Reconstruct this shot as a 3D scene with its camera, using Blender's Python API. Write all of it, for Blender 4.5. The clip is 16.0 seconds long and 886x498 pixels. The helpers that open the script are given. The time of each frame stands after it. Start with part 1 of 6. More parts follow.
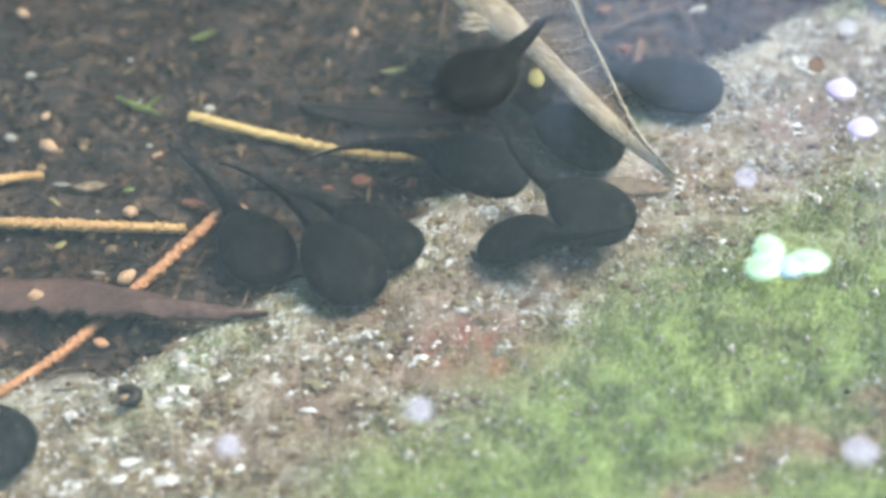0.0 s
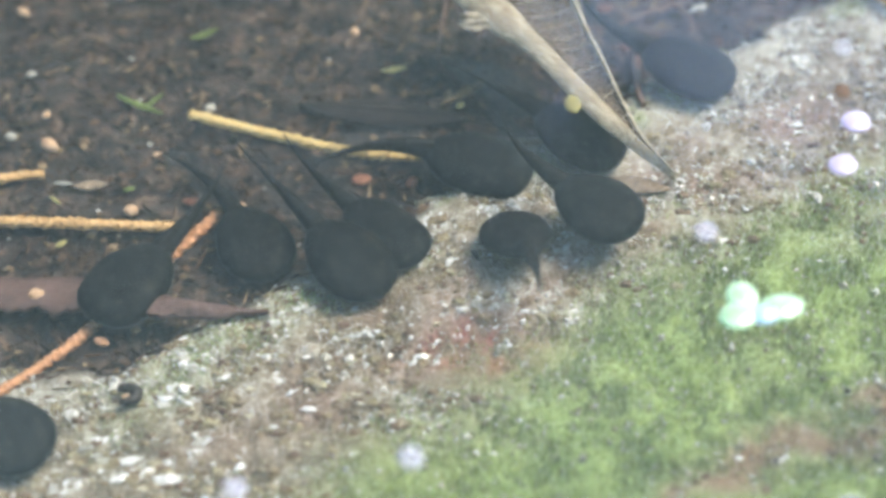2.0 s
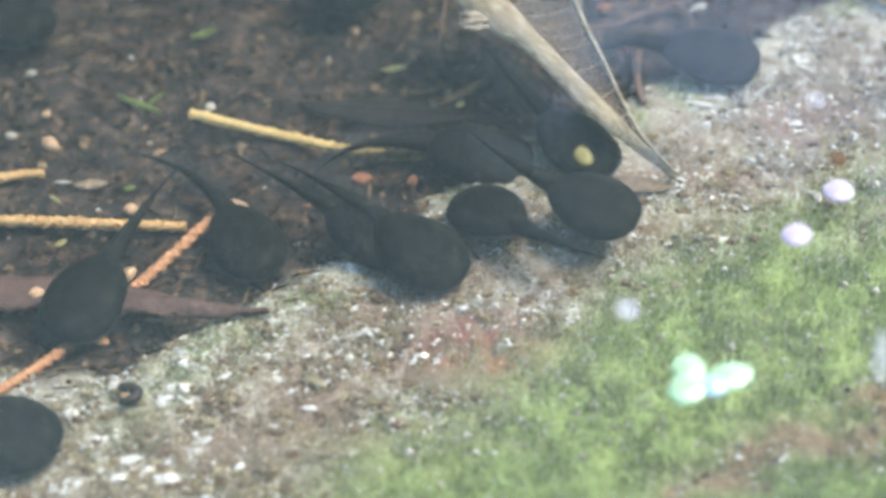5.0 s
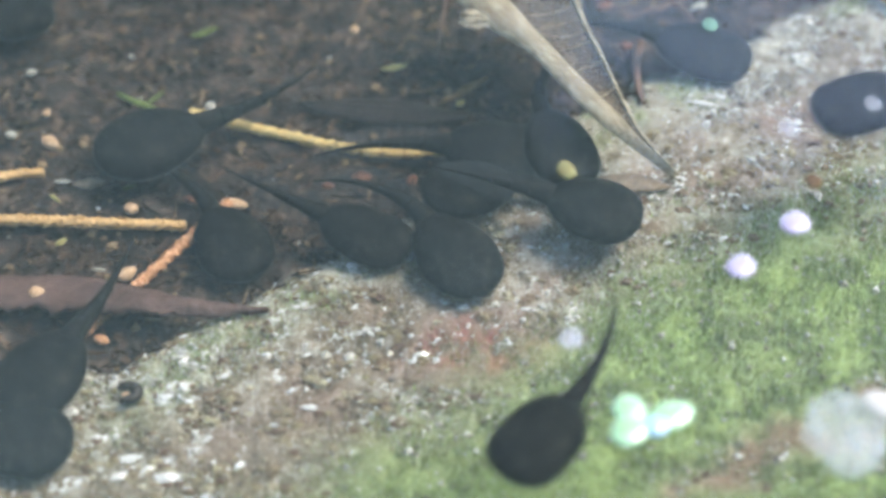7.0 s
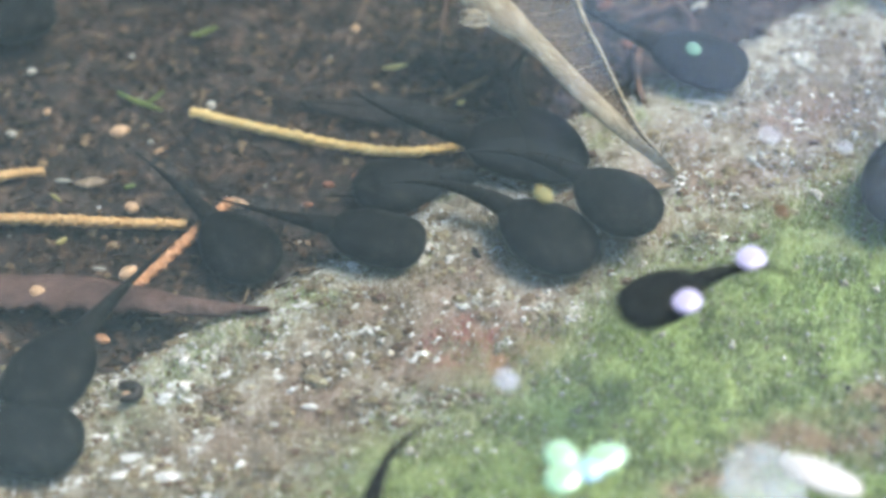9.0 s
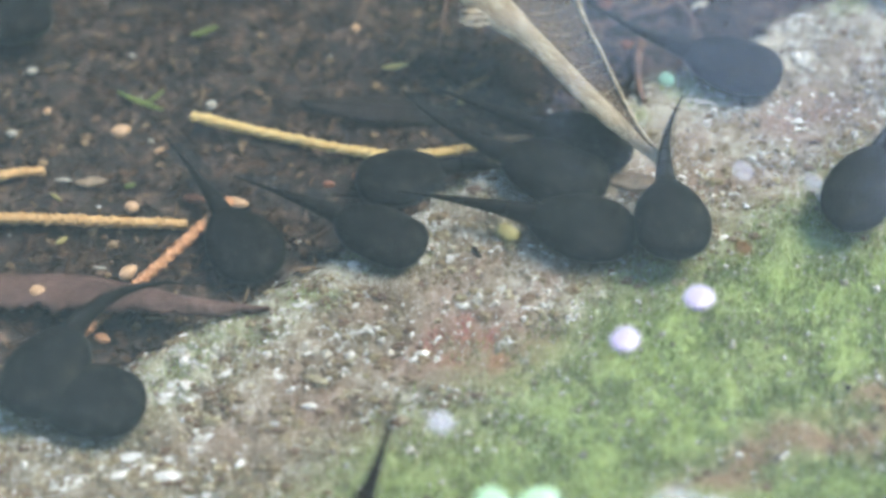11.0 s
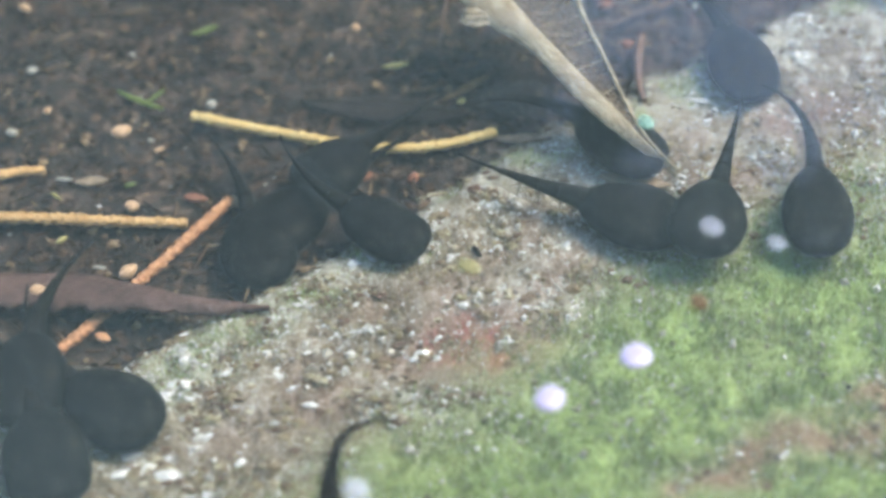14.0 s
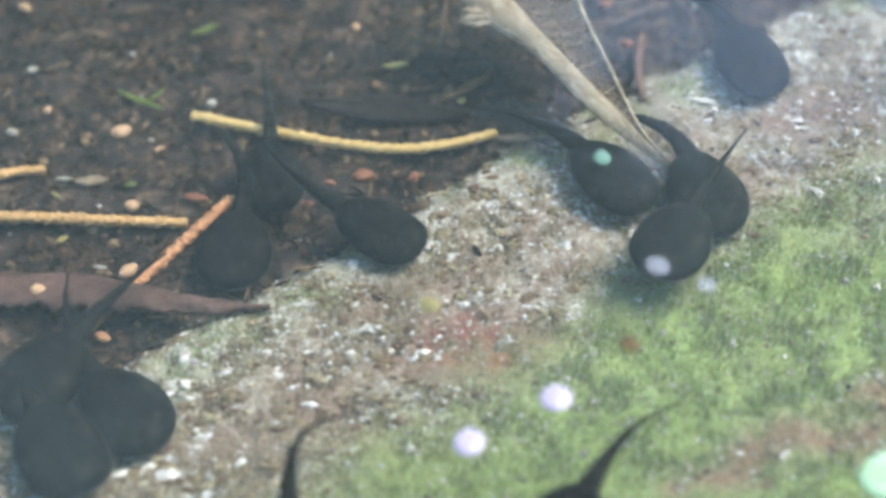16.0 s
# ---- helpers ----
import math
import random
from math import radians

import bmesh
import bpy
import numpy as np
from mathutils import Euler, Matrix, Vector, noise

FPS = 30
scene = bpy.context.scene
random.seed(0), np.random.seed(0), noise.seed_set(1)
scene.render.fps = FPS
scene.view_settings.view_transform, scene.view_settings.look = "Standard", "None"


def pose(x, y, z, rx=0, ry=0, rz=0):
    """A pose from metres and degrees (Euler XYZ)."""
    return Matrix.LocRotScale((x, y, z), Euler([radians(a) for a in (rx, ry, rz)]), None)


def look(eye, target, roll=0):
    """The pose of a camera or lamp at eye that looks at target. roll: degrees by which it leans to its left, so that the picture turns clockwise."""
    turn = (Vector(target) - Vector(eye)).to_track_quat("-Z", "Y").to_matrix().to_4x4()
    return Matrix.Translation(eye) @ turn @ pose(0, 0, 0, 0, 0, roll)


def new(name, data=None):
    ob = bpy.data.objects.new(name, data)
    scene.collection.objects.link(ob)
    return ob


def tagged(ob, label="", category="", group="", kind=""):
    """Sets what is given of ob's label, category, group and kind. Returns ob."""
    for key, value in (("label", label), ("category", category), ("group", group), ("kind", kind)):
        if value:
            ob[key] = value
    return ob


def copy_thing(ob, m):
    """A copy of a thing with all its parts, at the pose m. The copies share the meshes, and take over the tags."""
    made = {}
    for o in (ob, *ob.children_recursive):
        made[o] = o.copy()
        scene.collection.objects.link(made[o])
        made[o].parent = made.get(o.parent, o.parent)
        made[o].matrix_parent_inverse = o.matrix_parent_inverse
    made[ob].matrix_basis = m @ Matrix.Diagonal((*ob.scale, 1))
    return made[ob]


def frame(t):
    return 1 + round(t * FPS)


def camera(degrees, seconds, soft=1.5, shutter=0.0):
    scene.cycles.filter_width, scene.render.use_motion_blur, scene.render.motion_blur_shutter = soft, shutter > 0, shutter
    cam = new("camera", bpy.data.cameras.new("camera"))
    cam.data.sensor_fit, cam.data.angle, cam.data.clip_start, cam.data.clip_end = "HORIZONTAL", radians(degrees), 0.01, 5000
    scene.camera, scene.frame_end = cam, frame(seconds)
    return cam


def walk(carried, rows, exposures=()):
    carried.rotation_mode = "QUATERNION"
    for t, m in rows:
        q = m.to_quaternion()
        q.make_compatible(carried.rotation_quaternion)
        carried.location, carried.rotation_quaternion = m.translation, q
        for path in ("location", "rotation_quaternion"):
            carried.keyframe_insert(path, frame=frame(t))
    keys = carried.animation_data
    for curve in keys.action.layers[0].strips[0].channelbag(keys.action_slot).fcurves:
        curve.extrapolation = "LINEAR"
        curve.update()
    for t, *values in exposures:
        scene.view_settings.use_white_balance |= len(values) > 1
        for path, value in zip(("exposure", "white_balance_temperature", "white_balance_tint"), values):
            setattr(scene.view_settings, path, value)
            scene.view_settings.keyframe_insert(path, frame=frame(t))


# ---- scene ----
# ---- camera and its walk ----
EYE = (0, -0.22755, 0.27118)
cam = camera(20, 16.0, soft=3.2, shutter=0.5)
cam.data.dof.use_dof = True
cam.data.dof.focus_distance = 0.352
cam.data.dof.aperture_fstop = 13
walk(cam, [(0, look(EYE, (0.00008, 0.00021, 0))), (2, look(EYE, (0.00000, 0.00000, 0))), (4, look(EYE, (0.00000, -0.00010, 0))), (6.5, look(EYE, (0.00000, -0.00031, 0))), (9, look(EYE, (-0.00008, -0.00050, 0))), (11.5, look(EYE, (-0.00012, -0.00062, 0))), (16, look(EYE, (-0.00016, -0.00083, 0)))], exposures=[(0, 3.21, 6740, 8), (4, 3.21, 6740, 8), (7, 3.09, 6520, 7), (16, 3.08, 6520, 7)])

# ---- sky and sun ----
SUN_EL, SUN_AZ = radians(60), radians(75)
world = bpy.data.worlds.new("sky")
scene.world = world
world.use_nodes = True
wn = world.node_tree.nodes
sky = wn.new("ShaderNodeTexSky")
sky.sky_type = "NISHITA"
sky.sun_disc = False
sky.air_density, sky.dust_density, sky.ozone_density = 1.2, 1.4, 2.8
sky.sun_elevation, sky.sun_rotation = SUN_EL, SUN_AZ
world.node_tree.links.new(sky.outputs["Color"], wn["Background"].inputs["Color"])
wn["Background"].inputs["Strength"].default_value = 0.15
sun_data = bpy.data.lights.new("sun", "SUN")
sun_data.energy, sun_data.angle, sun_data.color = 1.05, radians(28), (1.0, 0.89, 0.74)
sun = new("sun", sun_data)
sun_dir = Vector((math.sin(SUN_AZ) * math.cos(SUN_EL), math.cos(SUN_AZ) * math.cos(SUN_EL), math.sin(SUN_EL)))
sun.matrix_basis = look(sun_dir * 3, (0, 0, 0))

WATER = 0.034        # height of the pond's surface


# ---- materials ----
def graph(name):
    m = bpy.data.materials.new(name)
    m.use_nodes = True
    t = m.node_tree
    return m, t.nodes, t.links, t.nodes["Principled BSDF"]


def noise_node(n, l, scale, detail=5, rough=0.6, coords=None):
    tex = n.new("ShaderNodeTexNoise")
    tex.inputs["Scale"].default_value, tex.inputs["Detail"].default_value = scale, detail
    tex.inputs["Roughness"].default_value = rough
    if coords:
        l.new(coords, tex.inputs["Vector"])
    return tex.outputs["Fac"]


def ramp(n, l, fac, stops):
    r = n.new("ShaderNodeValToRGB")
    el = r.color_ramp.elements
    while len(el) < len(stops):
        el.new(0.5)
    for e, (p, c) in zip(el, stops):
        e.position, e.color = p, (*c, 1)
    l.new(fac, r.inputs["Fac"])
    return r.outputs["Color"]


def blend(n, l, fac, a, b, mode="MIX"):
    x = n.new("ShaderNodeMix")
    x.data_type, x.blend_type = "RGBA", mode
    for key, v in ((0, fac), (6, a), (7, b)):
        if isinstance(v, (int, float)):
            x.inputs[key].default_value = v
        elif isinstance(v, tuple):
            x.inputs[key].default_value = (*v, 1)
        else:
            l.new(v, x.inputs[key])
    return x.outputs[2]


def bumped(n, l, bsdf, height, strength, distance):
    b = n.new("ShaderNodeBump")
    b.inputs["Strength"].default_value, b.inputs["Distance"].default_value = strength, distance
    l.new(height, b.inputs["Height"])
    l.new(b.outputs["Normal"], bsdf.inputs["Normal"])


def obj_coords(n):
    return n.new("ShaderNodeTexCoord").outputs["Object"]


def plain(name, dark, light, scale=900, rough=0.6, spec=0.12, bump=0.3, islands=False, soft=0.0):
    """Two-tone mottled surface; islands: each loose piece takes a shade of its own."""
    m, n, l, b = graph(name)
    co = obj_coords(n)
    fac = noise_node(n, l, scale, 4, 0.65, co)
    col = ramp(n, l, fac, [(0.3, dark), (0.7, light)])
    fine = noise_node(n, l, scale * 5, 3, 0.6, co)
    col = blend(n, l, 0.35, col, ramp(n, l, fine, [(0.3, tuple(v * 0.5 for v in dark)), (0.7, light)]))
    if islands:
        g = n.new("ShaderNodeNewGeometry").outputs["Random Per Island"]
        col = blend(n, l, 0.35, col, ramp(n, l, g, [(0.0, dark), (1.0, light)]))
    l.new(col, b.inputs["Base Color"])
    b.inputs["Roughness"].default_value = rough
    b.inputs["Specular IOR Level"].default_value = spec
    if soft:
        b.inputs["Subsurface Weight"].default_value = soft
        b.inputs["Subsurface Radius"].default_value = (0.002, 0.0015, 0.001)
    bumped(n, l, b, fine, bump, 0.0003)
    return m


def shades(name, stops, rough=0.7, spec=0.3):
    """Loose pieces, each in one of the shades."""
    m, n, l, b = graph(name)
    g = n.new("ShaderNodeNewGeometry").outputs["Random Per Island"]
    col = ramp(n, l, g, stops)
    fac = noise_node(n, l, 1500, 3, 0.6, obj_coords(n))
    col = blend(n, l, 0.5, col, blend(n, l, fac, col, (0.5, 0.47, 0.4), "MULTIPLY"))
    l.new(col, b.inputs["Base Color"])
    b.inputs["Roughness"].default_value = rough
    b.inputs["Specular IOR Level"].default_value = spec
    return m


def bed_material():
    m, n, l, b = graph("pond_bed")
    co = obj_coords(n)
    zone = n.new("ShaderNodeVertexColor")
    zone.layer_name = "zones"
    sep = n.new("ShaderNodeSeparateColor")
    l.new(zone.outputs["Color"], sep.inputs["Color"])
    algae, mud_shade, red = sep.outputs[0], sep.outputs[1], sep.outputs[2]
    big = noise_node(n, l, 110, 6, 0.65, co)
    mid = noise_node(n, l, 420, 6, 0.7, co)
    fine = noise_node(n, l, 1900, 4, 0.7, co)
    pale = zone.outputs["Alpha"]
    fuzz = ramp(n, l, mid, [(0.34, (0.0279, 0.0182, 0.0103)), (0.50, (0.0782, 0.0614, 0.0356)), (0.66, (0.1415, 0.1267, 0.0891))])
    fuzz = blend(n, l, 0.5, fuzz, ramp(n, l, fine, [(0.38, (0.0277, 0.0218, 0.0139)), (0.52, (0.0950, 0.0812, 0.0594)), (0.64, (0.2297, 0.2138, 0.1822))]))
    bare = ramp(n, l, mid, [(0.34, (0.0713, 0.0613, 0.0428)), (0.50, (0.1212, 0.1105, 0.0838)), (0.64, (0.1818, 0.1711, 0.1426))])
    bare = blend(n, l, 0.45, bare, ramp(n, l, fine, [(0.38, (0.0697, 0.0627, 0.0453)), (0.52, (0.1498, 0.1394, 0.1115)), (0.62, (0.2928, 0.2858, 0.2614))]))
    rock = blend(n, l, pale, fuzz, bare)
    rock = blend(n, l, red, rock, (0.0990, 0.0337, 0.0269))
    green = ramp(n, l, mid, [(0.34, (0.0978, 0.1341, 0.0321)), (0.50, (0.1151, 0.1574, 0.0396)), (0.66, (0.1410, 0.1831, 0.0582))])
    green = blend(n, l, 0.45, green, ramp(n, l, fine, [(0.36, (0.0611, 0.0818, 0.0229)), (0.52, (0.1115, 0.1472, 0.0458)), (0.64, (0.2373, 0.2738, 0.1827))]))
    dirt = ramp(n, l, mid, [(0.36, (0.0034, 0.0021, 0.0017)), (0.50, (0.0167, 0.0098, 0.0065)), (0.66, (0.0712, 0.0445, 0.0273))])
    col = blend(n, l, algae, rock, green)
    dirt = blend(n, l, ramp(n, l, noise_node(n, l, 170, 4, 0.6, co), [(0.42, (0, 0, 0)), (0.58, (0.75, 0.75, 0.75))]), dirt, (0.0103, 0.0076, 0.0060))
    col = blend(n, l, mud_shade, col, dirt)
    l.new(col, b.inputs["Base Color"])
    b.inputs["Roughness"].default_value = 0.75
    b.inputs["Specular IOR Level"].default_value = 0.2
    bumped(n, l, b, blend(n, l, 0.5, mid, fine), 0.6, 0.0008)
    return m


def water_material():
    m, n, l, b = graph("pond_water")
    n.remove(b)
    fres = n.new("ShaderNodeFresnel")
    fres.inputs["IOR"].default_value = 1.33
    gloss = n.new("ShaderNodeBsdfGlossy")
    gloss.inputs["Roughness"].default_value = 0.03
    clear = n.new("ShaderNodeBsdfTransparent")
    clear.inputs["Color"].default_value = (0.95, 0.985, 0.97, 1)
    mixer = n.new("ShaderNodeMixShader")
    bump = n.new("ShaderNodeBump")
    bump.inputs["Strength"].default_value, bump.inputs["Distance"].default_value = 0.15, 0.002
    l.new(noise_node(n, l, 22, 2, 0.5, obj_coords(n)), bump.inputs["Height"])
    l.new(bump.outputs["Normal"], gloss.inputs["Normal"])
    l.new(fres.outputs["Fac"], mixer.inputs[0])
    l.new(clear.outputs[0], mixer.inputs[1])
    l.new(gloss.outputs[0], mixer.inputs[2])
    l.new(mixer.outputs[0], n["Material Output"].inputs["Surface"])
    return m


def silt_material():
    """Silt and haze as a thin coat: nearly clear, faintly milky, tinted to lift dark tones."""
    m, n, l, b = graph("silt_haze")
    n.remove(b)
    milk = n.new("ShaderNodeBsdfDiffuse")
    milk.inputs["Color"].default_value = (0.335, 0.435, 0.43, 1)
    clear = n.new("ShaderNodeBsdfTransparent")
    mixer = n.new("ShaderNodeMixShader")
    # strength also makes up for sky reflection lost from the water
    cloud = ramp(n, l, noise_node(n, l, 26, 3, 0.5, obj_coords(n)), [(0.3, (0.0095, 0.0095, 0.0095)), (0.7, (0.0165, 0.0165, 0.0165))])
    l.new(cloud, mixer.inputs[0])
    l.new(clear.outputs[0], mixer.inputs[1])
    l.new(milk.outputs[0], mixer.inputs[2])
    l.new(mixer.outputs[0], n["Material Output"].inputs["Surface"])
    return m


def membrane(name, colour, cover, holes=0.0, scale=700):
    """Thin see-through skin; holes: how much of it is worn away in a lacy pattern."""
    m, n, l, b = graph(name)
    co = obj_coords(n)
    fac = noise_node(n, l, scale, 4, 0.7, co)
    l.new(ramp(n, l, fac, [(0.3, tuple(v * 0.45 for v in colour)), (0.7, colour)]), b.inputs["Base Color"])
    b.inputs["Roughness"].default_value = 0.6
    b.inputs["Specular IOR Level"].default_value = 0.12
    if holes:
        vor = n.new("ShaderNodeTexVoronoi")
        vor.feature = "DISTANCE_TO_EDGE"
        vor.inputs["Scale"].default_value = scale * 0.9
        l.new(co, vor.inputs["Vector"])
        lace = ramp(n, l, vor.outputs["Distance"], [(holes * 0.06, (0.95, 0.95, 0.95)), (0.10 + holes * 0.1, (cover, cover, cover))])
        l.new(lace, b.inputs["Alpha"])
    else:
        b.inputs["Alpha"].default_value = cover
    return m


def fibrous(name, dark, light, angle, soft=0.2):
    """Dry leaf tissue with fine fibres along the direction given in degrees, and blotches."""
    m, n, l, b = graph(name)
    co = obj_coords(n)
    turn = n.new("ShaderNodeMapping")
    turn.inputs["Scale"].default_value = (0.10, 1.0, 1.0)
    spun = n.new("ShaderNodeMapping")
    spun.inputs["Rotation"].default_value = (0, 0, radians(-angle))
    l.new(co, spun.inputs["Vector"])
    l.new(spun.outputs["Vector"], turn.inputs["Vector"])
    thread = noise_node(n, l, 2400, 4, 0.7, turn.outputs["Vector"])
    blotch = noise_node(n, l, 320, 4, 0.6, co)
    col = ramp(n, l, thread, [(0.36, dark), (0.62, light)])
    col = blend(n, l, ramp(n, l, blotch, [(0.40, (0.55, 0.55, 0.55)), (0.58, (0, 0, 0))]), col, tuple(0.5 * (a + b) * 0.62 for a, b in zip(dark, light)))
    l.new(col, b.inputs["Base Color"])
    b.inputs["Roughness"].default_value = 0.75
    b.inputs["Specular IOR Level"].default_value = 0.12
    b.inputs["Subsurface Weight"].default_value = soft
    b.inputs["Subsurface Radius"].default_value = (0.002, 0.0015, 0.001)
    bumped(n, l, b, thread, 0.8, 0.0004)
    return m


def skin_material():
    """Matt black skin, clouded, with fine pale specks of clinging silt."""
    m, n, l, b = graph("tadpole_skin")
    co = obj_coords(n)
    cloud = ramp(n, l, noise_node(n, l, 340, 5, 0.65, co), [(0.32, (0.0005, 0.0006, 0.0006)), (0.55, (0.0036, 0.0037, 0.0036)), (0.72, (0.0119, 0.0115, 0.0091))])
    fine = noise_node(n, l, 2300, 3, 0.6, co)
    specks = ramp(n, l, noise_node(n, l, 1100, 2, 0.5, co), [(0.63, (0, 0, 0)), (0.76, (0.45, 0.45, 0.45))])
    l.new(blend(n, l, specks, cloud, (0.0475, 0.0416, 0.0297)), b.inputs["Base Color"])
    b.inputs["Roughness"].default_value = 0.7
    b.inputs["Specular IOR Level"].default_value = 0.05
    bumped(n, l, b, fine, 0.7, 0.0003)
    return m


def turf_material():
    """Tufts of brown algae, each in a shade of its own, darker and redder between the threads."""
    m, n, l, b = graph("brown_turf")
    g = n.new("ShaderNodeNewGeometry").outputs["Random Per Island"]
    col = ramp(n, l, g, [(0.0, (0.0504, 0.0331, 0.0216)), (0.35, (0.1066, 0.0835, 0.0461)), (0.7, (0.1512, 0.1411, 0.0778)), (1.0, (0.2376, 0.2146, 0.1512))])
    fine = noise_node(n, l, 2600, 3, 0.7, obj_coords(n))
    col = blend(n, l, ramp(n, l, fine, [(0.42, (0.75, 0.75, 0.75)), (0.6, (0, 0, 0))]), col, (0.0612, 0.0318, 0.0220))
    l.new(col, b.inputs["Base Color"])
    b.inputs["Roughness"].default_value = 0.8
    b.inputs["Specular IOR Level"].default_value = 0.2
    bumped(n, l, b, fine, 0.8, 0.0004)
    return m


M_TRUNK = plain("unseen_tree_bark", (0.05, 0.038, 0.028), (0.15, 0.115, 0.085), 60, 0.9, 0.2, 0.6)
M_LEAVES = shades("unseen_tree_leaves", [(0.0, (0.035, 0.065, 0.018)), (0.6, (0.06, 0.10, 0.028)), (1.0, (0.10, 0.14, 0.045))], 0.6, 0.3)
M_BED = bed_material()
M_WATER = water_material()
M_SILT = silt_material()
M_SKIN = skin_material()
M_TURF = turf_material()
M_TAIL = plain("tadpole_tail", (0.007, 0.007, 0.007), (0.0087, 0.0084, 0.0076), 1500, 0.8, 0.02, 0.2)
M_EYE = plain("eye_black", (0.005, 0.005, 0.005), (0.0071, 0.0071, 0.0063), 900, 0.5, 0.05, 0.0)
M_FRINGE = membrane("skin_rim", (0.0504, 0.0504, 0.0461), 0.09)
M_FIN = membrane("tail_fin", (0.0475, 0.0461, 0.0403), 0.12)
M_TWIG_Y = plain("twig_yellow", (0.3024, 0.1836, 0.0576), (0.4032, 0.3024, 0.1332), 700, 0.6, 0.10, 0.4, True)
M_TWIG_T = plain("twig_tan", (0.2232, 0.1188, 0.0432), (0.3600, 0.2304, 0.1044), 700, 0.6, 0.10, 0.4, True)
M_TWIG_O = plain("twig_orange", (0.1584, 0.0673, 0.0317), (0.3010, 0.1584, 0.0832), 700, 0.6, 0.10, 0.4, True)
M_STEM = plain("twig_stem", (0.0634, 0.0356, 0.0158), (0.1346, 0.0832, 0.0396), 700, 0.7)
M_BARK = plain("bark_strip", (0.0206, 0.0120, 0.0099), (0.0738, 0.0452, 0.0368), 230, 0.75, 0.08, 0.8)
M_DULL = plain("rotting_leaf", (0.0072, 0.0061, 0.0054), (0.0187, 0.0151, 0.0130), 240, 0.8, 0.05, 0.4)
M_PALE = fibrous("dry_leaf", (0.0936, 0.0706, 0.0446), (0.2160, 0.1886, 0.1411), 132)
M_LACE = membrane("leaf_skeleton", (0.058, 0.042, 0.028), 0.82, 0.5, 1000)
M_SCRAP = membrane("leaf_scrap", (0.1505, 0.1109, 0.0752), 0.85)
M_SEED = plain("seed_husk", (0.1663, 0.0950, 0.0515), (0.3089, 0.2059, 0.1267), 800, 0.5, 0.14, 0.3)
M_SEED_Y = plain("seed_yellow", (0.1188, 0.0990, 0.0317), (0.1980, 0.1742, 0.0713), 800, 0.5, 0.14, 0.3)
M_SEED_F = membrane("floating_seed", (0.1584, 0.1386, 0.0554), 0.65)
M_RED = plain("red_flake", (0.0673, 0.0238, 0.0139), (0.1505, 0.0673, 0.0396), 800, 0.6)
M_GREEN = plain("green_leaf", (0.0317, 0.0456, 0.0087), (0.0792, 0.0990, 0.0258), 800, 0.5, 0.14, 0.2)
M_LIME = plain("fresh_leaf", (0.0554, 0.0713, 0.0139), (0.1346, 0.1584, 0.0436), 800, 0.5, 0.14, 0.2)
M_WHITE = plain("white_bit", (0.1346, 0.1228, 0.0950), (0.2376, 0.2218, 0.1901), 900, 0.5)
M_PETAL = plain("lilac_petal", (0.1548, 0.1238, 0.1656), (0.1908, 0.1656, 0.2016), 500, 0.35, 0.4, 0.05, False, 0.3)
M_GREY_P = membrane("sodden_petal", (0.3024, 0.2952, 0.3240), 0.32)
M_FAINT = membrane("soaked_petal", (0.2930, 0.2930, 0.3168), 0.22)
M_MINT = membrane("mint_bubble", (0.1224, 0.2160, 0.1620), 0.5)
M_WEED = plain("duckweed_frond", (0.1087, 0.1933, 0.0816), (0.1752, 0.2416, 0.1419), 450, 0.25, 0.6, 0.05, False, 0.2)
M_WEED_B = plain("duckweed_bud", (0.1212, 0.1885, 0.2154), (0.1616, 0.2221, 0.2424), 450, 0.25, 0.6, 0.05)
M_FOAM = membrane("foam", (0.2880, 0.3024, 0.2736), 0.27, 0.0, 130)
M_CREAM = plain("cream_petal", (0.1750, 0.1481, 0.1178), (0.2154, 0.1953, 0.1650), 500, 0.4, 0.4, 0.05)
M_RUST = membrane("rust_fluff", (0.0792, 0.0396, 0.0179), 0.5)
M_DARK = plain("dark_stone", (0.0071, 0.0060, 0.0052), (0.0238, 0.0190, 0.0158), 500, 0.6)
M_ROOT = plain("rootlet", (0.0475, 0.0267, 0.0208), (0.1069, 0.0683, 0.0535), 500, 0.7)
M_GRIT = shades("grit", [(0.0, (0.0356, 0.0258, 0.0179)), (0.35, (0.0950, 0.0752, 0.0515)), (0.7, (0.1663, 0.1465, 0.1148)), (0.93, (0.2970, 0.2851, 0.2574))], 0.4, 0.5)
M_GRAIN = shades("quartz", [(0.0, (0.1475, 0.1314, 0.1026)), (0.5, (0.2116, 0.1988, 0.1731)), (1.0, (0.2757, 0.2694, 0.2565))], 0.35, 0.5)
M_CHIP = shades("white_chip", [(0.0, (0.1610, 0.1424, 0.1146)), (0.4, (0.2478, 0.2385, 0.2168)), (1.0, (0.2942, 0.2911, 0.2849))], 0.25, 0.5)
M_FIBRE = shades("algae_fibre", [(0.0, (0.1465, 0.1346, 0.0510)), (0.10, (0.0990, 0.1452, 0.0292)), (0.40, (0.1307, 0.1844, 0.0378)), (0.64, (0.1901, 0.2381, 0.0765)), (0.90, (0.3564, 0.3793, 0.2478))], 0.6, 0.2)
M_FUZZ = shades("brown_fuzz", [(0.0, (0.0356, 0.0246, 0.0127)), (0.4, (0.0911, 0.0673, 0.0377)), (0.7, (0.1069, 0.1030, 0.0475)), (0.95, (0.2376, 0.2178, 0.1742))], 0.7, 0.2)
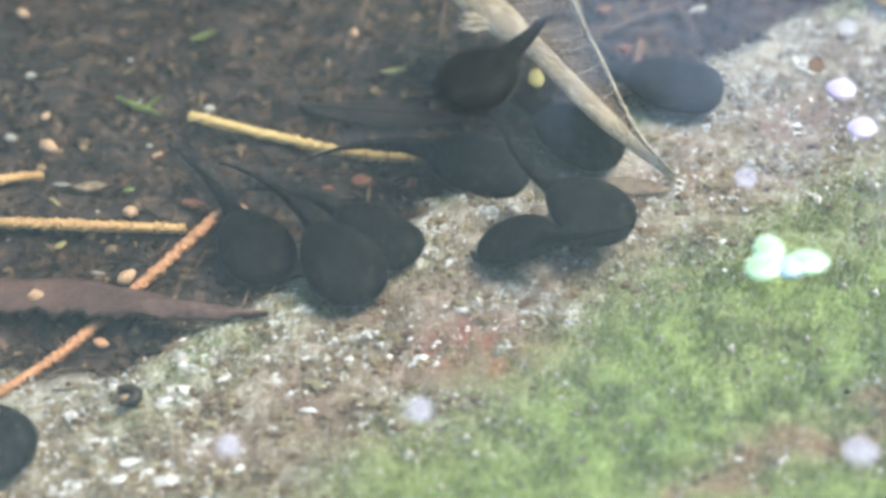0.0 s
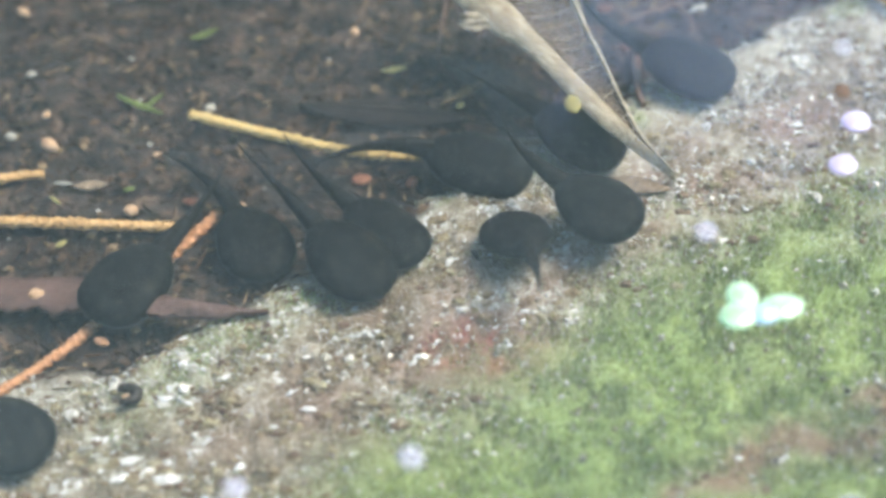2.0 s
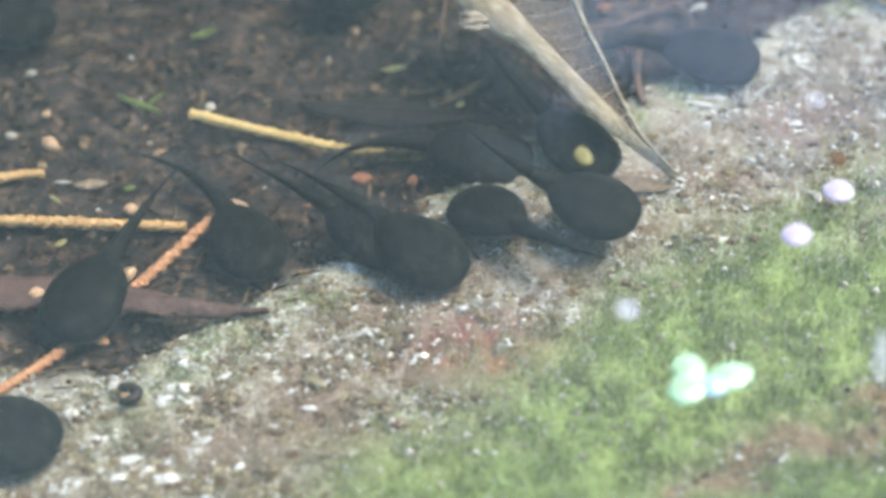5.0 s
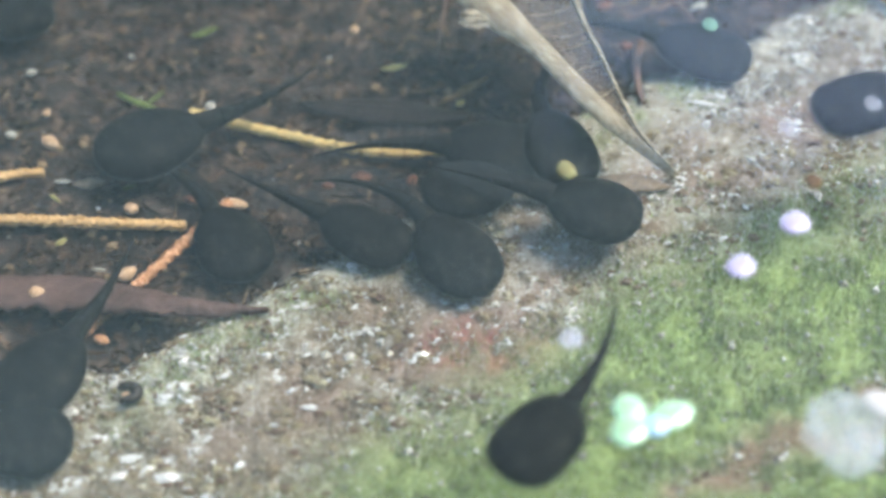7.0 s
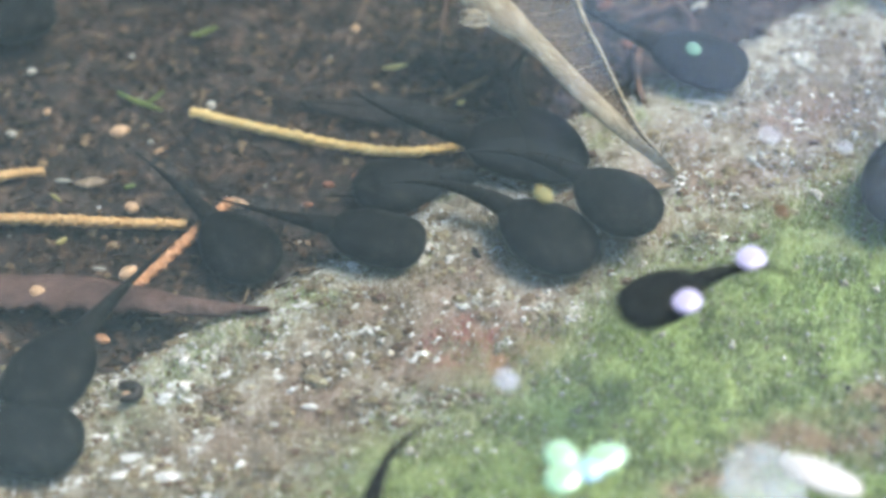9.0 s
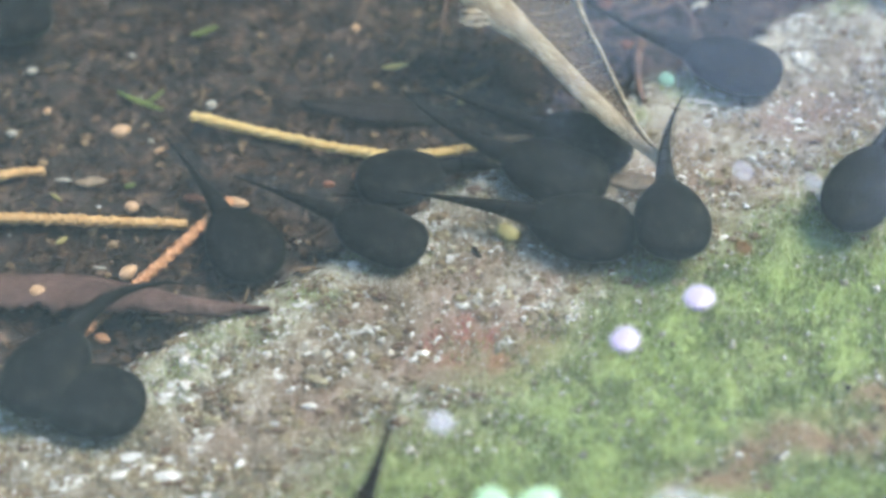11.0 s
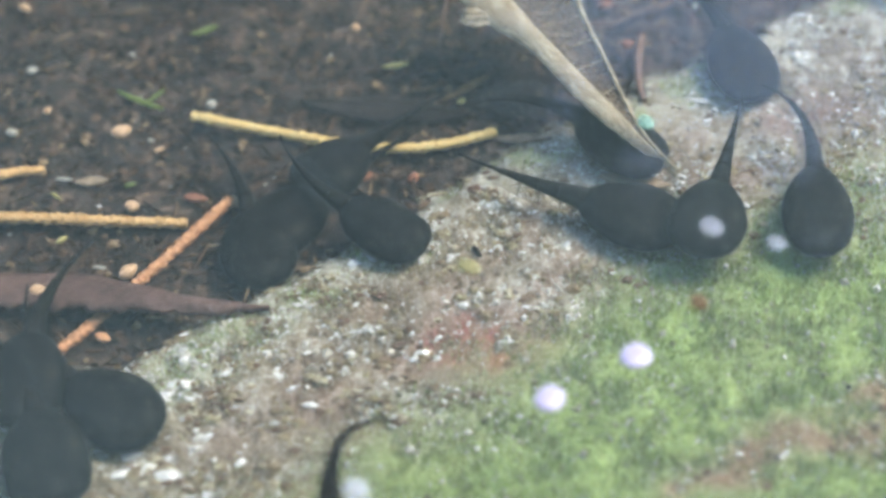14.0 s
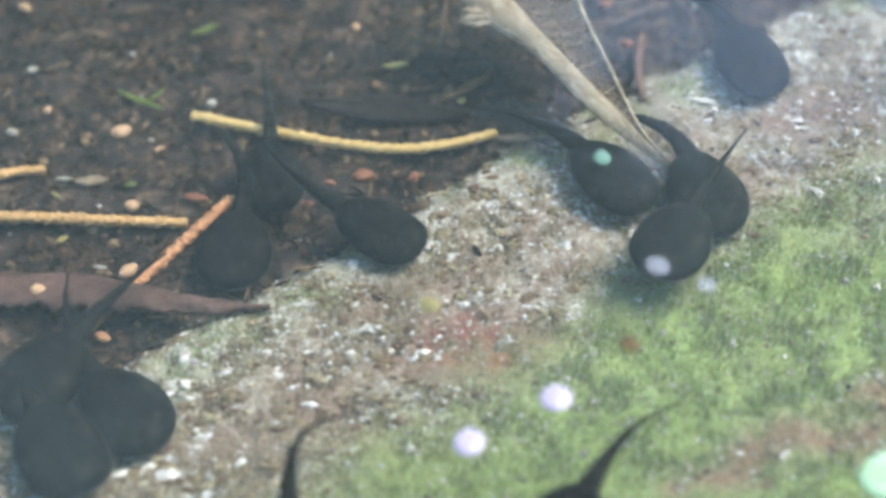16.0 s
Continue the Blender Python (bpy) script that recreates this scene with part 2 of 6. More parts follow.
M_LITTER = shades("litter", [(0.0, (0.0041, 0.0023, 0.0018)), (0.5, (0.0165, 0.0092, 0.0060)), (0.8, (0.0475, 0.0279, 0.0171)), (0.99, (0.1045, 0.0729, 0.0412))], 0.8, 0.1)


# ---- builders ----
def part(name, bm, material, parent=None, label="", smooth=True):
    me = bpy.data.meshes.new(name)
    bm.normal_update()
    bm.to_mesh(me)
    bm.free()
    if smooth:
        me.polygons.foreach_set("use_smooth", [True] * len(me.polygons))
    me.materials.append(material)
    ob = new(name, me)
    if parent:
        ob.parent = parent
    if label:
        ob["label"] = label
    return ob


def mesh_of(name, verts, faces, material, smooth=False):
    me = bpy.data.meshes.new(name)
    me.from_pydata(verts, [], faces)
    me.materials.append(material)
    if smooth:
        me.polygons.foreach_set("use_smooth", [True] * len(me.polygons))
    return new(name, me)


def smooth_line(points, steps):
    """Points spread evenly along a smooth curve through the given ones."""
    p = [Vector(v) for v in points]
    p = [p[0] * 2 - p[1]] + p + [p[-1] * 2 - p[-2]]
    out = []
    for i in range(1, len(p) - 2):
        a, b, c, d = p[i - 1:i + 3]
        for s in range(steps):
            t = s / steps
            out.append(0.5 * (2 * b + (c - a) * t + (2 * a - 5 * b + 4 * c - d) * t * t + (3 * b - 3 * c + d - a) * t ** 3))
    return out + [p[-2]]


def tube(bm, line, radius, sides=7):
    """A closed tube along a line; radius is a function of 0..1."""
    rings, n = [], len(line)
    for i, c in enumerate(line):
        way = (line[min(i + 1, n - 1)] - line[max(i - 1, 0)]).normalized()
        side = way.cross(Vector((0, 0, 1)))
        side = side.normalized() if side.length > 1e-6 else Vector((1, 0, 0))
        up = side.cross(way)
        r = radius(i / (n - 1))
        rings.append([bm.verts.new(c + (side * math.cos(a) + up * math.sin(a)) * r)
                      for a in (2 * math.pi * k / sides for k in range(sides))])
    for a, b in zip(rings, rings[1:]):
        for k in range(sides):
            bm.faces.new((a[k], a[(k + 1) % sides], b[(k + 1) % sides], b[k]))
    bm.faces.new(rings[0])
    bm.faces.new(rings[-1][::-1])


def slab(bm, top, thick):
    """A sheet from a grid of points, closed to a body of the given thickness."""
    low = [[bm.verts.new(Vector(v) - Vector((0, 0, thick))) for v in row] for row in top]
    up = [[bm.verts.new(v) for v in row] for row in top]
    r, c = len(top), len(top[0])
    for i in range(r - 1):
        for j in range(c - 1):
            bm.faces.new((up[i][j], up[i + 1][j], up[i + 1][j + 1], up[i][j + 1]))
            bm.faces.new((low[i][j], low[i][j + 1], low[i + 1][j + 1], low[i + 1][j]))
    rim = [(i, 0) for i in range(r)] + [(r - 1, j) for j in range(1, c)] + [(i, c - 1) for i in range(r - 2, -1, -1)] + [(0, j) for j in range(c - 2, 0, -1)]
    for (a, b), (e, f) in zip(rim, rim[1:] + rim[:1]):
        bm.faces.new((up[a][b], low[a][b], low[e][f], up[e][f]))
    bmesh.ops.recalc_face_normals(bm, faces=bm.faces)


def lump(bm, size, rough=0.12, seed=0, level=2, at=(0, 0, 0)):
    """A rounded uneven body of the given half sizes."""
    made = bmesh.ops.create_icosphere(bm, subdivisions=level, radius=1)["verts"]
    for v in made:
        k = 1 + rough * noise.noise(v.co * 1.7 + Vector((seed * 7.3, seed, 0)))
        v.co = Vector((v.co.x * size[0], v.co.y * size[1], v.co.z * size[2])) * k + Vector(at)


# ---- the bed of the pond ----
EDGE_X = (-0.30, -0.062, -0.043, -0.0266, -0.0035, 0.017, 0.043, 0.30)
EDGE_Y = (-0.10, -0.0212, -0.0196, -0.0085, 0.0084, 0.025, 0.0406, 0.20)
GREEN_X = (-0.30, -0.018, -0.0067, 0.009, 0.033, 0.062, 0.30)
GREEN_Y = (-0.20, -0.0445, -0.036, -0.022, -0.003, 0.008, 0.09)


def step(a, b, x):
    k = min(1.0, max(0.0, (x - a) / (b - a)))
    return k * k * (3 - 2 * k)


def along(x, xs, ys):
    """Height of a bent line at x."""
    for i in range(1, len(xs)):
        if x < xs[i] or i == len(xs) - 1:
            t = min(1.0, max(0.0, (x - xs[i - 1]) / (xs[i] - xs[i - 1])))
            return ys[i - 1] + (ys[i] - ys[i - 1]) * t


def ledge(x, y):
    """Metres from the edge of the stone ledge, positive on the stone."""
    return (along(x, EDGE_X, EDGE_Y) - y) * 0.84


def bed_height(x, y):
    s = ledge(x, y)
    return -0.004 * (1 - step(-0.004, 0.004, s)) - 0.07 * min(max(-s, 0), 0.09) + 0.10 * min(max(s, 0), 0.11)


def wobble(x, y, scale, seed=0.0):
    return noise.noise((x * scale, y * scale, seed))


def zones(x, y):
    """How far a place is overgrown with algae, covered by litter or painted dark as shaded slope, stained red."""
    # the dip at x = -0.047 paints the slope's shade with litter colour
    s = ledge(x, y) + 0.003 * wobble(x, y, 160, 3.1) + 0.0012 * wobble(x, y, 700, 8.0) - 0.0030 * math.exp(-((x + 0.047) / 0.008) ** 2) + 0.0015 * math.exp(-((x + 0.030) / 0.005) ** 2)
    mud_shade = max(1 - step(-0.003, 0.002, s), step(0.5, 2.0, math.hypot(x, y) + 0.4 * wobble(x, y, 3, 2.0)))
    g = (along(x, GREEN_X, GREEN_Y) - y) * 0.8 + 0.006 * wobble(x, y, 90, 5.5) + 0.0018 * wobble(x, y, 350, 1.2)
    algae = step(-0.010, 0.016, g) * (1 - 0.16 * float(step(0.18, 0.5, wobble(x * 0.55, y, 75, 9.4) + 0.55 * step(0.036, 0.052, g))))
    algae = max(algae, 0.32 * float(step(0.05, 0.35, wobble(x, y, 130, 2.2))) * step(0.0, 0.004, s) * step(0.012, 0.004, s))
    algae = max(algae, 0.3 * math.exp(-((x + 0.033) / 0.011) ** 2) * step(0.0, 0.003, s) * step(0.015, 0.007, s) * (0.8 + 0.5 * wobble(x, y, 300, 7.7)))
    bare = y + 0.0448 - 0.42 * (x - 0.0304) + 0.005 * wobble(x, y, 110, 6.6)
    open_spot = math.exp(-(bare / (0.0048 + 0.07 * max(0, min(x - 0.03, 0.04)))) ** 2) * step(0.018, 0.030, x + 0.006 * wobble(x, y, 90, 1.7)) * (1.0 + 0.7 * wobble(x, y, 240, 3.7))
    algae *= 1 - 0.85 * min(1, max(0, open_spot))
    brown = 0.35 * math.exp(-((s - 0.021) / 0.009) ** 2) * step(-0.045, -0.02, x) * (0.6 + wobble(x, y, 150, 5.1))
    red = 1.6 * math.exp(-(((x - 0.004) / 0.009) ** 2 + ((y + 0.020) / 0.006) ** 2)) * (0.6 + 0.8 * wobble(x, y, 300, 4.4))
    return min(1.0, max(0.0, algae)) * (1 - mud_shade), mud_shade, max(0.0, red, brown, 0.5 * open_spot)


def paleness(x, y):
    """Where the stone lies bare and pale: patches along the ledge, more open far out."""
    s = ledge(x, y)
    n = 0.7 * wobble(x, y, 130, 21.0) + 0.8 * wobble(x, y, 480, 2.0) + 0.5 * wobble(x, y, 1100, 4.0)
    level = 0.22 - 0.40 * step(0.014, 0.004, s) - 0.42 * step(0.0, 0.020, x) * step(0.040, 0.020, s) * step(0.066, 0.030, x)
    return step(level - 0.25, level + 0.40, n)


def spread(lo, hi, fine):
    """Ticks that lie close together between lo and hi and ever wider outside."""
    mid = list(np.arange(lo, hi, fine))
    out, d = [], fine
    a, b = mid[0], mid[-1]
    while b < 6:
        d *= 1.35
        a, b = a - d, b + d
        mid = [a] + mid + [b]
    return mid


def build_bed():
    xs, ys = spread(-0.074, 0.074, 0.0006), spread(-0.052, 0.062, 0.0006)
    verts, tint = [], []
    for y in ys:
        for x in xs:
            al, mud_shade, red = zones(x, y)
            rel = 0.0006 * wobble(x, y, 180) + 0.0004 * wobble(x, y, 520, 2) + 0.0003 * wobble(x, y, 1200, 6)
            litter = 0.0016 * wobble(x, y, 110, 7) + 0.0009 * wobble(x, y, 330, 5)
            verts.append((x, y, bed_height(x, y) + rel * (1 - mud_shade) + litter * mud_shade))
            tint += [al, mud_shade, red, paleness(x, y)]
    w = len(xs)
    faces = [(j * w + i, j * w + i + 1, (j + 1) * w + i + 1, (j + 1) * w + i) for j in range(len(ys) - 1) for i in range(w - 1)]
    ob = mesh_of("ground", verts, faces, M_BED, True)
    layer = ob.data.color_attributes.new("zones", "FLOAT_COLOR", "POINT")
    layer.data.foreach_set("color", tint)
    return tagged(ob, "pale gritty stone ledge with green algae, sloping into dark leaf litter", "pond bed", kind="structure")


ground = build_bed()

bm = bmesh.new()
bmesh.ops.create_grid(bm, x_segments=8, y_segments=8, size=6)
water = part("water", bm, M_WATER)
water.location = (0, 0, WATER)
water.visible_shadow = False
tagged(water, "clear still pond water reflecting the sky", "water", kind="structure")



def silt_veil():
    """Milky haze sheet over the bottom, level with the water where the stone rises, and a second below the surface."""
    xs, ys = [-6] + list(np.arange(-0.20, 0.201, 0.01)) + [6], [-6] + list(np.arange(-0.20, 0.201, 0.01)) + [6]
    verts = [(x, y, min(WATER - 0.004, bed_height(x, y) + 0.0160)) for y in ys for x in xs]
    w = len(xs)
    faces = [(j * w + i, j * w + i + 1, (j + 1) * w + i + 1, (j + 1) * w + i) for j in range(len(ys) - 1) for i in range(w - 1)]
    k = len(verts)
    verts += [(-6, -6, WATER - 0.0015), (6, -6, WATER - 0.0015), (6, 6, WATER - 0.0015), (-6, 6, WATER - 0.0015)]
    faces.append((k, k + 1, k + 2, k + 3))
    ob = mesh_of("silt", [tuple(float(c) for c in v) for v in verts], faces, M_SILT, True)
    ob.visible_shadow = False
    tagged(ob, "faint milky sheets for silt and haze in the water", "silt", kind="stuff")


silt_veil()
rng = np.random.default_rng(4)
CELLS = {}


def cell(x, y):
    """Zones and paleness of the half-millimetre square round a place."""
    key = (round(x * 2000), round(y * 2000))
    if key not in CELLS:
        px, py = key[0] / 2000, key[1] / 2000
        CELLS[key] = (*zones(px, py), paleness(px, py))
    return CELLS[key]



def scatter(count, want, box=(-0.078, 0.078, -0.052, 0.066)):
    """Places on the bed, kept by the weight that want(x, y) gives."""
    out = []
    while len(out) < count:
        x, y = rng.uniform(box[0], box[1]), rng.uniform(box[2], box[3])
        if rng.random() < want(x, y):
            out.append((x, y, bed_height(x, y)))
    return out


def chunk(c, size, flat):
    """Eight-faced crumb."""
    turn = Euler((rng.uniform(-0.5, 0.5), rng.uniform(-0.5, 0.5), rng.uniform(0, 6.3))).to_matrix()
    pts = [(1, 0, 0), (-1, 0, 0), (0, 0.8, 0), (0, -0.8, 0), (0, 0, flat), (0, 0, -flat)]
    return [tuple(Vector(c) + turn @ (Vector(p) * size * rng.uniform(0.75, 1.25))) for p in pts]


OCTA = [(0, 2, 4), (2, 1, 4), (1, 3, 4), (3, 0, 4), (2, 0, 5), (1, 2, 5), (3, 1, 5), (0, 3, 5)]


def crumbs(name, places, sizes, flat, material, label):
    verts, faces = [], []
    for (x, y, z), s in zip(places, sizes):
        k = len(verts)
        verts += chunk((x, y, z + s * flat * 0.4), s, flat)
        faces += [tuple(k + i for i in f) for f in OCTA]
    ob = mesh_of(name, verts, faces, material)
    return tagged(ob, label, "gravel", kind="stuff")


def stone_weight(x, y):
    al, mud_shade, red, pale = cell(x, y)
    patch = 0.5 + 0.9 * wobble(x, y, 75, 11.0)
    return max(0.012, (1 - mud_shade)) * max(0.03, 1 - 0.97 * al) * min(1, max(0.12, patch))


crumbs("grit", scatter(9000, stone_weight), 0.00010 + rng.exponential(0.00013, 9000), 0.6, M_GRIT, "loose pale and brown grit lying on the stone ledge")


def bright_weight(x, y):
    return stone_weight(x, y) * cell(x, y)[3] ** 2


crumbs("white_grit", scatter(2600, bright_weight), 0.00014 + rng.exponential(0.00013, 2600), 0.6, M_GRAIN, "clusters of bright white mineral grit on the ledge")


def chip_weight(x, y):
    """Bright chips lie in tight clusters, thickest along the litter and low on the ledge."""
    al, mud_shade, red, pale = cell(x, y)
    s = ledge(x, y)
    heap = step(0.12, 0.5, wobble(x, y, 210, 31.0) + 0.6 * wobble(x, y, 620, 32.0))
    where = 0.18 + 0.5 * step(0.016, 0.004, s) + 0.8 * step(-0.015, -0.045, x) * step(0.04, 0.02, s)
    return (1 - mud_shade) * max(0, 1 - 1.6 * al) * heap * min(1, where) * step(0.0, 0.003, s)


def chips():
    """Flat mineral chips of ten corners each, lying mostly level."""
    base = bmesh.new()
    bmesh.ops.create_icosphere(base, subdivisions=1, radius=1)
    ball = [v.co.copy() for v in base.verts]
    tris = [tuple(v.index for v in f.verts) for f in base.faces]
    base.free()
    verts, faces = [], []
    for x, y, z in [p for p in scatter(640, chip_weight) for _ in range(int(rng.integers(1, 5)))]:
        x, y = x + rng.normal(0, 0.0004), y + rng.normal(0, 0.00025)
        k, s, a = len(verts), 0.00012 + min(0.0006, rng.exponential(0.00013)), rng.normal(0, 0.4)
        long, ca, sa = rng.uniform(1.1, 2.2), math.cos(a), math.sin(a)
        for p in ball:
            q = rng.uniform(0.45, 1.45) * s
            px, py = p.x * q * long, p.y * q * 0.9
            verts.append((x + px * ca - py * sa, y + px * sa + py * ca, z + 0.0001 + p.z * q * 0.6))
        faces += [tuple(k + i for i in f) for f in tris]
    ob = mesh_of("stone_chips", verts, faces, M_CHIP)
    tagged(ob, "flat bright white mineral chips clustered on the ledge", "gravel", kind="stuff")


chips()


def strips():
    """Rotted stalks and leaf shreds, three-sided and bent."""
    places = scatter(2000, lambda x, y: cell(x, y)[1])
    verts, faces = [], []
    for x, y, z in places:
        length, wide = rng.uniform(0.0010, 0.0042), rng.uniform(0.00010, 0.00032)
        a, curl, tilt = rng.normal(0.15, 0.9), rng.normal(0, 0.5), rng.normal(0, 0.12)
        p = Vector((x, y, z + rng.uniform(0.0, 0.0014)))
        k = len(verts)
        for i in range(4):
            d = Vector((math.cos(a), math.sin(a), tilt))
            s = Vector((-d.y, d.x, 0)) * wide * (0.5, 1, 0.9, 0.3)[i]
            verts += [tuple(p + s), tuple(p - s), tuple(p + Vector((0, 0, wide * 0.8)))]
            p = p + d * length / 3
            a += curl / 3
        for i in range(3):
            for q in range(3):
                faces.append((k + i * 3 + q, k + i * 3 + (q + 1) % 3, k + i * 3 + 3 + (q + 1) % 3, k + i * 3 + 3 + q))
    ob = mesh_of("leaf_litter", verts, faces, M_LITTER)
    tagged(ob, "dark brown rotted stalks and leaf shreds on the bottom", "leaf litter", kind="stuff")


strips()
flakes = scatter(1700, lambda x, y: cell(x, y)[1])
crumbs("litter_flakes", [(x, y, z + 0.0005) for x, y, z in flakes], rng.uniform(0.0003, 0.0011, 1700), 0.22, M_LITTER, "small dark brown flakes of decayed leaves on the bottom")


def fibres(name, count, want, low, high, material, label):
    """Short threads that stand on the stone."""
    places = scatter(count, want)
    verts, faces = [], []
    lean = rng.normal(0, 0.38, (count, 2))
    tall = rng.uniform(low, high, count)
    turn = rng.uniform(0, 3.14, count)
    for (x, y, z), (lx, ly), h, a in zip(places, lean, tall, turn):
        k, w = len(verts), 0.00007
        cx, cy = math.cos(a) * w, math.sin(a) * w
        verts += [(x - cx, y - cy, z - 0.0003), (x + cx, y + cy, z - 0.0003), (x - cy, y + cx, z - 0.0003), (x + lx * h, y + ly * h, z + h)]
        faces += [(k, k + 1, k + 3), (k + 1, k + 2, k + 3), (k + 2, k, k + 3)]
    ob = mesh_of(name, verts, faces, material)
    tagged(ob, label, "algae", kind="stuff")


fibres("algae", 62000, lambda x, y: min(1, 1.35 * cell(x, y)[0]), 0.0003, 0.0014, M_FIBRE,
       "short bright green algae threads covering the stone")


fibres("litter_fuzz", 9000, lambda x, y: cell(x, y)[1] * min(1, max(0.1, 0.5 + wobble(x, y, 140, 17.0))), 0.0006, 0.0021, M_LITTER,
       "curly brown fuzz growing over the rotted litter")


def turf():
    """Low brown tufts that leave the pale stone bare between them."""
    base = bmesh.new()
    bmesh.ops.create_icosphere(base, subdivisions=2, radius=1)
    ball = [v.co.copy() for v in base.verts]
    tris = [tuple(v.index for v in f.verts) for f in base.faces]
    base.free()
    verts, faces = [], []
    for x, y, z in scatter(2000, lambda x, y: fuzz_weight(x, y) * (1 - min(1, 1.3 * cell(x, y)[2])) * (1 - cell(x, y)[0]) ** 3 * (1 - 0.8 * step(0.002, 0.028, x) * step(0.032, 0.014, ledge(x, y))) * min(1, max(0.08, 0.45 + 1.3 * wobble(x, y, 230, 14.0)))):
        k, s, off = len(verts), 0.00022 + min(0.00055, rng.exponential(0.00017)), rng.uniform(0, 90)
        long = rng.uniform(1.0, 1.9)
        for p in ball:
            q = s * (1 + 0.55 * noise.noise(p * 1.9 + Vector((off, 0, 0))) + 0.25 * rng.uniform(-1, 1))
            verts.append((x + p.x * q * long, y + p.y * q, z + p.z * q * 0.75))
        faces += [tuple(k + i for i in f) for f in tris]
    tagged(mesh_of("brown_turf", verts, faces, M_TURF), "low ragged tufts of ochre and red-brown algae on the stone", "algae", kind="stuff")


def fuzz_weight(x, y):
    al, mud_shade, red, pale = cell(x, y)
    return (1 - mud_shade) * (1 - 0.6 * al) * (1 - 0.9 * pale) * (1 - 0.7 * min(1, red))


turf()
fibres("brown_algae", 42000, fuzz_weight, 0.0003, 0.0011, M_FUZZ, "short brown and olive algae fuzz on the stone")
crumbs("pale_crumbs", scatter(2600, lambda x, y: cell(x, y)[0]), 0.00009 + rng.exponential(0.00011, 2600), 0.6, M_GRAIN, "pale crumbs caught in the green algae")


# ---- an added tree, itself out of view, that darkens what the water mirrors ----
def unseen_tree():
    root = new("tree")
    root.location = (-0.75, 1.85, -0.02)
    o = Vector(root.location)
    bm = bmesh.new()
    tube(bm, smooth_line([(0, 0, -0.1), (0.05, -0.05, 0.6), (0.14, -0.16, 1.2), (0.2, -0.26, 1.9)], 8), lambda t: 0.11 * (1 - 0.55 * t), 12)
    part("trunk", bm, M_TRUNK, root)
    for tip in ((-0.55, 0.75, 1.15), (0.0, 0.85, 1.15), (0.25, 1.0, 1.35), (-0.2, 1.1, 1.45), (0.55, 1.15, 1.75)):
        bm = bmesh.new()
        a, b = Vector((0.11, -0.12, 1.0)), Vector(tip) - o
        line = smooth_line([a, a.lerp(b, 0.35) + Vector((0, 0, 0.16)), a.lerp(b, 0.7) + Vector((0, 0, 0.12)), b], 6)
        tube(bm, line, lambda t: 0.035 * (1 - 0.85 * t), 8)
        part("limb", bm, M_TRUNK, root)
    verts, faces = [], []
    for k in range(8600):
        if k < 6400:      # low boughs set to block the mirrored sky
            az, el, far = rng.uniform(-36, 30), rng.uniform(39, 68), rng.uniform(1.15, 1.65)
            # gap in the added leaves, so the upper right mirrors blue sky
            if az + rng.normal(0, 1.6) > 2.0 and el + rng.normal(0, 1.0) < 48.4 + 0.10 * (az - 4):
                continue
            p = Vector((math.sin(radians(az)) * math.cos(radians(el)), math.cos(radians(az)) * math.cos(radians(el)), math.sin(radians(el)))) * far - o
        else:             # the top round the trunk
            p = Vector((rng.normal(0.12, 0.27), rng.normal(-0.2, 0.27), rng.normal(1.75, 0.26)))
            if p.x > 0.62:
                continue
        turn = Euler((rng.uniform(-0.9, 0.9), rng.uniform(-0.9, 0.9), rng.uniform(0, 6.3))).to_matrix()
        s, i = rng.uniform(0.022, 0.038), len(verts)
        verts += [tuple(p + turn @ (Vector(q) * s)) for q in ((-1, 0, 0), (-0.2, 0.48, 0.06), (0.45, 0.36, 0.05), (1, 0, -0.08), (0.45, -0.36, 0.05), (-0.2, -0.48, 0.06), (0, 0, -0.02))]
        faces += [(i + a, i + (a + 1) % 6, i + 6) for a in range(6)]
    crown = mesh_of("crown", verts, faces, M_LEAVES)
    crown.parent = root
    return tagged(root, "unseen broad-leaved tree added to darken what the pond mirrors", "tree")


unseen_tree()


# ---- things on the bottom ----
def twig(line, radius, material, label, taper=0.35):
    """A conifer twig: a stem wrapped in small overlapping scale leaves."""
    o = Vector(line[0])
    pts = smooth_line([Vector(p) - o for p in line], 40)
    root = new("twig")
    root.location = o
    bm = bmesh.new()
    tube(bm, pts, lambda t: radius * (0.78 + 0.06 * noise.noise((t * 23, radius * 9000, 0))) * (1 - taper * t), 9)
    part("stem", bm, material, root)
    bm = bmesh.new()
    length = sum((b - a).length for a, b in zip(pts, pts[1:]))
    rows = int(length / (radius * 0.95))
    for i in range(rows):
        t = i / rows
        k = min(int(t * (len(pts) - 1)), len(pts) - 2)
        c, way = pts[k].lerp(pts[k + 1], t * (len(pts) - 1) - k), (pts[k + 1] - pts[k]).normalized()
        side = way.cross(Vector((0, 0, 1))).normalized()
        up = side.cross(way)
        r = radius * (1 - taper * t)
        for q in range(4):
            a = q * math.pi / 2 + (i % 2) * math.pi / 4 + random.uniform(-0.3, 0.3)
            out = side * math.cos(a) + up * math.sin(a)
            tan = way.cross(out)
            s = r * random.uniform(0.80, 1.15)
            v = [bm.verts.new(c + p) for p in (out * s * 0.55 - way * s * 0.5, out * s * 0.86 + tan * s * 0.7, out * s * 0.86 - tan * s * 0.7,
                                               out * s * 1.04 + way * s * 0.45, out * s * 0.90 + way * s * 1.25)]
            for f in ((0, 1, 3), (0, 3, 2), (1, 4, 3), (3, 4, 2)):
                bm.faces.new([v[j] for j in f])
    part("scales", bm, material, root, smooth=False)
    return tagged(root, label, "twig")


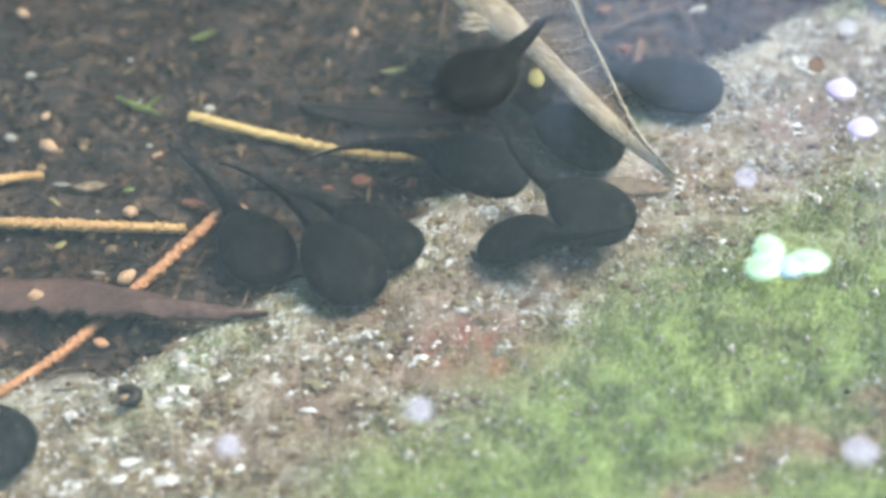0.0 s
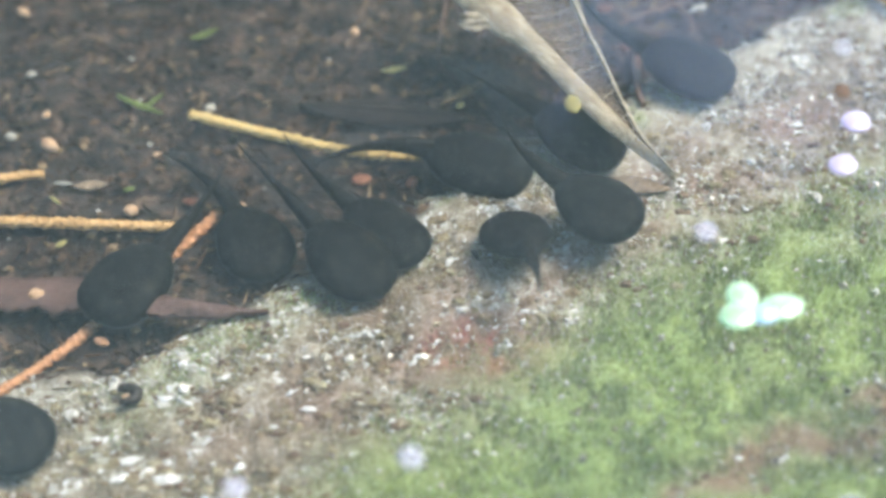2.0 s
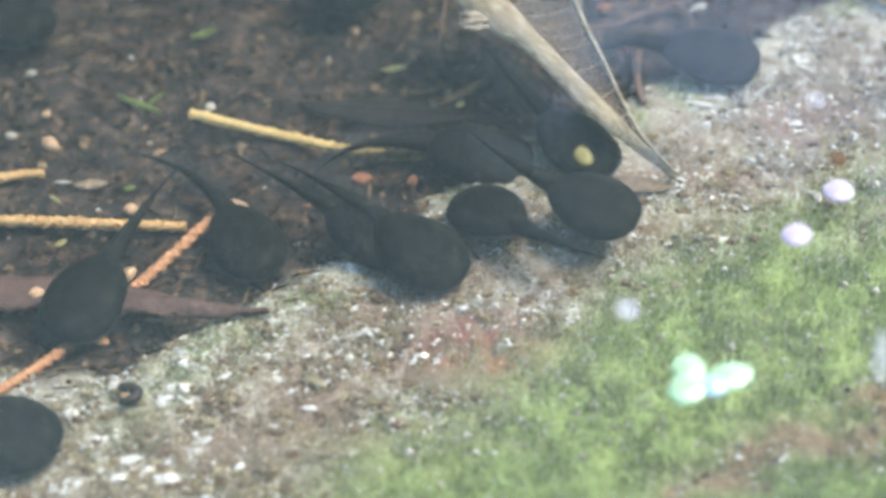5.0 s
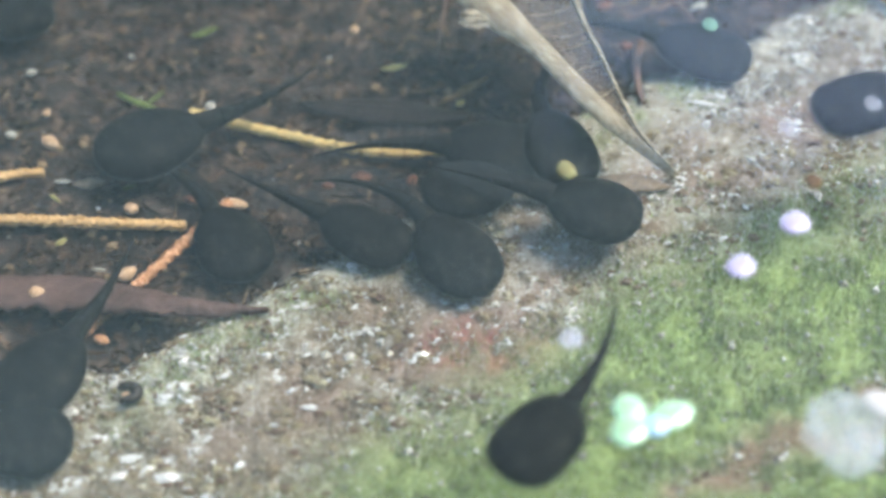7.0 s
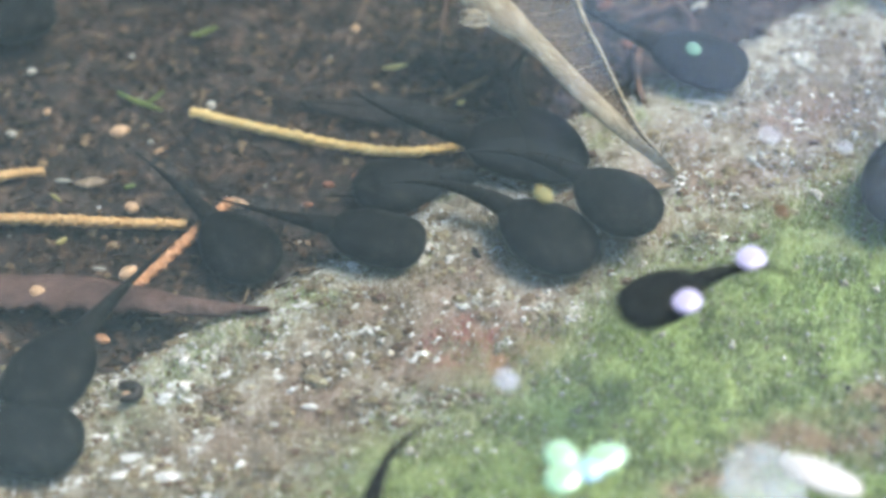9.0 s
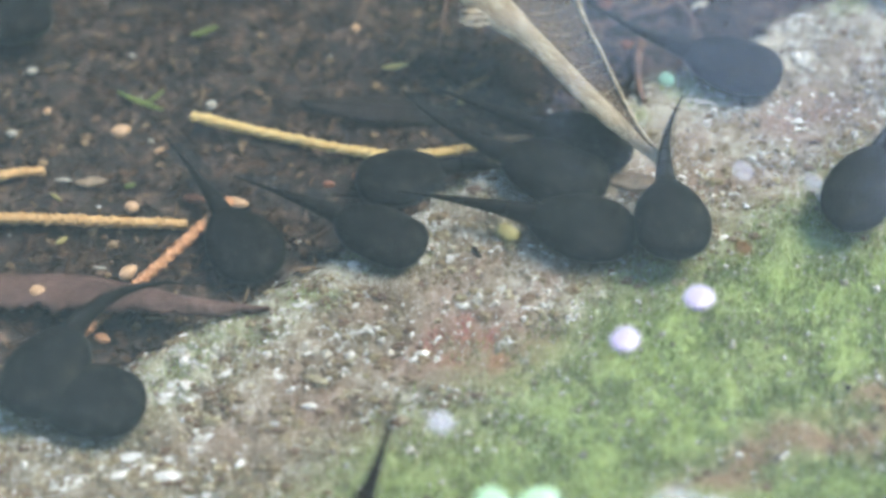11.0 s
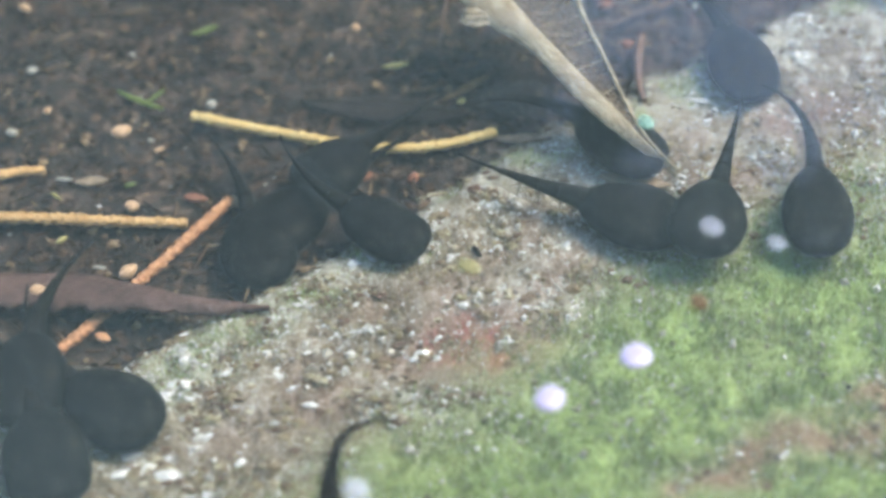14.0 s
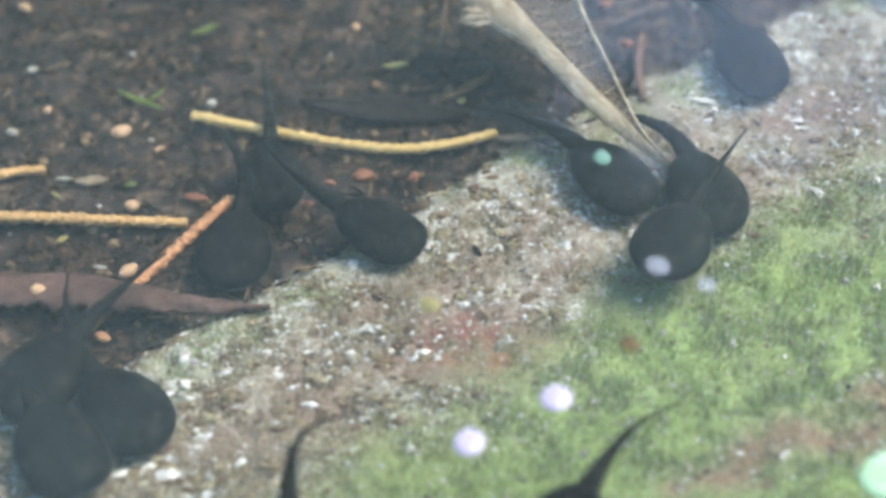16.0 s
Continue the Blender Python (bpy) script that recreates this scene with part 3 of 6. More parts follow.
twig_yellow = twig([(-0.0375, 0.0289, -0.0044), (-0.0255, 0.0244, -0.0037), (-0.0153, 0.0208, -0.0030), (-0.0070, 0.0192, -0.0028), (0.0005, 0.0194, -0.0023), (0.0073, 0.0205, -0.0014)], 0.00084, M_TWIG_Y,
                   "pale yellow scaly conifer twig lying on dark litter", 0.15)
twig([(-0.0663, 0.0084, -0.0038), (-0.0598, 0.0082, -0.0037), (-0.0491, 0.0076, -0.0036), (-0.0369, 0.0070, -0.0035)], 0.00090, M_TWIG_T, "tan scaly conifer twig lying on dark litter", 0.05)
twig([(-0.0310, 0.0111, -0.0031), (-0.0366, 0.0037, -0.0030), (-0.0433, -0.0044, -0.0033), (-0.0490, -0.0117, -0.0033), (-0.0540, -0.0184, -0.0020), (-0.0612, -0.0284, 0.0022)], 0.00088, M_TWIG_O,
     "reddish-orange scaly conifer twig passing under a bark strip", 0.1)
twig([(-0.0666, 0.0167, -0.0045), (-0.0626, 0.0177, -0.0045), (-0.0586, 0.0182, -0.0045)], 0.0009, M_TWIG_T, "short broken piece of tan conifer twig", 0.3)
twig([(0.0658, 0.0498, 0.0020), (0.0684, 0.0463, 0.0024), (0.0728, 0.0414, 0.0031)], 0.0008, M_TWIG_T, "tan twig end lying on pale grit", 0.2)


def bark_strip():
    """Brown shred with a ragged lower edge."""
    a, b = Vector((-0.0691, -0.0065, -0.0020)), Vector((-0.0238, -0.0114, 0.0016))
    way, n = b - a, 56
    across = Vector((-way.y, way.x, 0)).normalized()
    rows = []
    for i in range(n + 1):
        t = i / n
        half = 0.0029 * min(1, (1 - t) * 1.9) + 0.0003
        saw = 0.0010 * ((i * 0.37) % 1.0) * (1 if t < 0.75 else 0.3) + 0.0008 * wobble(t, 0, 16, 4)
        row = []
        for j in range(7):
            v = j / 6 * 2 - 1
            w = v * half + (saw if j == 0 else 0) - 0.0005 + 0.0009 * math.sin(t * 5.2) + 0.0003 * wobble(t, v, 6, 2)
            row.append(a + way * t + across * w + Vector((0, 0, 0.0006 * (1 - v * v) + 0.0004 * wobble(t, v, 5, 1))))
        rows.append([p - a for p in row])
    bm = bmesh.new()
    slab(bm, rows, 0.0005)
    ob = part("bark_strip", bm, M_BARK)
    ob.location = a
    tagged(ob, "flat reddish-brown bark strip with ragged edge on litter", "bark")


bark_strip()


def flat_leaf(name, a, b, wide, material, label, category, bow=0.0008, rib=True):
    """A leaf from stalk to tip, arched across, with a raised midrib."""
    a, b = Vector(a), Vector(b)
    way, rows, n = b - a, [], 22
    across = Vector((-way.y, way.x, 0)).normalized()
    for i in range(n + 1):
        t = i / n
        half = wide * math.sin(math.pi * min(1, max(0.02, t * 0.97 + 0.015))) ** 0.75
        rows.append([way * t + across * half * v * (1 + 0.07 * wobble(t, v, 7, 3)) + Vector((0, 0, bow * (1 - v * v) + 0.0003 * wobble(t, v, 5, 6)))
                     for v in (-1, -0.6, -0.2, 0.2, 0.6, 1)])
    bm = bmesh.new()
    slab(bm, rows, 0.00025)
    root = part(name, bm, material)
    root.location = a
    if rib:
        bm = bmesh.new()
        tube(bm, [way * t + Vector((0, 0, bow + 0.0001)) for t in (0.0, 0.3, 0.6, 0.9)], lambda t: wide * 0.05 * (1 - 0.7 * t) + 0.00005, 6)
        part("midrib", bm, material, root)
    return tagged(root, label, category)


flat_leaf("leaf", (-0.0216, 0.0321, -0.0050), (0.0039, 0.0278, -0.0032), 0.0026, M_DULL, "dull grey-brown rotting leaf sunk in litter", "leaf")
flat_leaf("leaf", (0.0223, 0.0111, 0.0022), (0.0322, 0.0087, 0.0029), 0.0016, M_SCRAP, "tan scrap of dead leaf lying on grit", "leaf", 0.0003, False)
flat_leaf("leaf", (0.0070, 0.0235, -0.0034), (0.0157, 0.0193, 0.0014), 0.0009, M_SCRAP, "tan thin scrap of dead leaf lying on the ledge edge", "leaf", 0.0004, False)
flat_leaf("leaf", (-0.0493, 0.0344, -0.0050), (-0.0422, 0.0307, -0.0049), 0.00048, M_LIME, "small fresh green leaflet lying on litter", "leaf", 0.0003)
flat_leaf("leaf", (-0.0448, 0.0320, -0.0048), (-0.0422, 0.0347, -0.0047), 0.00032, M_GREEN, "narrow dark green leaflet crossing a fresh one on litter", "leaf", 0.0003)
flat_leaf("leaf", (-0.0390, 0.0470, -0.0054), (-0.0350, 0.0489, -0.0053), 0.0006, M_GREEN, "small dark green leaflet lying on litter", "leaf", 0.0003)
flat_leaf("leaf", (-0.0541, 0.0158, -0.0045), (-0.0492, 0.0163, -0.0045), 0.0009, M_SCRAP, "beige flake of dead leaf on litter", "leaf", 0.0003, False)
flat_leaf("leaf", (-0.0094, 0.0389, -0.0042), (-0.0055, 0.0395, -0.0041), 0.0005, M_SEED_Y, "yellowish flake of dead leaf on litter", "leaf", 0.0003, False)
flat_leaf("leaf", (-0.0003, 0.0311, -0.0034), (0.0067, 0.0364, -0.0034), 0.0006, M_STEM, "narrow brown dead leaf on litter", "leaf", 0.0003, False)


def dry_leaf():
    """Dead leaf rolled to a cone: a broad pale rolled margin, a thin far margin, a lacy blade between."""
    tip = Vector((0.0335, 0.0108, 0.0032))
    near = [(0.0335, 0.0108, 0.0032), (0.0269, 0.0113, 0.0101), (0.0228, 0.0147, 0.0124), (0.0153, 0.0284, 0.0097), (0.0108, 0.0337, 0.0102), (0.0065, 0.0391, 0.0107), (-0.0008, 0.0475, 0.0118)]
    far = [(0.0335, 0.0108, 0.0032), (0.0285, 0.0117, 0.0097), (0.0262, 0.0157, 0.0112), (0.0228, 0.0273, 0.0108), (0.0211, 0.0353, 0.0085), (0.0194, 0.0406, 0.0092), (0.0162, 0.0489, 0.0106)]
    n1, f1 = smooth_line(near, 9), smooth_line(far, 9)
    root = new("dry_leaf")
    root.location = tip
    rows_m, rows_b = [], []
    cnt = len(n1) - 1
    for i, (p, q) in enumerate(zip(n1, f1)):
        t = i / cnt
        p, q = p - tip, q - tip
        across = (p - q)
        across.z = 0
        across = across.normalized() if across.length > 1e-6 else Vector((-0.7, -0.7, 0))
        w = 0.0007 + 0.0036 * t ** 1.15
        wav = w * 0.25 + 0.0005 * wobble(t, 0.3, 9, 2) * t
        rows_m.append([p + across * (w * v + wav) + Vector((0, 0, w * 0.45 * (1 - v * v) + 0.0002 * wobble(t, v, 12, 5))) for v in (-1, -0.7, -0.35, 0, 0.35, 0.7, 1)])
        inner = p - across * w * 0.65
        rows_b.append([inner.lerp(q, v) - Vector((0, 0, (p - q).length * 0.16 * math.sin(math.pi * v))) for v in (0, 0.17, 0.33, 0.5, 0.67, 0.83, 1)])
    bm = bmesh.new()
    slab(bm, rows_m, 0.0002)
    part("rolled_margin", bm, M_PALE, root, "broad pale beige rolled leaf margin")
    bm = bmesh.new()
    slab(bm, rows_b, 0.00012)
    part("blade", bm, M_LACE, root, "brown lacy leaf blade worn to its veins")
    bm = bmesh.new()
    tube(bm, [q - tip for q in f1], lambda t: 0.00022 + 0.0003 * t, 7)
    part("far_margin", bm, M_PALE, root, "thin pale leaf margin")
    for k in range(1, 13):
        i = int(k * cnt / 13)
        bm = bmesh.new()
        a, b = n1[i] - tip, f1[min(cnt, i + 2)] - tip
        drop = (a - b).length * 0.14
        tube(bm, [a, a.lerp(b, 0.3) - Vector((0, 0, drop * 0.8)), a.lerp(b, 0.65) - Vector((0, 0, drop * 0.85)), b], lambda t: 0.00009, 5)
        part("vein", bm, M_PALE, root)
    bm = bmesh.new()
    c = Vector((0.0065, 0.0351, 0.0104)) - tip
    for k in range(7):
        d = Vector((random.uniform(-1.4, 0.6), random.uniform(-1.2, 0.8), random.uniform(-0.3, 0.3))) * 0.0012
        lump(bm, (0.0020, 0.0008, 0.00025), 1.1, k, 3, c + d)
    part("torn_flap", bm, M_PALE, root, "white frayed flap of torn leaf")
    tagged(root, "dead pale leaf rolled to a cone, tip on the grit", "leaf")


dry_leaf()


def seed(at, size, material, label, turn=0.0, category="seed"):
    """A plump husk with a seam ridge and a pointed end."""
    root = new("seed")
    root.matrix_basis = pose(*at, 0, 0, turn)
    bm = bmesh.new()
    lump(bm, size, 0.16, at[0] * 900, 2)
    for v in bm.verts:
        if v.co.x > 0:
            v.co.y *= 1 - 0.35 * v.co.x / size[0]
    part("husk", bm, material, root)
    bm = bmesh.new()
    tube(bm, [Vector((-size[0] * 0.9, 0, size[2] * 0.55)), Vector((0, 0, size[2] * 1.0)), Vector((size[0] * 0.8, 0, size[2] * 0.5))], lambda t: size[1] * 0.12, 5)
    part("seam", bm, material, root)
    return tagged(root, label, category)


HUSK = "small pale orange seed husk lying on litter"
seed_rolled = seed((-0.0585, 0.0244, -0.0051), (0.0017, 0.0011, 0.0009), M_SEED, HUSK, -35)
seed((-0.0452, 0.0108, -0.0042), (0.0011, 0.0010, 0.0009), M_SEED, HUSK, 10)
seed((-0.0444, -0.0032, -0.0020), (0.0016, 0.0010, 0.0009), M_SEED, "pale orange seed husk beside the bark strip", 40)
seed((-0.0565, -0.0078, -0.0006), (0.0012, 0.0010, 0.0008), M_SEED, "pale orange seed husk lying on the bark strip", 10)
seed((-0.0361, 0.0126, -0.0044), (0.0019, 0.0008, 0.0006), M_RED, "reddish-brown seed husk on litter", -8)
seed((-0.0302, 0.0113, -0.0037), (0.0022, 0.0009, 0.0008), M_SEED, "curved tan husk lying on litter", -10)
seed((0.0280, 0.0429, -0.0033), (0.0011, 0.0009, 0.0008), M_RED, "orange-red seed husk on litter", 0)
seed((0.0251, 0.0520, -0.0039), (0.0013, 0.0008, 0.0007), M_RED, "reddish seed husk on litter", 15)
seed((-0.0137, 0.0485, -0.0054), (0.0009, 0.0008, 0.0006), M_SEED, HUSK, 70)
seed((-0.0645, 0.0264, -0.0054), (0.0009, 0.0007, 0.0006), M_WHITE, "cream seed husk lying on litter", 0)
seed((-0.0658, 0.0545, -0.0071), (0.0012, 0.0008, 0.0006), M_SEED, HUSK, -30)
seed((-0.0045, 0.0157, -0.0035), (0.0012, 0.0008, 0.0007), M_RED, "orange-red husk at the ledge edge", 60)
seed((-0.0168, 0.0149, -0.0038), (0.0010, 0.0006, 0.0006), M_RED, "reddish husk lying on litter", -10)
seed((-0.0196, 0.0110, -0.0038), (0.0008, 0.0005, 0.0005), M_RED, "small red husk lying on litter", 0)
seed((-0.0488, -0.0011, -0.0037), (0.0011, 0.0003, 0.0003), M_WHITE, "white splinter lying on litter", -8)
seed((-0.0557, 0.0166, -0.0048), (0.0014, 0.0003, 0.0003), M_WHITE, "white splinter lying on litter", -2)
seed((-0.0436, 0.0247, -0.0052), (0.0005, 0.0004, 0.0003), M_WHITE, "tiny white chip lying on litter", 0)
seed((-0.0350, 0.0314, -0.0045), (0.0009, 0.0008, 0.0007), M_WHITE, "whitish bud beside the yellow twig end", 20)
seed((-0.0547, 0.0044, -0.0041), (0.0010, 0.0005, 0.0004), M_SEED_Y, "yellowish chip lying on litter", 40)
seed((-0.0565, 0.0131, -0.0046), (0.0012, 0.0003, 0.0003), M_SEED_Y, "yellowish chip lying on litter", -40)
seed((-0.0459, 0.0154, -0.0047), (0.0010, 0.0004, 0.0004), M_GREEN, "green chip lying on litter", 20)
seed((0.0397, 0.0519, -0.0036), (0.0016, 0.0006, 0.0005), M_WHITE, "white shell fragment lying on litter", 25, "shell")
seed((0.0046, -0.0029, 0.0021), (0.0012, 0.0004, 0.0005), M_DARK, "black crescent-shaped chip lying on pale grit", -60, "chip")
seed((0.0530, -0.0303, 0.0073), (0.0004, 0.0004, 0.0004), M_DARK, "tiny black grain lying on green algae", 0, "chip")
seed((-0.0630, 0.0401, -0.0062), (0.0009, 0.0006, 0.0005), M_WHITE, "cream chip lying on litter", 15)
seed((-0.0597, 0.0312, -0.0057), (0.0008, 0.0006, 0.0005), M_SEED, "pale brown chip lying on litter", 60)
seed((-0.0422, 0.0227, -0.0051), (0.0009, 0.0004, 0.0004), M_SEED, "pale brown chip lying on litter", 30)
seed((0.0026, 0.0312, -0.0036), (0.0008, 0.0005, 0.0004), M_SEED_Y, "yellowish chip lying on litter", 40)
seed((-0.0119, 0.0161, -0.0034), (0.0016, 0.0012, 0.0007), M_RED, "dark red leaf bit lying on litter", 10)
seed((-0.0472, -0.0141, -0.0031), (0.0012, 0.0008, 0.0006), M_TWIG_O, "brown husk in the hollow below the bark strip", -20)

for path, r in (([(0.0302, 0.0440, -0.0026), (0.0294, 0.0390, -0.0024), (0.0290, 0.0304, 0.0004), (0.0295, 0.0266, 0.0013)], 0.0008),
                ([(0.0333, 0.0500, -0.0027), (0.0359, 0.0506, -0.0018), (0.0380, 0.0477, -0.0016), (0.0382, 0.0451, -0.0024)], 0.00035),
                ([(0.0005, 0.0540, -0.0039), (-0.0002, 0.0474, -0.0035), (-0.0007, 0.0420, -0.0036), (0.0001, 0.0384, -0.0040)], 0.0002),
                ([(0.0223, 0.0470, -0.0031), (0.0266, 0.0470, -0.0026), (0.0320, 0.0501, -0.0025), (0.0391, 0.0527, -0.0026)], 0.0003)):
    bm = bmesh.new()
    tube(bm, smooth_line(path, 8), lambda t: r * (1 - 0.5 * t), 6)
    tagged(part("rootlet", bm, M_ROOT), "thin reddish-brown rootlet curling out of the litter", "root")

bm = bmesh.new()
arc = [(0.0013 * math.cos(a) + 0.0004 * math.cos(2 * a), 0.0012 * math.sin(a), 0.0005) for a in np.arange(-1.9, 2.9, 0.3)]
tube(bm, [Vector(p) for p in arc], lambda t: 0.00055 * (0.45 + math.sin(math.pi * min(1, t * 0.9 + 0.08))), 8)
for v in bm.verts:
    v.co += 0.00022 * noise.noise_vector(v.co * 1400)
husk = part("seed_husk", bm, M_DARK)
husk.location = (-0.0422, -0.0274, 0.0020)
bm = bmesh.new()
lump(bm, (0.0007, 0.0005, 0.0003), 0.3, 3, 2)
part("kernel", bm, M_SEED, husk, "pale brown kernel")
tagged(husk, "dark brown split seed husk curled open on the grit", "seed husk")


# ---- tadpoles ----
LENGTH = 0.0155
JOINTS, REACH = 6, 0.0185 / 6


def build_tadpole(kind=0):
    """kind: one of four builds, from pear-shaped to blunt and squarish."""
    front, rear, broad, corner = ((2.6, 1.75, 1.0, 0.03), (3.3, 1.9, 0.97, 0.06), (2.2, 1.6, 1.04, 0.05), (3.8, 2.1, 1.0, 0.08))[kind]
    root = new("tadpole")
    root["label"] = "black tadpole with rounded body and thin tail"
    root["category"], root["group"] = "tadpole", "tadpoles in the pond"

    def half_width(x):
        """Half the body's width, from the tail root at -1 to the snout at +1; broadest before the middle."""
        d = (x - 0.12) / (0.88 if x > 0.12 else 1.12)
        return 0.0058 * broad * (1 - min(1, abs(d)) ** (front if d > 0 else rear)) ** (0.46 if d > 0 else 0.62)

    bm = bmesh.new()
    bmesh.ops.create_uvsphere(bm, u_segments=36, v_segments=22, radius=1, matrix=Matrix.Rotation(math.pi / 2, 4, "Y"))
    for v in bm.verts:
        x = v.co.x                                   # +1 is the snout
        round_off = math.sqrt(max(1e-6, 1 - x * x))
        side, up = v.co.y / round_off, v.co.z / round_off
        uneven = 1 + corner * noise.noise(Vector((x * 1.9, side * 1.6, kind * 5.3))) + 0.02 * noise.noise(v.co * 6)
        wide = max(0.0002, half_width(x)) * uneven
        deep = 0.0031 * (half_width(x) / 0.0058) ** 0.8 * (1 - 0.12 * x)
        flat = 0.86 if up < 0 else 1.0
        v.co = Vector((x * LENGTH * 0.5, side * wide, up * deep * flat))
    body = part("body", bm, M_SKIN, root)
    bm = bmesh.new()
    rings = [[bm.verts.new((LENGTH * 0.5 * k * math.cos(a) - 0.0002, max(0.0012, half_width(math.cos(a) * 0.985)) * k * (1 if math.sin(a) > 0 else -1) * min(1, 5 * abs(math.sin(a))), z))
              for a in (2 * math.pi * (i + 0.5) / 40 for i in range(40))]
             for k, z in ((0.93, -0.0002), (1.03, -0.0003), (1.06, -0.0005), (1.03, -0.0006), (0.93, -0.0005))]
    for p, q in zip(rings, rings[1:]):
        for i in range(40):
            bm.faces.new((p[i], p[(i + 1) % 40], q[(i + 1) % 40], q[i]))
    part("skin_fringe", bm, M_FRINGE, body, "thin greyish see-through rim of skin")
    for s in (-1, 1):
        bm = bmesh.new()
        lump(bm, (0.0006, 0.0006, 0.0004), 0.0, 0, 2)
        eye = part("eye", bm, M_EYE, body)
        eye.location = (0.0040, s * 0.0024, 0.0020)
    bm = bmesh.new()
    tube(bm, [Vector((0, -0.0011, 0)), Vector((0.0004, 0, 0)), Vector((0, 0.0011, 0))], lambda t: 0.0003, 6)
    mouth = part("mouth", bm, M_TAIL, body)
    mouth.location = (0.0071, 0, -0.0008)
    for i in range(JOINTS):
        bm = bmesh.new()
        a, b = 1 - i / JOINTS, 1 - (i + 1) / JOINTS
        n = 7
        line = [Vector((REACH * (0.25 - 1.35 * k / n), 0, 0)) for k in range(n + 1)]
        tube(bm, line, lambda t: 1.0, 10)
        for v in bm.verts:
            t = min(1, max(0, -v.co.x / REACH))
            r = a + (b - a) * t
            ends = 1 - 0.25 * max(0, v.co.x / REACH * 4) ** 2
            v.co.y *= (0.00014 + 0.00155 * r ** 1.65) * ends
            v.co.z *= (0.00018 + 0.00165 * r ** 1.65) * ends
        seg = part(("tail_root", "tail_front", "tail_middle", "tail_rear", "tail_end", "tail_tip")[i], bm, M_TAIL, root)
        seg["joint"] = i
        rows = []
        for k in range(6):
            t = 0.06 - 1.1 * k / 5
            s = (i - t) / JOINTS
            h = 0.0034 * math.sin(math.pi * min(1, max(0.0, s * 0.82 + 0.16))) ** 0.8 * (1 - 0.25 * s) + 0.0001
            rows.append([(t * REACH, y + 0.42 * h * q, 0.9 * h * q) for q, y in ((-1, 0.00002), (-0.5, 0.00010), (0, 0.00016), (0.5, 0.00010), (1, 0.00002))])
        bm = bmesh.new()
        grid = [[(bm.verts.new((x, y, z)), bm.verts.new((x, y - 0.00003, z - 0.00003))) for x, y, z in row] for row in rows]
        for r0, r1 in zip(grid, grid[1:]):
            for j in range(4):
                bm.faces.new((r0[j][0], r0[j + 1][0], r1[j + 1][0], r1[j][0]))
                bm.faces.new((r0[j][1], r1[j][1], r1[j + 1][1], r0[j + 1][1]))
        part("fin", bm, M_FIN, seg, "thin see-through tail fin")
    return root


tadpoles = {}
SIZES = (("a", 1.0, 1.0), ("c", 0.9, 0.9), ("d", 1.05, 0.95), ("e", 0.98, 0.88), ("f", 0.90, 0.92), ("g", 0.92, 0.82), ("h", 1.03, 0.95), ("i", 0.92, 0.92), ("j", 0.98, 0.9), ("k", 0.88, 0.86),
         ("n", 1.05, 0.85), ("s", 1.10, 1.05), ("l", 0.92, 0.86), ("m", 0.96, 0.86), ("o", 0.80, 0.70), ("p", 0.94, 0.9), ("q", 0.94, 0.9))
builds = [build_tadpole(k) for k in range(4)]
for i, key in enumerate("abcdefghijklmnopqrs"):
    tadpoles[key] = builds[i] if i < 4 else copy_thing(builds[(i * 3 + i // 4) % 4], Matrix())
for key, long, wide in SIZES:
    tadpoles[key].scale = (long, wide, (long + wide) / 2)


def wag(thing, rows):
    """Bend a tail over its joints: rows of seconds, degrees from root to tip and, where its end hooks, degrees of that."""
    for seg in [o for o in thing.children if "joint" in o]:
        keys = []
        for t, bend, *hook in rows:
            x, y = -LENGTH * 0.44, 0.0
            for i in range(seg["joint"] + 1):
                turn = bend * (i + 0.5) / JOINTS + (hook[0] if hook else 0) * max(0, i - 2) / 3
                if i < seg["joint"]:
                    x -= REACH * math.cos(radians(turn))
                    y -= REACH * math.sin(radians(turn))
            keys.append((t, pose(x, y, 0.0004, 0, 0, turn)))
        walk(seg, keys)


# ---- what floats on the water ----
def dome(bm, rx, ry, high, at=(0, 0, 0), wave=0.06, seed_no=0):
    """A low rounded disc with an uneven rim."""
    n, c = 20, Vector(at)
    rings = []
    for s, h in ((1.0, 0.0), (0.93, 0.45), (0.7, 0.8), (0.35, 1.0)):
        rings.append([bm.verts.new(c + Vector((rx * s * math.cos(a) * (1 + wave * noise.noise((math.cos(a) * 1.5, math.sin(a) * 1.5, seed_no))),
                                               ry * s * math.sin(a) * (1 + wave * noise.noise((math.cos(a) * 1.5, math.sin(a) * 1.5, seed_no + 4))), high * h)))
                      for a in (2 * math.pi * k / n for k in range(n))])
    top = bm.verts.new(c + Vector((0, 0, high * 1.02)))
    low = bm.verts.new(c - Vector((0, 0, high * 0.3)))
    for a, b in zip(rings, rings[1:]):
        for k in range(n):
            bm.faces.new((a[k], a[(k + 1) % n], b[(k + 1) % n], b[k]))
    for k in range(n):
        bm.faces.new((rings[-1][k], rings[-1][(k + 1) % n], top))
        bm.faces.new((rings[0][(k + 1) % n], rings[0][k], low))


floats = {}


def petal(key, rx, ry, material, label, category="petal", high=0.0005, turn=0.0):
    bm = bmesh.new()
    dome(bm, rx, ry, high, (0, 0, 0), 0.10, len(floats) * 3.1)
    if turn:
        bmesh.ops.rotate(bm, verts=bm.verts, cent=(0, 0, 0), matrix=Matrix.Rotation(radians(turn), 3, "Z"))
    floats[key] = tagged(part(category.replace(" ", "_"), bm, material), label, category)


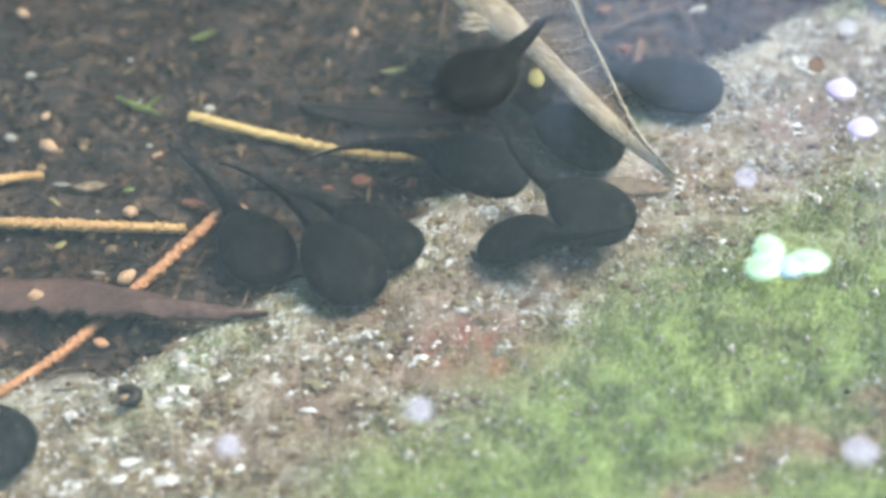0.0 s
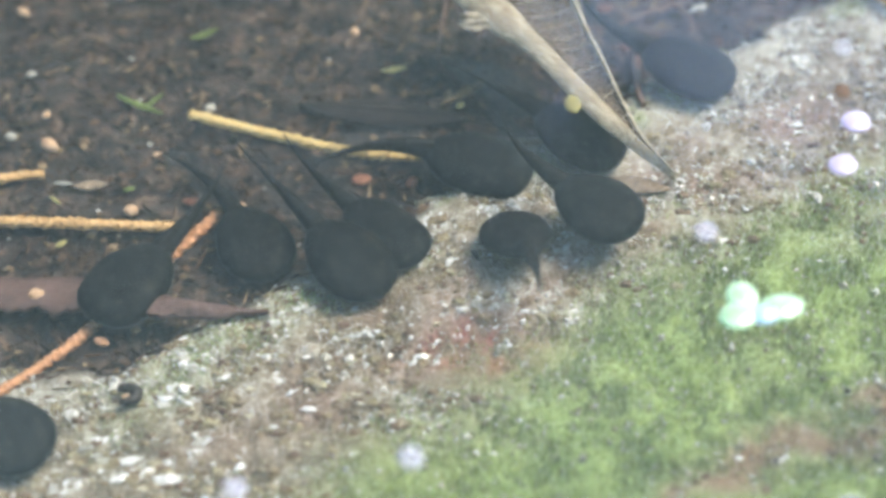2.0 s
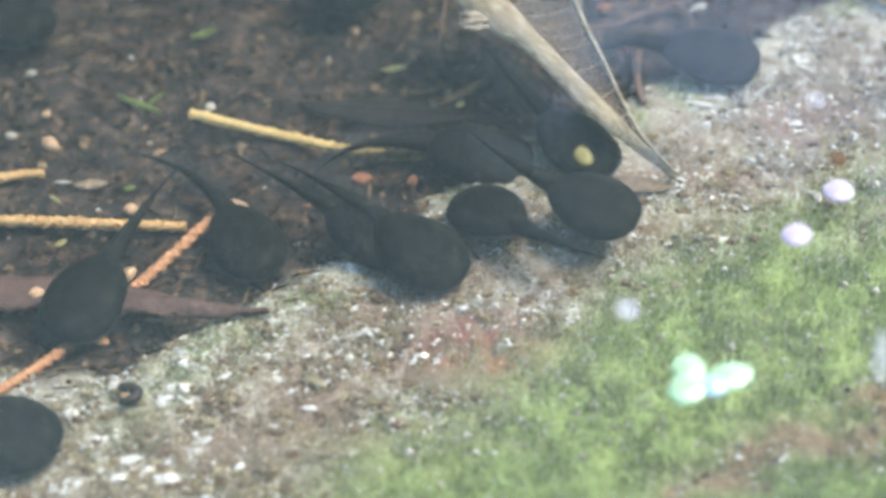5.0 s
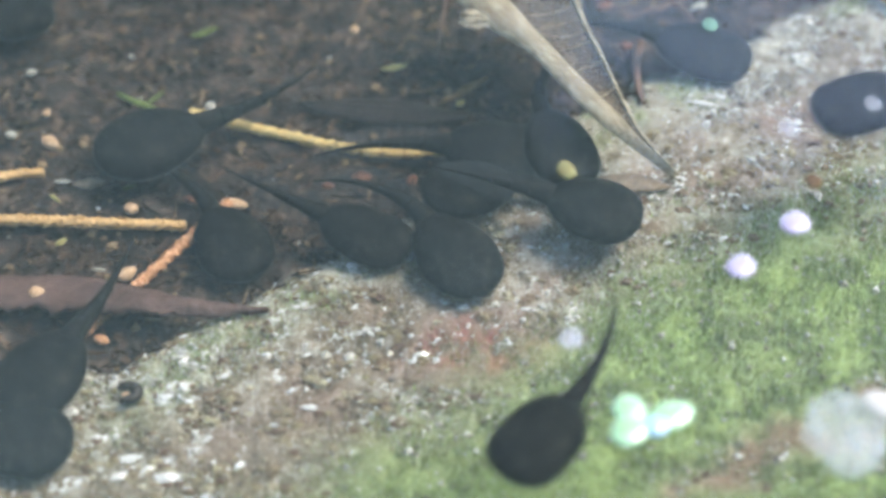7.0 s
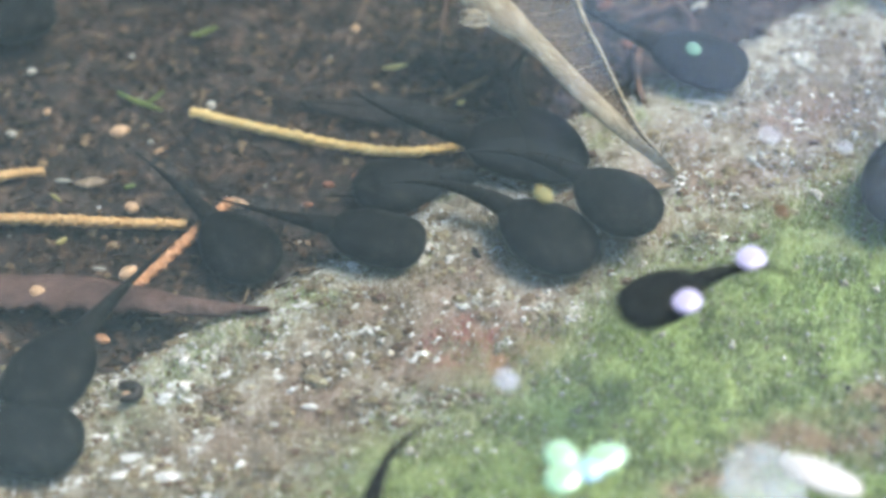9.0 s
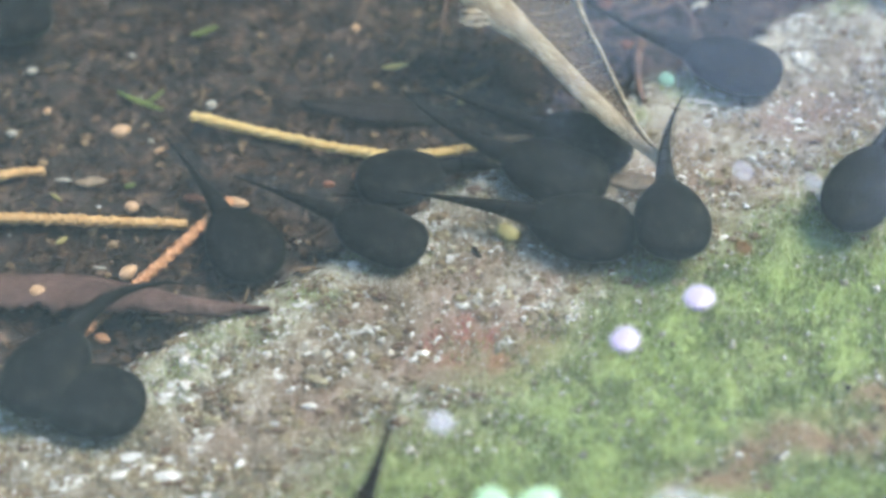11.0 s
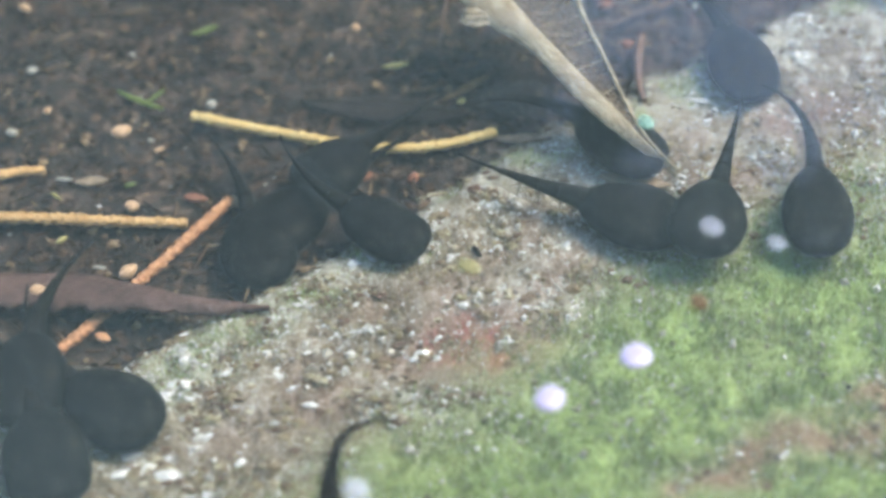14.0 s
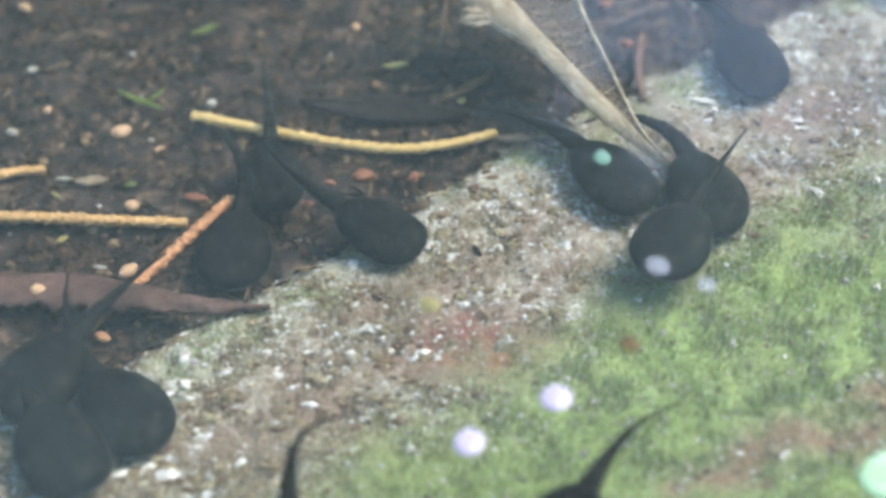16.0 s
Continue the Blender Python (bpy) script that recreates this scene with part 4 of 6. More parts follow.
petal("petal_a", 0.0020, 0.0019, M_PETAL, "lilac-white round petal floating on the water")
petal("petal_b", 0.0020, 0.0018, M_PETAL, "lilac-white round petal floating on the water", turn=30)
petal("petal_c", 0.0016, 0.0017, M_GREY_P, "sodden greyish petal floating on the water")
petal("petal_d", 0.0016, 0.0018, M_GREY_P, "sodden greyish petal floating on the water")
petal("petal_e", 0.0015, 0.0017, M_GREY_P, "sodden greyish petal floating on the water")
petal("petal_f", 0.0021, 0.0021, M_GREY_P, "sodden lilac petal floating on the water")
petal("petal_g", 0.0011, 0.0012, M_MINT, "small mint-green bubble floating on the water", "bubble", 0.0006)
petal("petal_h", 0.0012, 0.0013, M_FAINT, "small greyish bubble floating on the water", "bubble", 0.0006)
petal("petal_i", 0.0014, 0.0017, M_FAINT, "sodden lilac petal floating on the water")
petal("petal_k", 0.0052, 0.0021, M_CREAM, "long cream petal floating beside the foam", turn=-18)
petal("speck", 0.0011, 0.0013, M_RUST, "rust-brown fluff floating on the water", "fluff")
petal("seed", 0.0011, 0.0016, M_SEED_F, "small yellow seed floating on the water", "seed", 0.0007)
petal("leaflet", 0.0040, 0.0032, M_WEED, "pale green leaflet floating on the water", "leaflet", 0.0006)


def duckweed():
    root = new("duckweed")
    for (x, y), (rx, ry), a in (((-0.0029, -0.0010), (0.0031, 0.0024), 35), ((0.0028, -0.0003), (0.0033, 0.0022), 5), ((-0.0021, 0.0021), (0.0025, 0.0022), 100)):
        bm = bmesh.new()
        dome(bm, rx, ry, 0.0007, (0, 0, 0), 0.08, x * 900)
        bmesh.ops.rotate(bm, verts=bm.verts, cent=(0, 0, 0), matrix=Matrix.Rotation(radians(a), 3, "Z"))
        part("frond", bm, M_WEED, root).location = (x, y, 0.0001)
    bm = bmesh.new()
    dome(bm, 0.0018, 0.0016, 0.0009, (0, 0, 0), 0.1, 5)
    part("bud", bm, M_WEED_B, root, "pale bluish bud").location = (0.0004, -0.0016, 0.0002)
    root.scale = (0.9, 0.9, 0.9)
    floats["duckweed"] = tagged(root, "bright pale green duckweed plant of three fronds floating", "duckweed")


duckweed()


def foam():
    root = new("foam_patch")
    bm = bmesh.new()
    dome(bm, 0.0053, 0.0058, 0.0008, (0, 0, 0), 0.32, 2)
    part("film", bm, M_FOAM, root)
    for k in range(9):
        bm = bmesh.new()
        r = random.uniform(0.0004, 0.0010)
        dome(bm, r, r, r * 0.7, (0, 0, 0), 0.03, k)
        b = part("bubble", bm, M_FOAM, root)
        b.location = (random.uniform(-0.0042, 0.0042), random.uniform(-0.0042, 0.0042), 0.0005)
    floats["foam"] = tagged(root, "greyish-white patch of foam floating on the water", "foam")


foam()


def dust():
    verts, faces = [], []
    for k in range(80):
        p = (rng.uniform(-0.14, 0.14), rng.uniform(-0.10, 0.14), 0.0)
        i = len(verts)
        verts += chunk(p, rng.uniform(0.00005, 0.00010), 0.6)
        faces += [tuple(i + j for j in f) for f in OCTA]
    ob = mesh_of("dust", verts, faces, M_WHITE)
    floats["dust"] = tagged(ob, "tiny pale dust specks drifting on the water", "dust", kind="stuff")


dust()


# ---- single bright grains of the ledge ----
def grains():
    kinds = []
    for k in range(6):
        bm = bmesh.new()
        lump(bm, (1, 0.8, 0.55), 0.8, k + 2, 1)
        me = bpy.data.meshes.new("grain")
        bm.to_mesh(me)
        bm.free()
        me.materials.append(M_GRAIN)
        kinds.append(me)
    broad = [(-0.0177, -0.0297, 0.85), (-0.0295, -0.0235, 0.95), (-0.0225, -0.0243, 0.85), (-0.0360, -0.0347, 0.80), (-0.0346, -0.0314, 0.75), (-0.0457, -0.0341, 0.90), (-0.0385, -0.0395, 1.00),
             (-0.0358, -0.0411, 1.50), (-0.0420, -0.0405, 1.10), (-0.0410, -0.0377, 1.20), (-0.0326, -0.0365, 0.70), (-0.0474, -0.0417, 0.90)]
    places = [(x, y, bed_height(x, y), k * 0.001) for x, y, k in broad]
    places += [(*p, random.uniform(0.00026, 0.00046) * (0.8 + 0.8 * random.random() ** 4))
               for p in scatter(285, lambda x, y: (1 - cell(x, y)[1]) * (0.15 * stone_weight(x, y) + bright_weight(x, y)), (-0.068, 0.068, -0.046, 0.056))]
    for x, y, z, s in places:
        ob = new("grain", random.choice(kinds))
        ob.parent = ground
        ob.matrix_basis = pose(x, y, z + s * 0.12, 0, 0, random.uniform(-25, 35)) @ Matrix.Diagonal((s * random.uniform(1.1, 1.7), s * 0.85, s * 0.6, 1))


grains()


# ---- movement ----
def motions():
    walk(tadpoles["a"], [(0, pose(-0.0604, -0.0360, 0.0046, 0, 0, -20)), (2, pose(-0.0581, -0.0353, 0.0046, 0, 0, -20)), (2.5, pose(-0.0580, -0.0350, 0.0046, 0, 0, -20)), (3, pose(-0.0582, -0.0349, 0.0046, 0, 0, -20)), (3.5, pose(-0.0580, -0.0347, 0.0046, 0, 0, -20)), (4, pose(-0.0577, -0.0345, 0.0046, 0, 0, -20)), (6.3, pose(-0.0565, -0.0366, 0.0047, 0, 0, -19)), (7, pose(-0.0558, -0.0364, 0.0047, 0, 0, -13)), (8, pose(-0.0544, -0.0360, 0.0047, 0, 0, -13)), (9, pose(-0.0544, -0.0365, 0.0047, 0, 0, -13)), (11.3, pose(-0.0466, -0.0299, 0.0042, 0, 0, -7)), (12.5, pose(-0.0466, -0.0304, 0.0043, 0, 0, -7)), (13, pose(-0.0461, -0.0319, 0.0044, 0, 0, -7)), (13.5, pose(-0.0439, -0.0314, 0.0044, 0, 0, -36)), (14, pose(-0.0439, -0.0315, 0.0044, 0, 0, -36)), (14.5, pose(-0.0432, -0.0310, 0.0044, 0, 0, -44)), (15, pose(-0.0427, -0.0310, 0.0044, 0, 0, -52)), (15.5, pose(-0.0419, -0.0311, 0.0044, 0, 0, -52)), (16, pose(-0.0421, -0.0321, 0.0045, 0, 0, -52))])
    wag(tadpoles["a"], [(0, -24), (2, -24), (2.5, -31), (3, -26), (3.5, -25), (4, -24), (6.3, -51), (7, -67), (8, -60), (9, -67), (11.3, -43), (12.5, -51), (13, -94), (13.5, -49), (14, -58), (14.5, -36), (15, -25), (15.5, -36), (16, -42)])
    walk(tadpoles["b"], [(0, pose(0.0134, 0.0745, -0.0022, 0, 0, -111)), (0.5, pose(0.0055, 0.0595, -0.0017, 0, 0, -111)), (0.6, pose(0.0001, 0.0480, -0.0013, 0, 0, -117)), (0.7, pose(-0.0029, 0.0418, -0.0010, 0, 0, -117)), (0.75, pose(-0.0058, 0.0381, -0.0009, 0, 0, -117)), (0.8, pose(-0.0088, 0.0345, -0.0009, 0, 0, -117)), (0.85, pose(-0.0114, 0.0296, -0.0007, 0, 0, -117)), (0.9, pose(-0.0140, 0.0248, -0.0005, 0, 0, -117)), (1, pose(-0.0200, 0.0165, -0.0003, 0, 0, -139)), (1.1, pose(-0.0236, 0.0053, 0.0002, 0, 0, -121)), (1.2, pose(-0.0285, -0.0001, 0.0003, 0, 0, -136)), (1.3, pose(-0.0335, -0.0040, 0.0004, 0, 0, -140)), (1.4, pose(-0.0362, -0.0042, 0.0003, 0, 0, -139)), (1.5, pose(-0.0382, -0.0047, 0.0002, 0, 0, -134)), (1.8, pose(-0.0417, -0.0051, 0.0001, 0, 0, -134)), (2, pose(-0.0436, -0.0062, 0.0001, 0, 0, -125)), (2.5, pose(-0.0446, -0.0051, 0.0000, 0, 0, -120)), (3, pose(-0.0457, -0.0048, 0.0000, 0, 0, -120)), (3.5, pose(-0.0462, -0.0035, -0.0001, 0, 0, -120)), (4, pose(-0.0475, -0.0021, -0.0001, 0, 0, -112)), (4.2, pose(-0.0476, -0.0003, -0.0003, 0, 0, -111)), (5.2, pose(-0.0500, -0.0127, 0.0005, 0, 0, -112)), (6.3, pose(-0.0527, -0.0267, 0.0054, 0, 0, -120)), (7, pose(-0.0531, -0.0265, 0.0054, 0, 0, -120)), (8, pose(-0.0524, -0.0263, 0.0054, 0, 0, -120)), (9, pose(-0.0519, -0.0261, 0.0054, 0, 0, -120)), (10.2, pose(-0.0522, -0.0261, 0.0054, 0, 0, -116)), (11.5, pose(-0.0525, -0.0261, 0.0054, 0, 0, -112)), (12, pose(-0.0525, -0.0261, 0.0054, 0, 0, -112)), (13, pose(-0.0528, -0.0235, 0.0048, 0, 0, -112)), (13.5, pose(-0.0559, -0.0286, 0.0056, 0, 0, -93)), (14, pose(-0.0553, -0.0277, 0.0055, 0, 0, -93)), (14.5, pose(-0.0543, -0.0272, 0.0055, 0, 0, -99)), (15, pose(-0.0535, -0.0272, 0.0055, 0, 0, -120)), (15.5, pose(-0.0531, -0.0272, 0.0055, 0, 0, -120)), (16, pose(-0.0531, -0.0273, 0.0055, 0, 0, -120))])
    wag(tadpoles["b"], [(0, -3), (0.5, -8), (0.6, -58), (0.7, 1), (0.75, -67), (0.8, -135), (0.85, -77), (0.9, -19), (1, -48), (1.1, 24), (1.2, 14), (1.3, 13), (1.4, 16), (1.5, 10), (1.8, 32), (2, 16), (2.5, 45), (3, 29), (3.5, 25), (4, 9), (4.2, -7), (5.2, -8), (6.3, 9), (7, 16), (8, 9), (9, -9), (10.2, -47), (11.5, -85), (12, -33), (13, -62), (13.5, 2), (14, -37), (14.5, 3), (15, -23), (15.5, -23), (16, -15)])
    walk(tadpoles["c"], [(0, pose(0.0054, 0.0178, 0.0165, 0, 0, -133)), (0.1, pose(-0.0022, 0.0062, 0.0205, 0, 0, -131)), (0.2, pose(-0.0078, -0.0032, 0.0212, 0, 0, -126)), (0.3, pose(-0.0144, -0.0112, 0.0215, 0, 0, -136)), (0.4, pose(-0.0189, -0.0172, 0.0217, 0, 0, -126)), (0.45, pose(-0.0213, -0.0220, 0.0220, 0, 0, -114)), (0.5, pose(-0.0236, -0.0269, 0.0222, 0, 0, -102)), (0.55, pose(-0.0261, -0.0304, 0.0224, 0, 0, -109)), (0.6, pose(-0.0286, -0.0340, 0.0225, 0, 0, -115)), (0.7, pose(-0.0317, -0.0423, 0.0230, 0, 0, -115)), (0.75, pose(-0.0333, -0.0458, 0.0233, 0, 0, -112)), (0.8, pose(-0.0348, -0.0494, 0.0235, 0, 0, -108)), (0.833, pose(-0.0360, -0.0520, 0.0236, 0, 0, -111)), (0.867, pose(-0.0373, -0.0546, 0.0238, 0, 0, -114)), (0.9, pose(-0.0386, -0.0572, 0.0239, 0, 0, -117)), (1, pose(-0.0436, -0.0732, 0.0250, 0, 0, -117)), (1.1, pose(-0.0462, -0.0787, 0.0254, 0, 0, -117)), (1.4, pose(-0.0498, -0.0810, 0.0256, 0, 0, -117)), (16, pose(-0.0510, -0.0825, 0.0257, 0, 0, -117))])
    wag(tadpoles["c"], [(0, 26, -130), (0.1, -82), (0.2, -20), (0.3, -67), (0.4, -141), (0.45, -67), (0.5, 8), (0.55, -36), (0.6, -81), (0.7, -73), (0.75, -4), (0.8, 64), (0.833, 5), (0.867, -54), (0.9, -114), (1, -53), (1.1, -14), (1.4, -6), (16, -51)])
    walk(tadpoles["d"], [(0, pose(0.0051, 0.0155, 0.0010, 0, 0, -19)), (1, pose(0.0050, 0.0152, 0.0011, 0, 0, -19)), (2, pose(0.0050, 0.0150, 0.0013, 0, 0, -19)), (4, pose(0.0050, 0.0161, 0.0005, 0, 0, -19)), (6.3, pose(0.0061, 0.0187, -0.0005, 0, 0, -11)), (7, pose(0.0078, 0.0166, 0.0018, 0, 0, -8)), (8, pose(0.0082, 0.0176, 0.0013, 0, 0, -8)), (8.5, pose(0.0098, 0.0175, 0.0023, 0, 0, -8)), (9, pose(0.0106, 0.0156, 0.0034, 0, 0, -15)), (11.5, pose(0.0160, 0.0100, 0.0043, 0, 0, -27)), (12, pose(0.0152, 0.0107, 0.0042, 0, 0, -39)), (12.5, pose(0.0132, 0.0113, 0.0040, 0, 0, -91)), (12.8, pose(0.0116, 0.0114, 0.0039, 0, 0, -127)), (13, pose(0.0108, 0.0115, 0.0038, 0, 0, -150)), (13.3, pose(0.0080, 0.0120, 0.0036, 0, 0, -172)), (13.5, pose(0.0024, 0.0159, -0.0006, 0, 0, -172)), (13.6, pose(-0.0046, 0.0155, -0.0014, 0, 0, -165)), (13.8, pose(-0.0144, 0.0130, -0.0016, 0, 0, -149)), (14, pose(-0.0231, 0.0054, -0.0016, 0, 0, -134)), (14.2, pose(-0.0303, -0.0037, -0.0013, 0, 0, -126)), (14.3, pose(-0.0347, -0.0076, -0.0013, 0, 0, -126)), (14.4, pose(-0.0375, -0.0120, -0.0010, 0, 0, -126)), (14.5, pose(-0.0390, -0.0194, 0.0027, 0, 0, -126)), (14.6, pose(-0.0424, -0.0263, 0.0037, 0, 0, -121)), (14.7, pose(-0.0458, -0.0313, 0.0041, 0, 0, -117)), (14.8, pose(-0.0482, -0.0379, 0.0046, 0, 0, -117)), (15, pose(-0.0507, -0.0446, 0.0051, 0, 0, -117)), (15.1, pose(-0.0523, -0.0482, 0.0054, 0, 0, -117)), (15.2, pose(-0.0539, -0.0518, 0.0057, 0, 0, -117)), (15.3, pose(-0.0555, -0.0555, 0.0060, 0, 0, -117)), (15.6, pose(-0.0574, -0.0624, 0.0066, 0, 0, -118)), (16, pose(-0.0578, -0.0641, 0.0067, 0, 0, -118))])
    wag(tadpoles["d"], [(0, 56), (1, 63), (2, 66), (4, 77), (6.3, 60), (7, 32), (8, 10), (8.5, -31), (9, -29), (11.5, -29), (12, 29), (12.5, 71), (12.8, 109), (13, 150), (13.3, 122), (13.5, 47), (13.6, 3), (13.8, 5), (14, -11), (14.2, -47), (14.3, -29), (14.4, -6), (14.5, 19), (14.6, -17), (14.7, -11), (14.8, -77), (15, -143), (15.1, -92), (15.2, -41), (15.3, 10), (15.6, 11), (16, 11)])
    walk(tadpoles["e"], [(0, pose(0.0193, 0.0179, 0.0044, 0, 0, -41)), (2, pose(0.0194, 0.0176, 0.0044, 0, 0, -41)), (4, pose(0.0201, 0.0163, 0.0046, 0, 0, -47)), (5.15, pose(0.0187, 0.0158, 0.0046, 0, 0, -55)), (6.3, pose(0.0173, 0.0153, 0.0045, 0, 0, -64)), (7, pose(0.0167, 0.0148, 0.0045, 0, 0, -71)), (8, pose(0.0156, 0.0144, 0.0045, 0, 0, -71)), (9, pose(0.0146, 0.0156, 0.0043, 0, 0, -63)), (10.2, pose(0.0174, 0.0158, 0.0045, 0, 0, -43)), (11.3, pose(0.0202, 0.0159, 0.0046, 0, 0, -22)), (12, pose(0.0206, 0.0159, 0.0046, 0, 0, -22)), (12.5, pose(0.0214, 0.0153, 0.0047, 0, 0, -22)), (13, pose(0.0214, 0.0146, 0.0048, 0, 0, -22)), (13.5, pose(0.0250, 0.0148, 0.0050, 0, 0, -35)), (14, pose(0.0250, 0.0151, 0.0049, 0, 0, -41)), (14.2, pose(0.0247, 0.0147, 0.0050, 0, 0, -41)), (14.5, pose(0.0244, 0.0144, 0.0050, 0, 0, -41)), (15, pose(0.0227, 0.0113, 0.0051, 0, 0, -41)), (15.5, pose(0.0231, 0.0095, 0.0053, 0, 0, -50)), (16, pose(0.0236, 0.0080, 0.0055, 0, 0, -50))])
    wag(tadpoles["e"], [(0, 10), (2, 12), (4, 30), (5.15, -14), (6.3, -57), (7, -107), (8, -107), (9, -90), (10.2, -44), (11.3, 2), (12, -14), (12.5, -36), (13, -14), (13.5, 38), (14, 69), (14.2, 24), (14.5, -21), (15, 47), (15.5, 22), (16, 52)])
    walk(tadpoles["f"], [(0, pose(0.0201, -0.0001, 0.0090, 0, 0, -40)), (0.5, pose(0.0204, -0.0007, 0.0090, 0, 0, -40)), (1, pose(0.0212, -0.0002, 0.0090, 0, 0, -41)), (2, pose(0.0212, 0.0002, 0.0090, 0, 0, -41)), (3, pose(0.0204, 0.0005, 0.0089, 0, 0, -41)), (4, pose(0.0204, 0.0005, 0.0089, 0, 0, -41)), (6.3, pose(0.0208, -0.0001, 0.0090, 0, 0, -22)), (7, pose(0.0207, -0.0007, 0.0090, 0, 0, -22)), (8, pose(0.0211, -0.0008, 0.0091, 0, 0, -22)), (8.5, pose(0.0222, -0.0009, 0.0091, 0, 0, -31)), (9, pose(0.0238, 0.0007, 0.0091, 0, 0, -41)), (10, pose(0.0284, -0.0013, 0.0095, 0, 0, -67)), (11.3, pose(0.0317, -0.0035, 0.0098, 0, 0, -89)), (12, pose(0.0324, -0.0038, 0.0099, 0, 0, -93)), (12.5, pose(0.0326, -0.0042, 0.0100, 0, 0, -98)), (13, pose(0.0337, -0.0039, 0.0100, 0, 0, -106)), (13.5, pose(0.0353, -0.0034, 0.0100, 0, 0, -106)), (14, pose(0.0363, -0.0035, 0.0101, 0, 0, -106)), (14.5, pose(0.0361, -0.0035, 0.0101, 0, 0, -108)), (15, pose(0.0342, -0.0062, 0.0102, 0, 0, -117)), (15.5, pose(0.0326, -0.0072, 0.0102, 0, 0, -117)), (16, pose(0.0312, -0.0077, 0.0102, 0, 0, -117))])
    wag(tadpoles["f"], [(0, -44), (0.5, -44), (1, -43), (2, -31), (3, -35), (4, -32), (6.3, 6), (7, 8), (8, 5), (8.5, 38), (9, 47), (10, 27), (11.3, -35), (12, -10), (12.5, -34, 28), (13, -34), (13.5, -8), (14, 1), (14.5, -13), (15, -27), (15.5, 13), (16, -7)])
    walk(tadpoles["g"], [(0, pose(-0.0093, 0.0001, 0.0034, 0, 0, -39)), (1, pose(-0.0092, 0.0003, 0.0033, 0, 0, -39)), (1.5, pose(-0.0090, 0.0004, 0.0033, 0, 0, -39)), (2, pose(-0.0082, 0.0003, 0.0035, 0, 0, -44)), (3, pose(-0.0086, 0.0003, 0.0035, 0, 0, -39)), (3.5, pose(-0.0102, 0.0007, 0.0029, 0, 0, -39)), (4, pose(-0.0106, 0.0009, 0.0026, 0, 0, -39)), (6.3, pose(-0.0106, -0.0003, 0.0032, 0, 0, -39)), (7, pose(-0.0110, -0.0002, 0.0031, 0, 0, -30)), (7.5, pose(-0.0094, -0.0012, 0.0035, 0, 0, -21)), (8, pose(-0.0092, -0.0012, 0.0036, 0, 0, -21)), (8.5, pose(-0.0089, -0.0019, 0.0036, 0, 0, -15)), (9, pose(-0.0095, -0.0013, 0.0036, 0, 0, -15)), (11.5, pose(-0.0087, -0.0004, 0.0035, 0, 0, -30)), (12, pose(-0.0076, 0.0001, 0.0035, 0, 0, -30)), (12.5, pose(-0.0078, 0.0004, 0.0035, 0, 0, -36)), (13, pose(-0.0076, 0.0004, 0.0035, 0, 0, -36)), (13.5, pose(-0.0082, 0.0004, 0.0035, 0, 0, -36)), (14, pose(-0.0086, 0.0004, 0.0034, 0, 0, -36)), (14.5, pose(-0.0092, 0.0005, 0.0033, 0, 0, -36)), (16, pose(-0.0092, 0.0000, 0.0034, 0, 0, -36))])
    wag(tadpoles["g"], [(0, 56), (1, 27), (1.5, -1), (2, -20), (3, -6), (3.5, 24), (4, 15), (6.3, 5), (7, -2), (7.5, -14), (8, -4), (8.5, -19), (9, -5), (11.5, 6), (12, 3), (12.5, 12), (13, -35), (13.5, -6), (14, -38), (14.5, -26), (16, -22)])
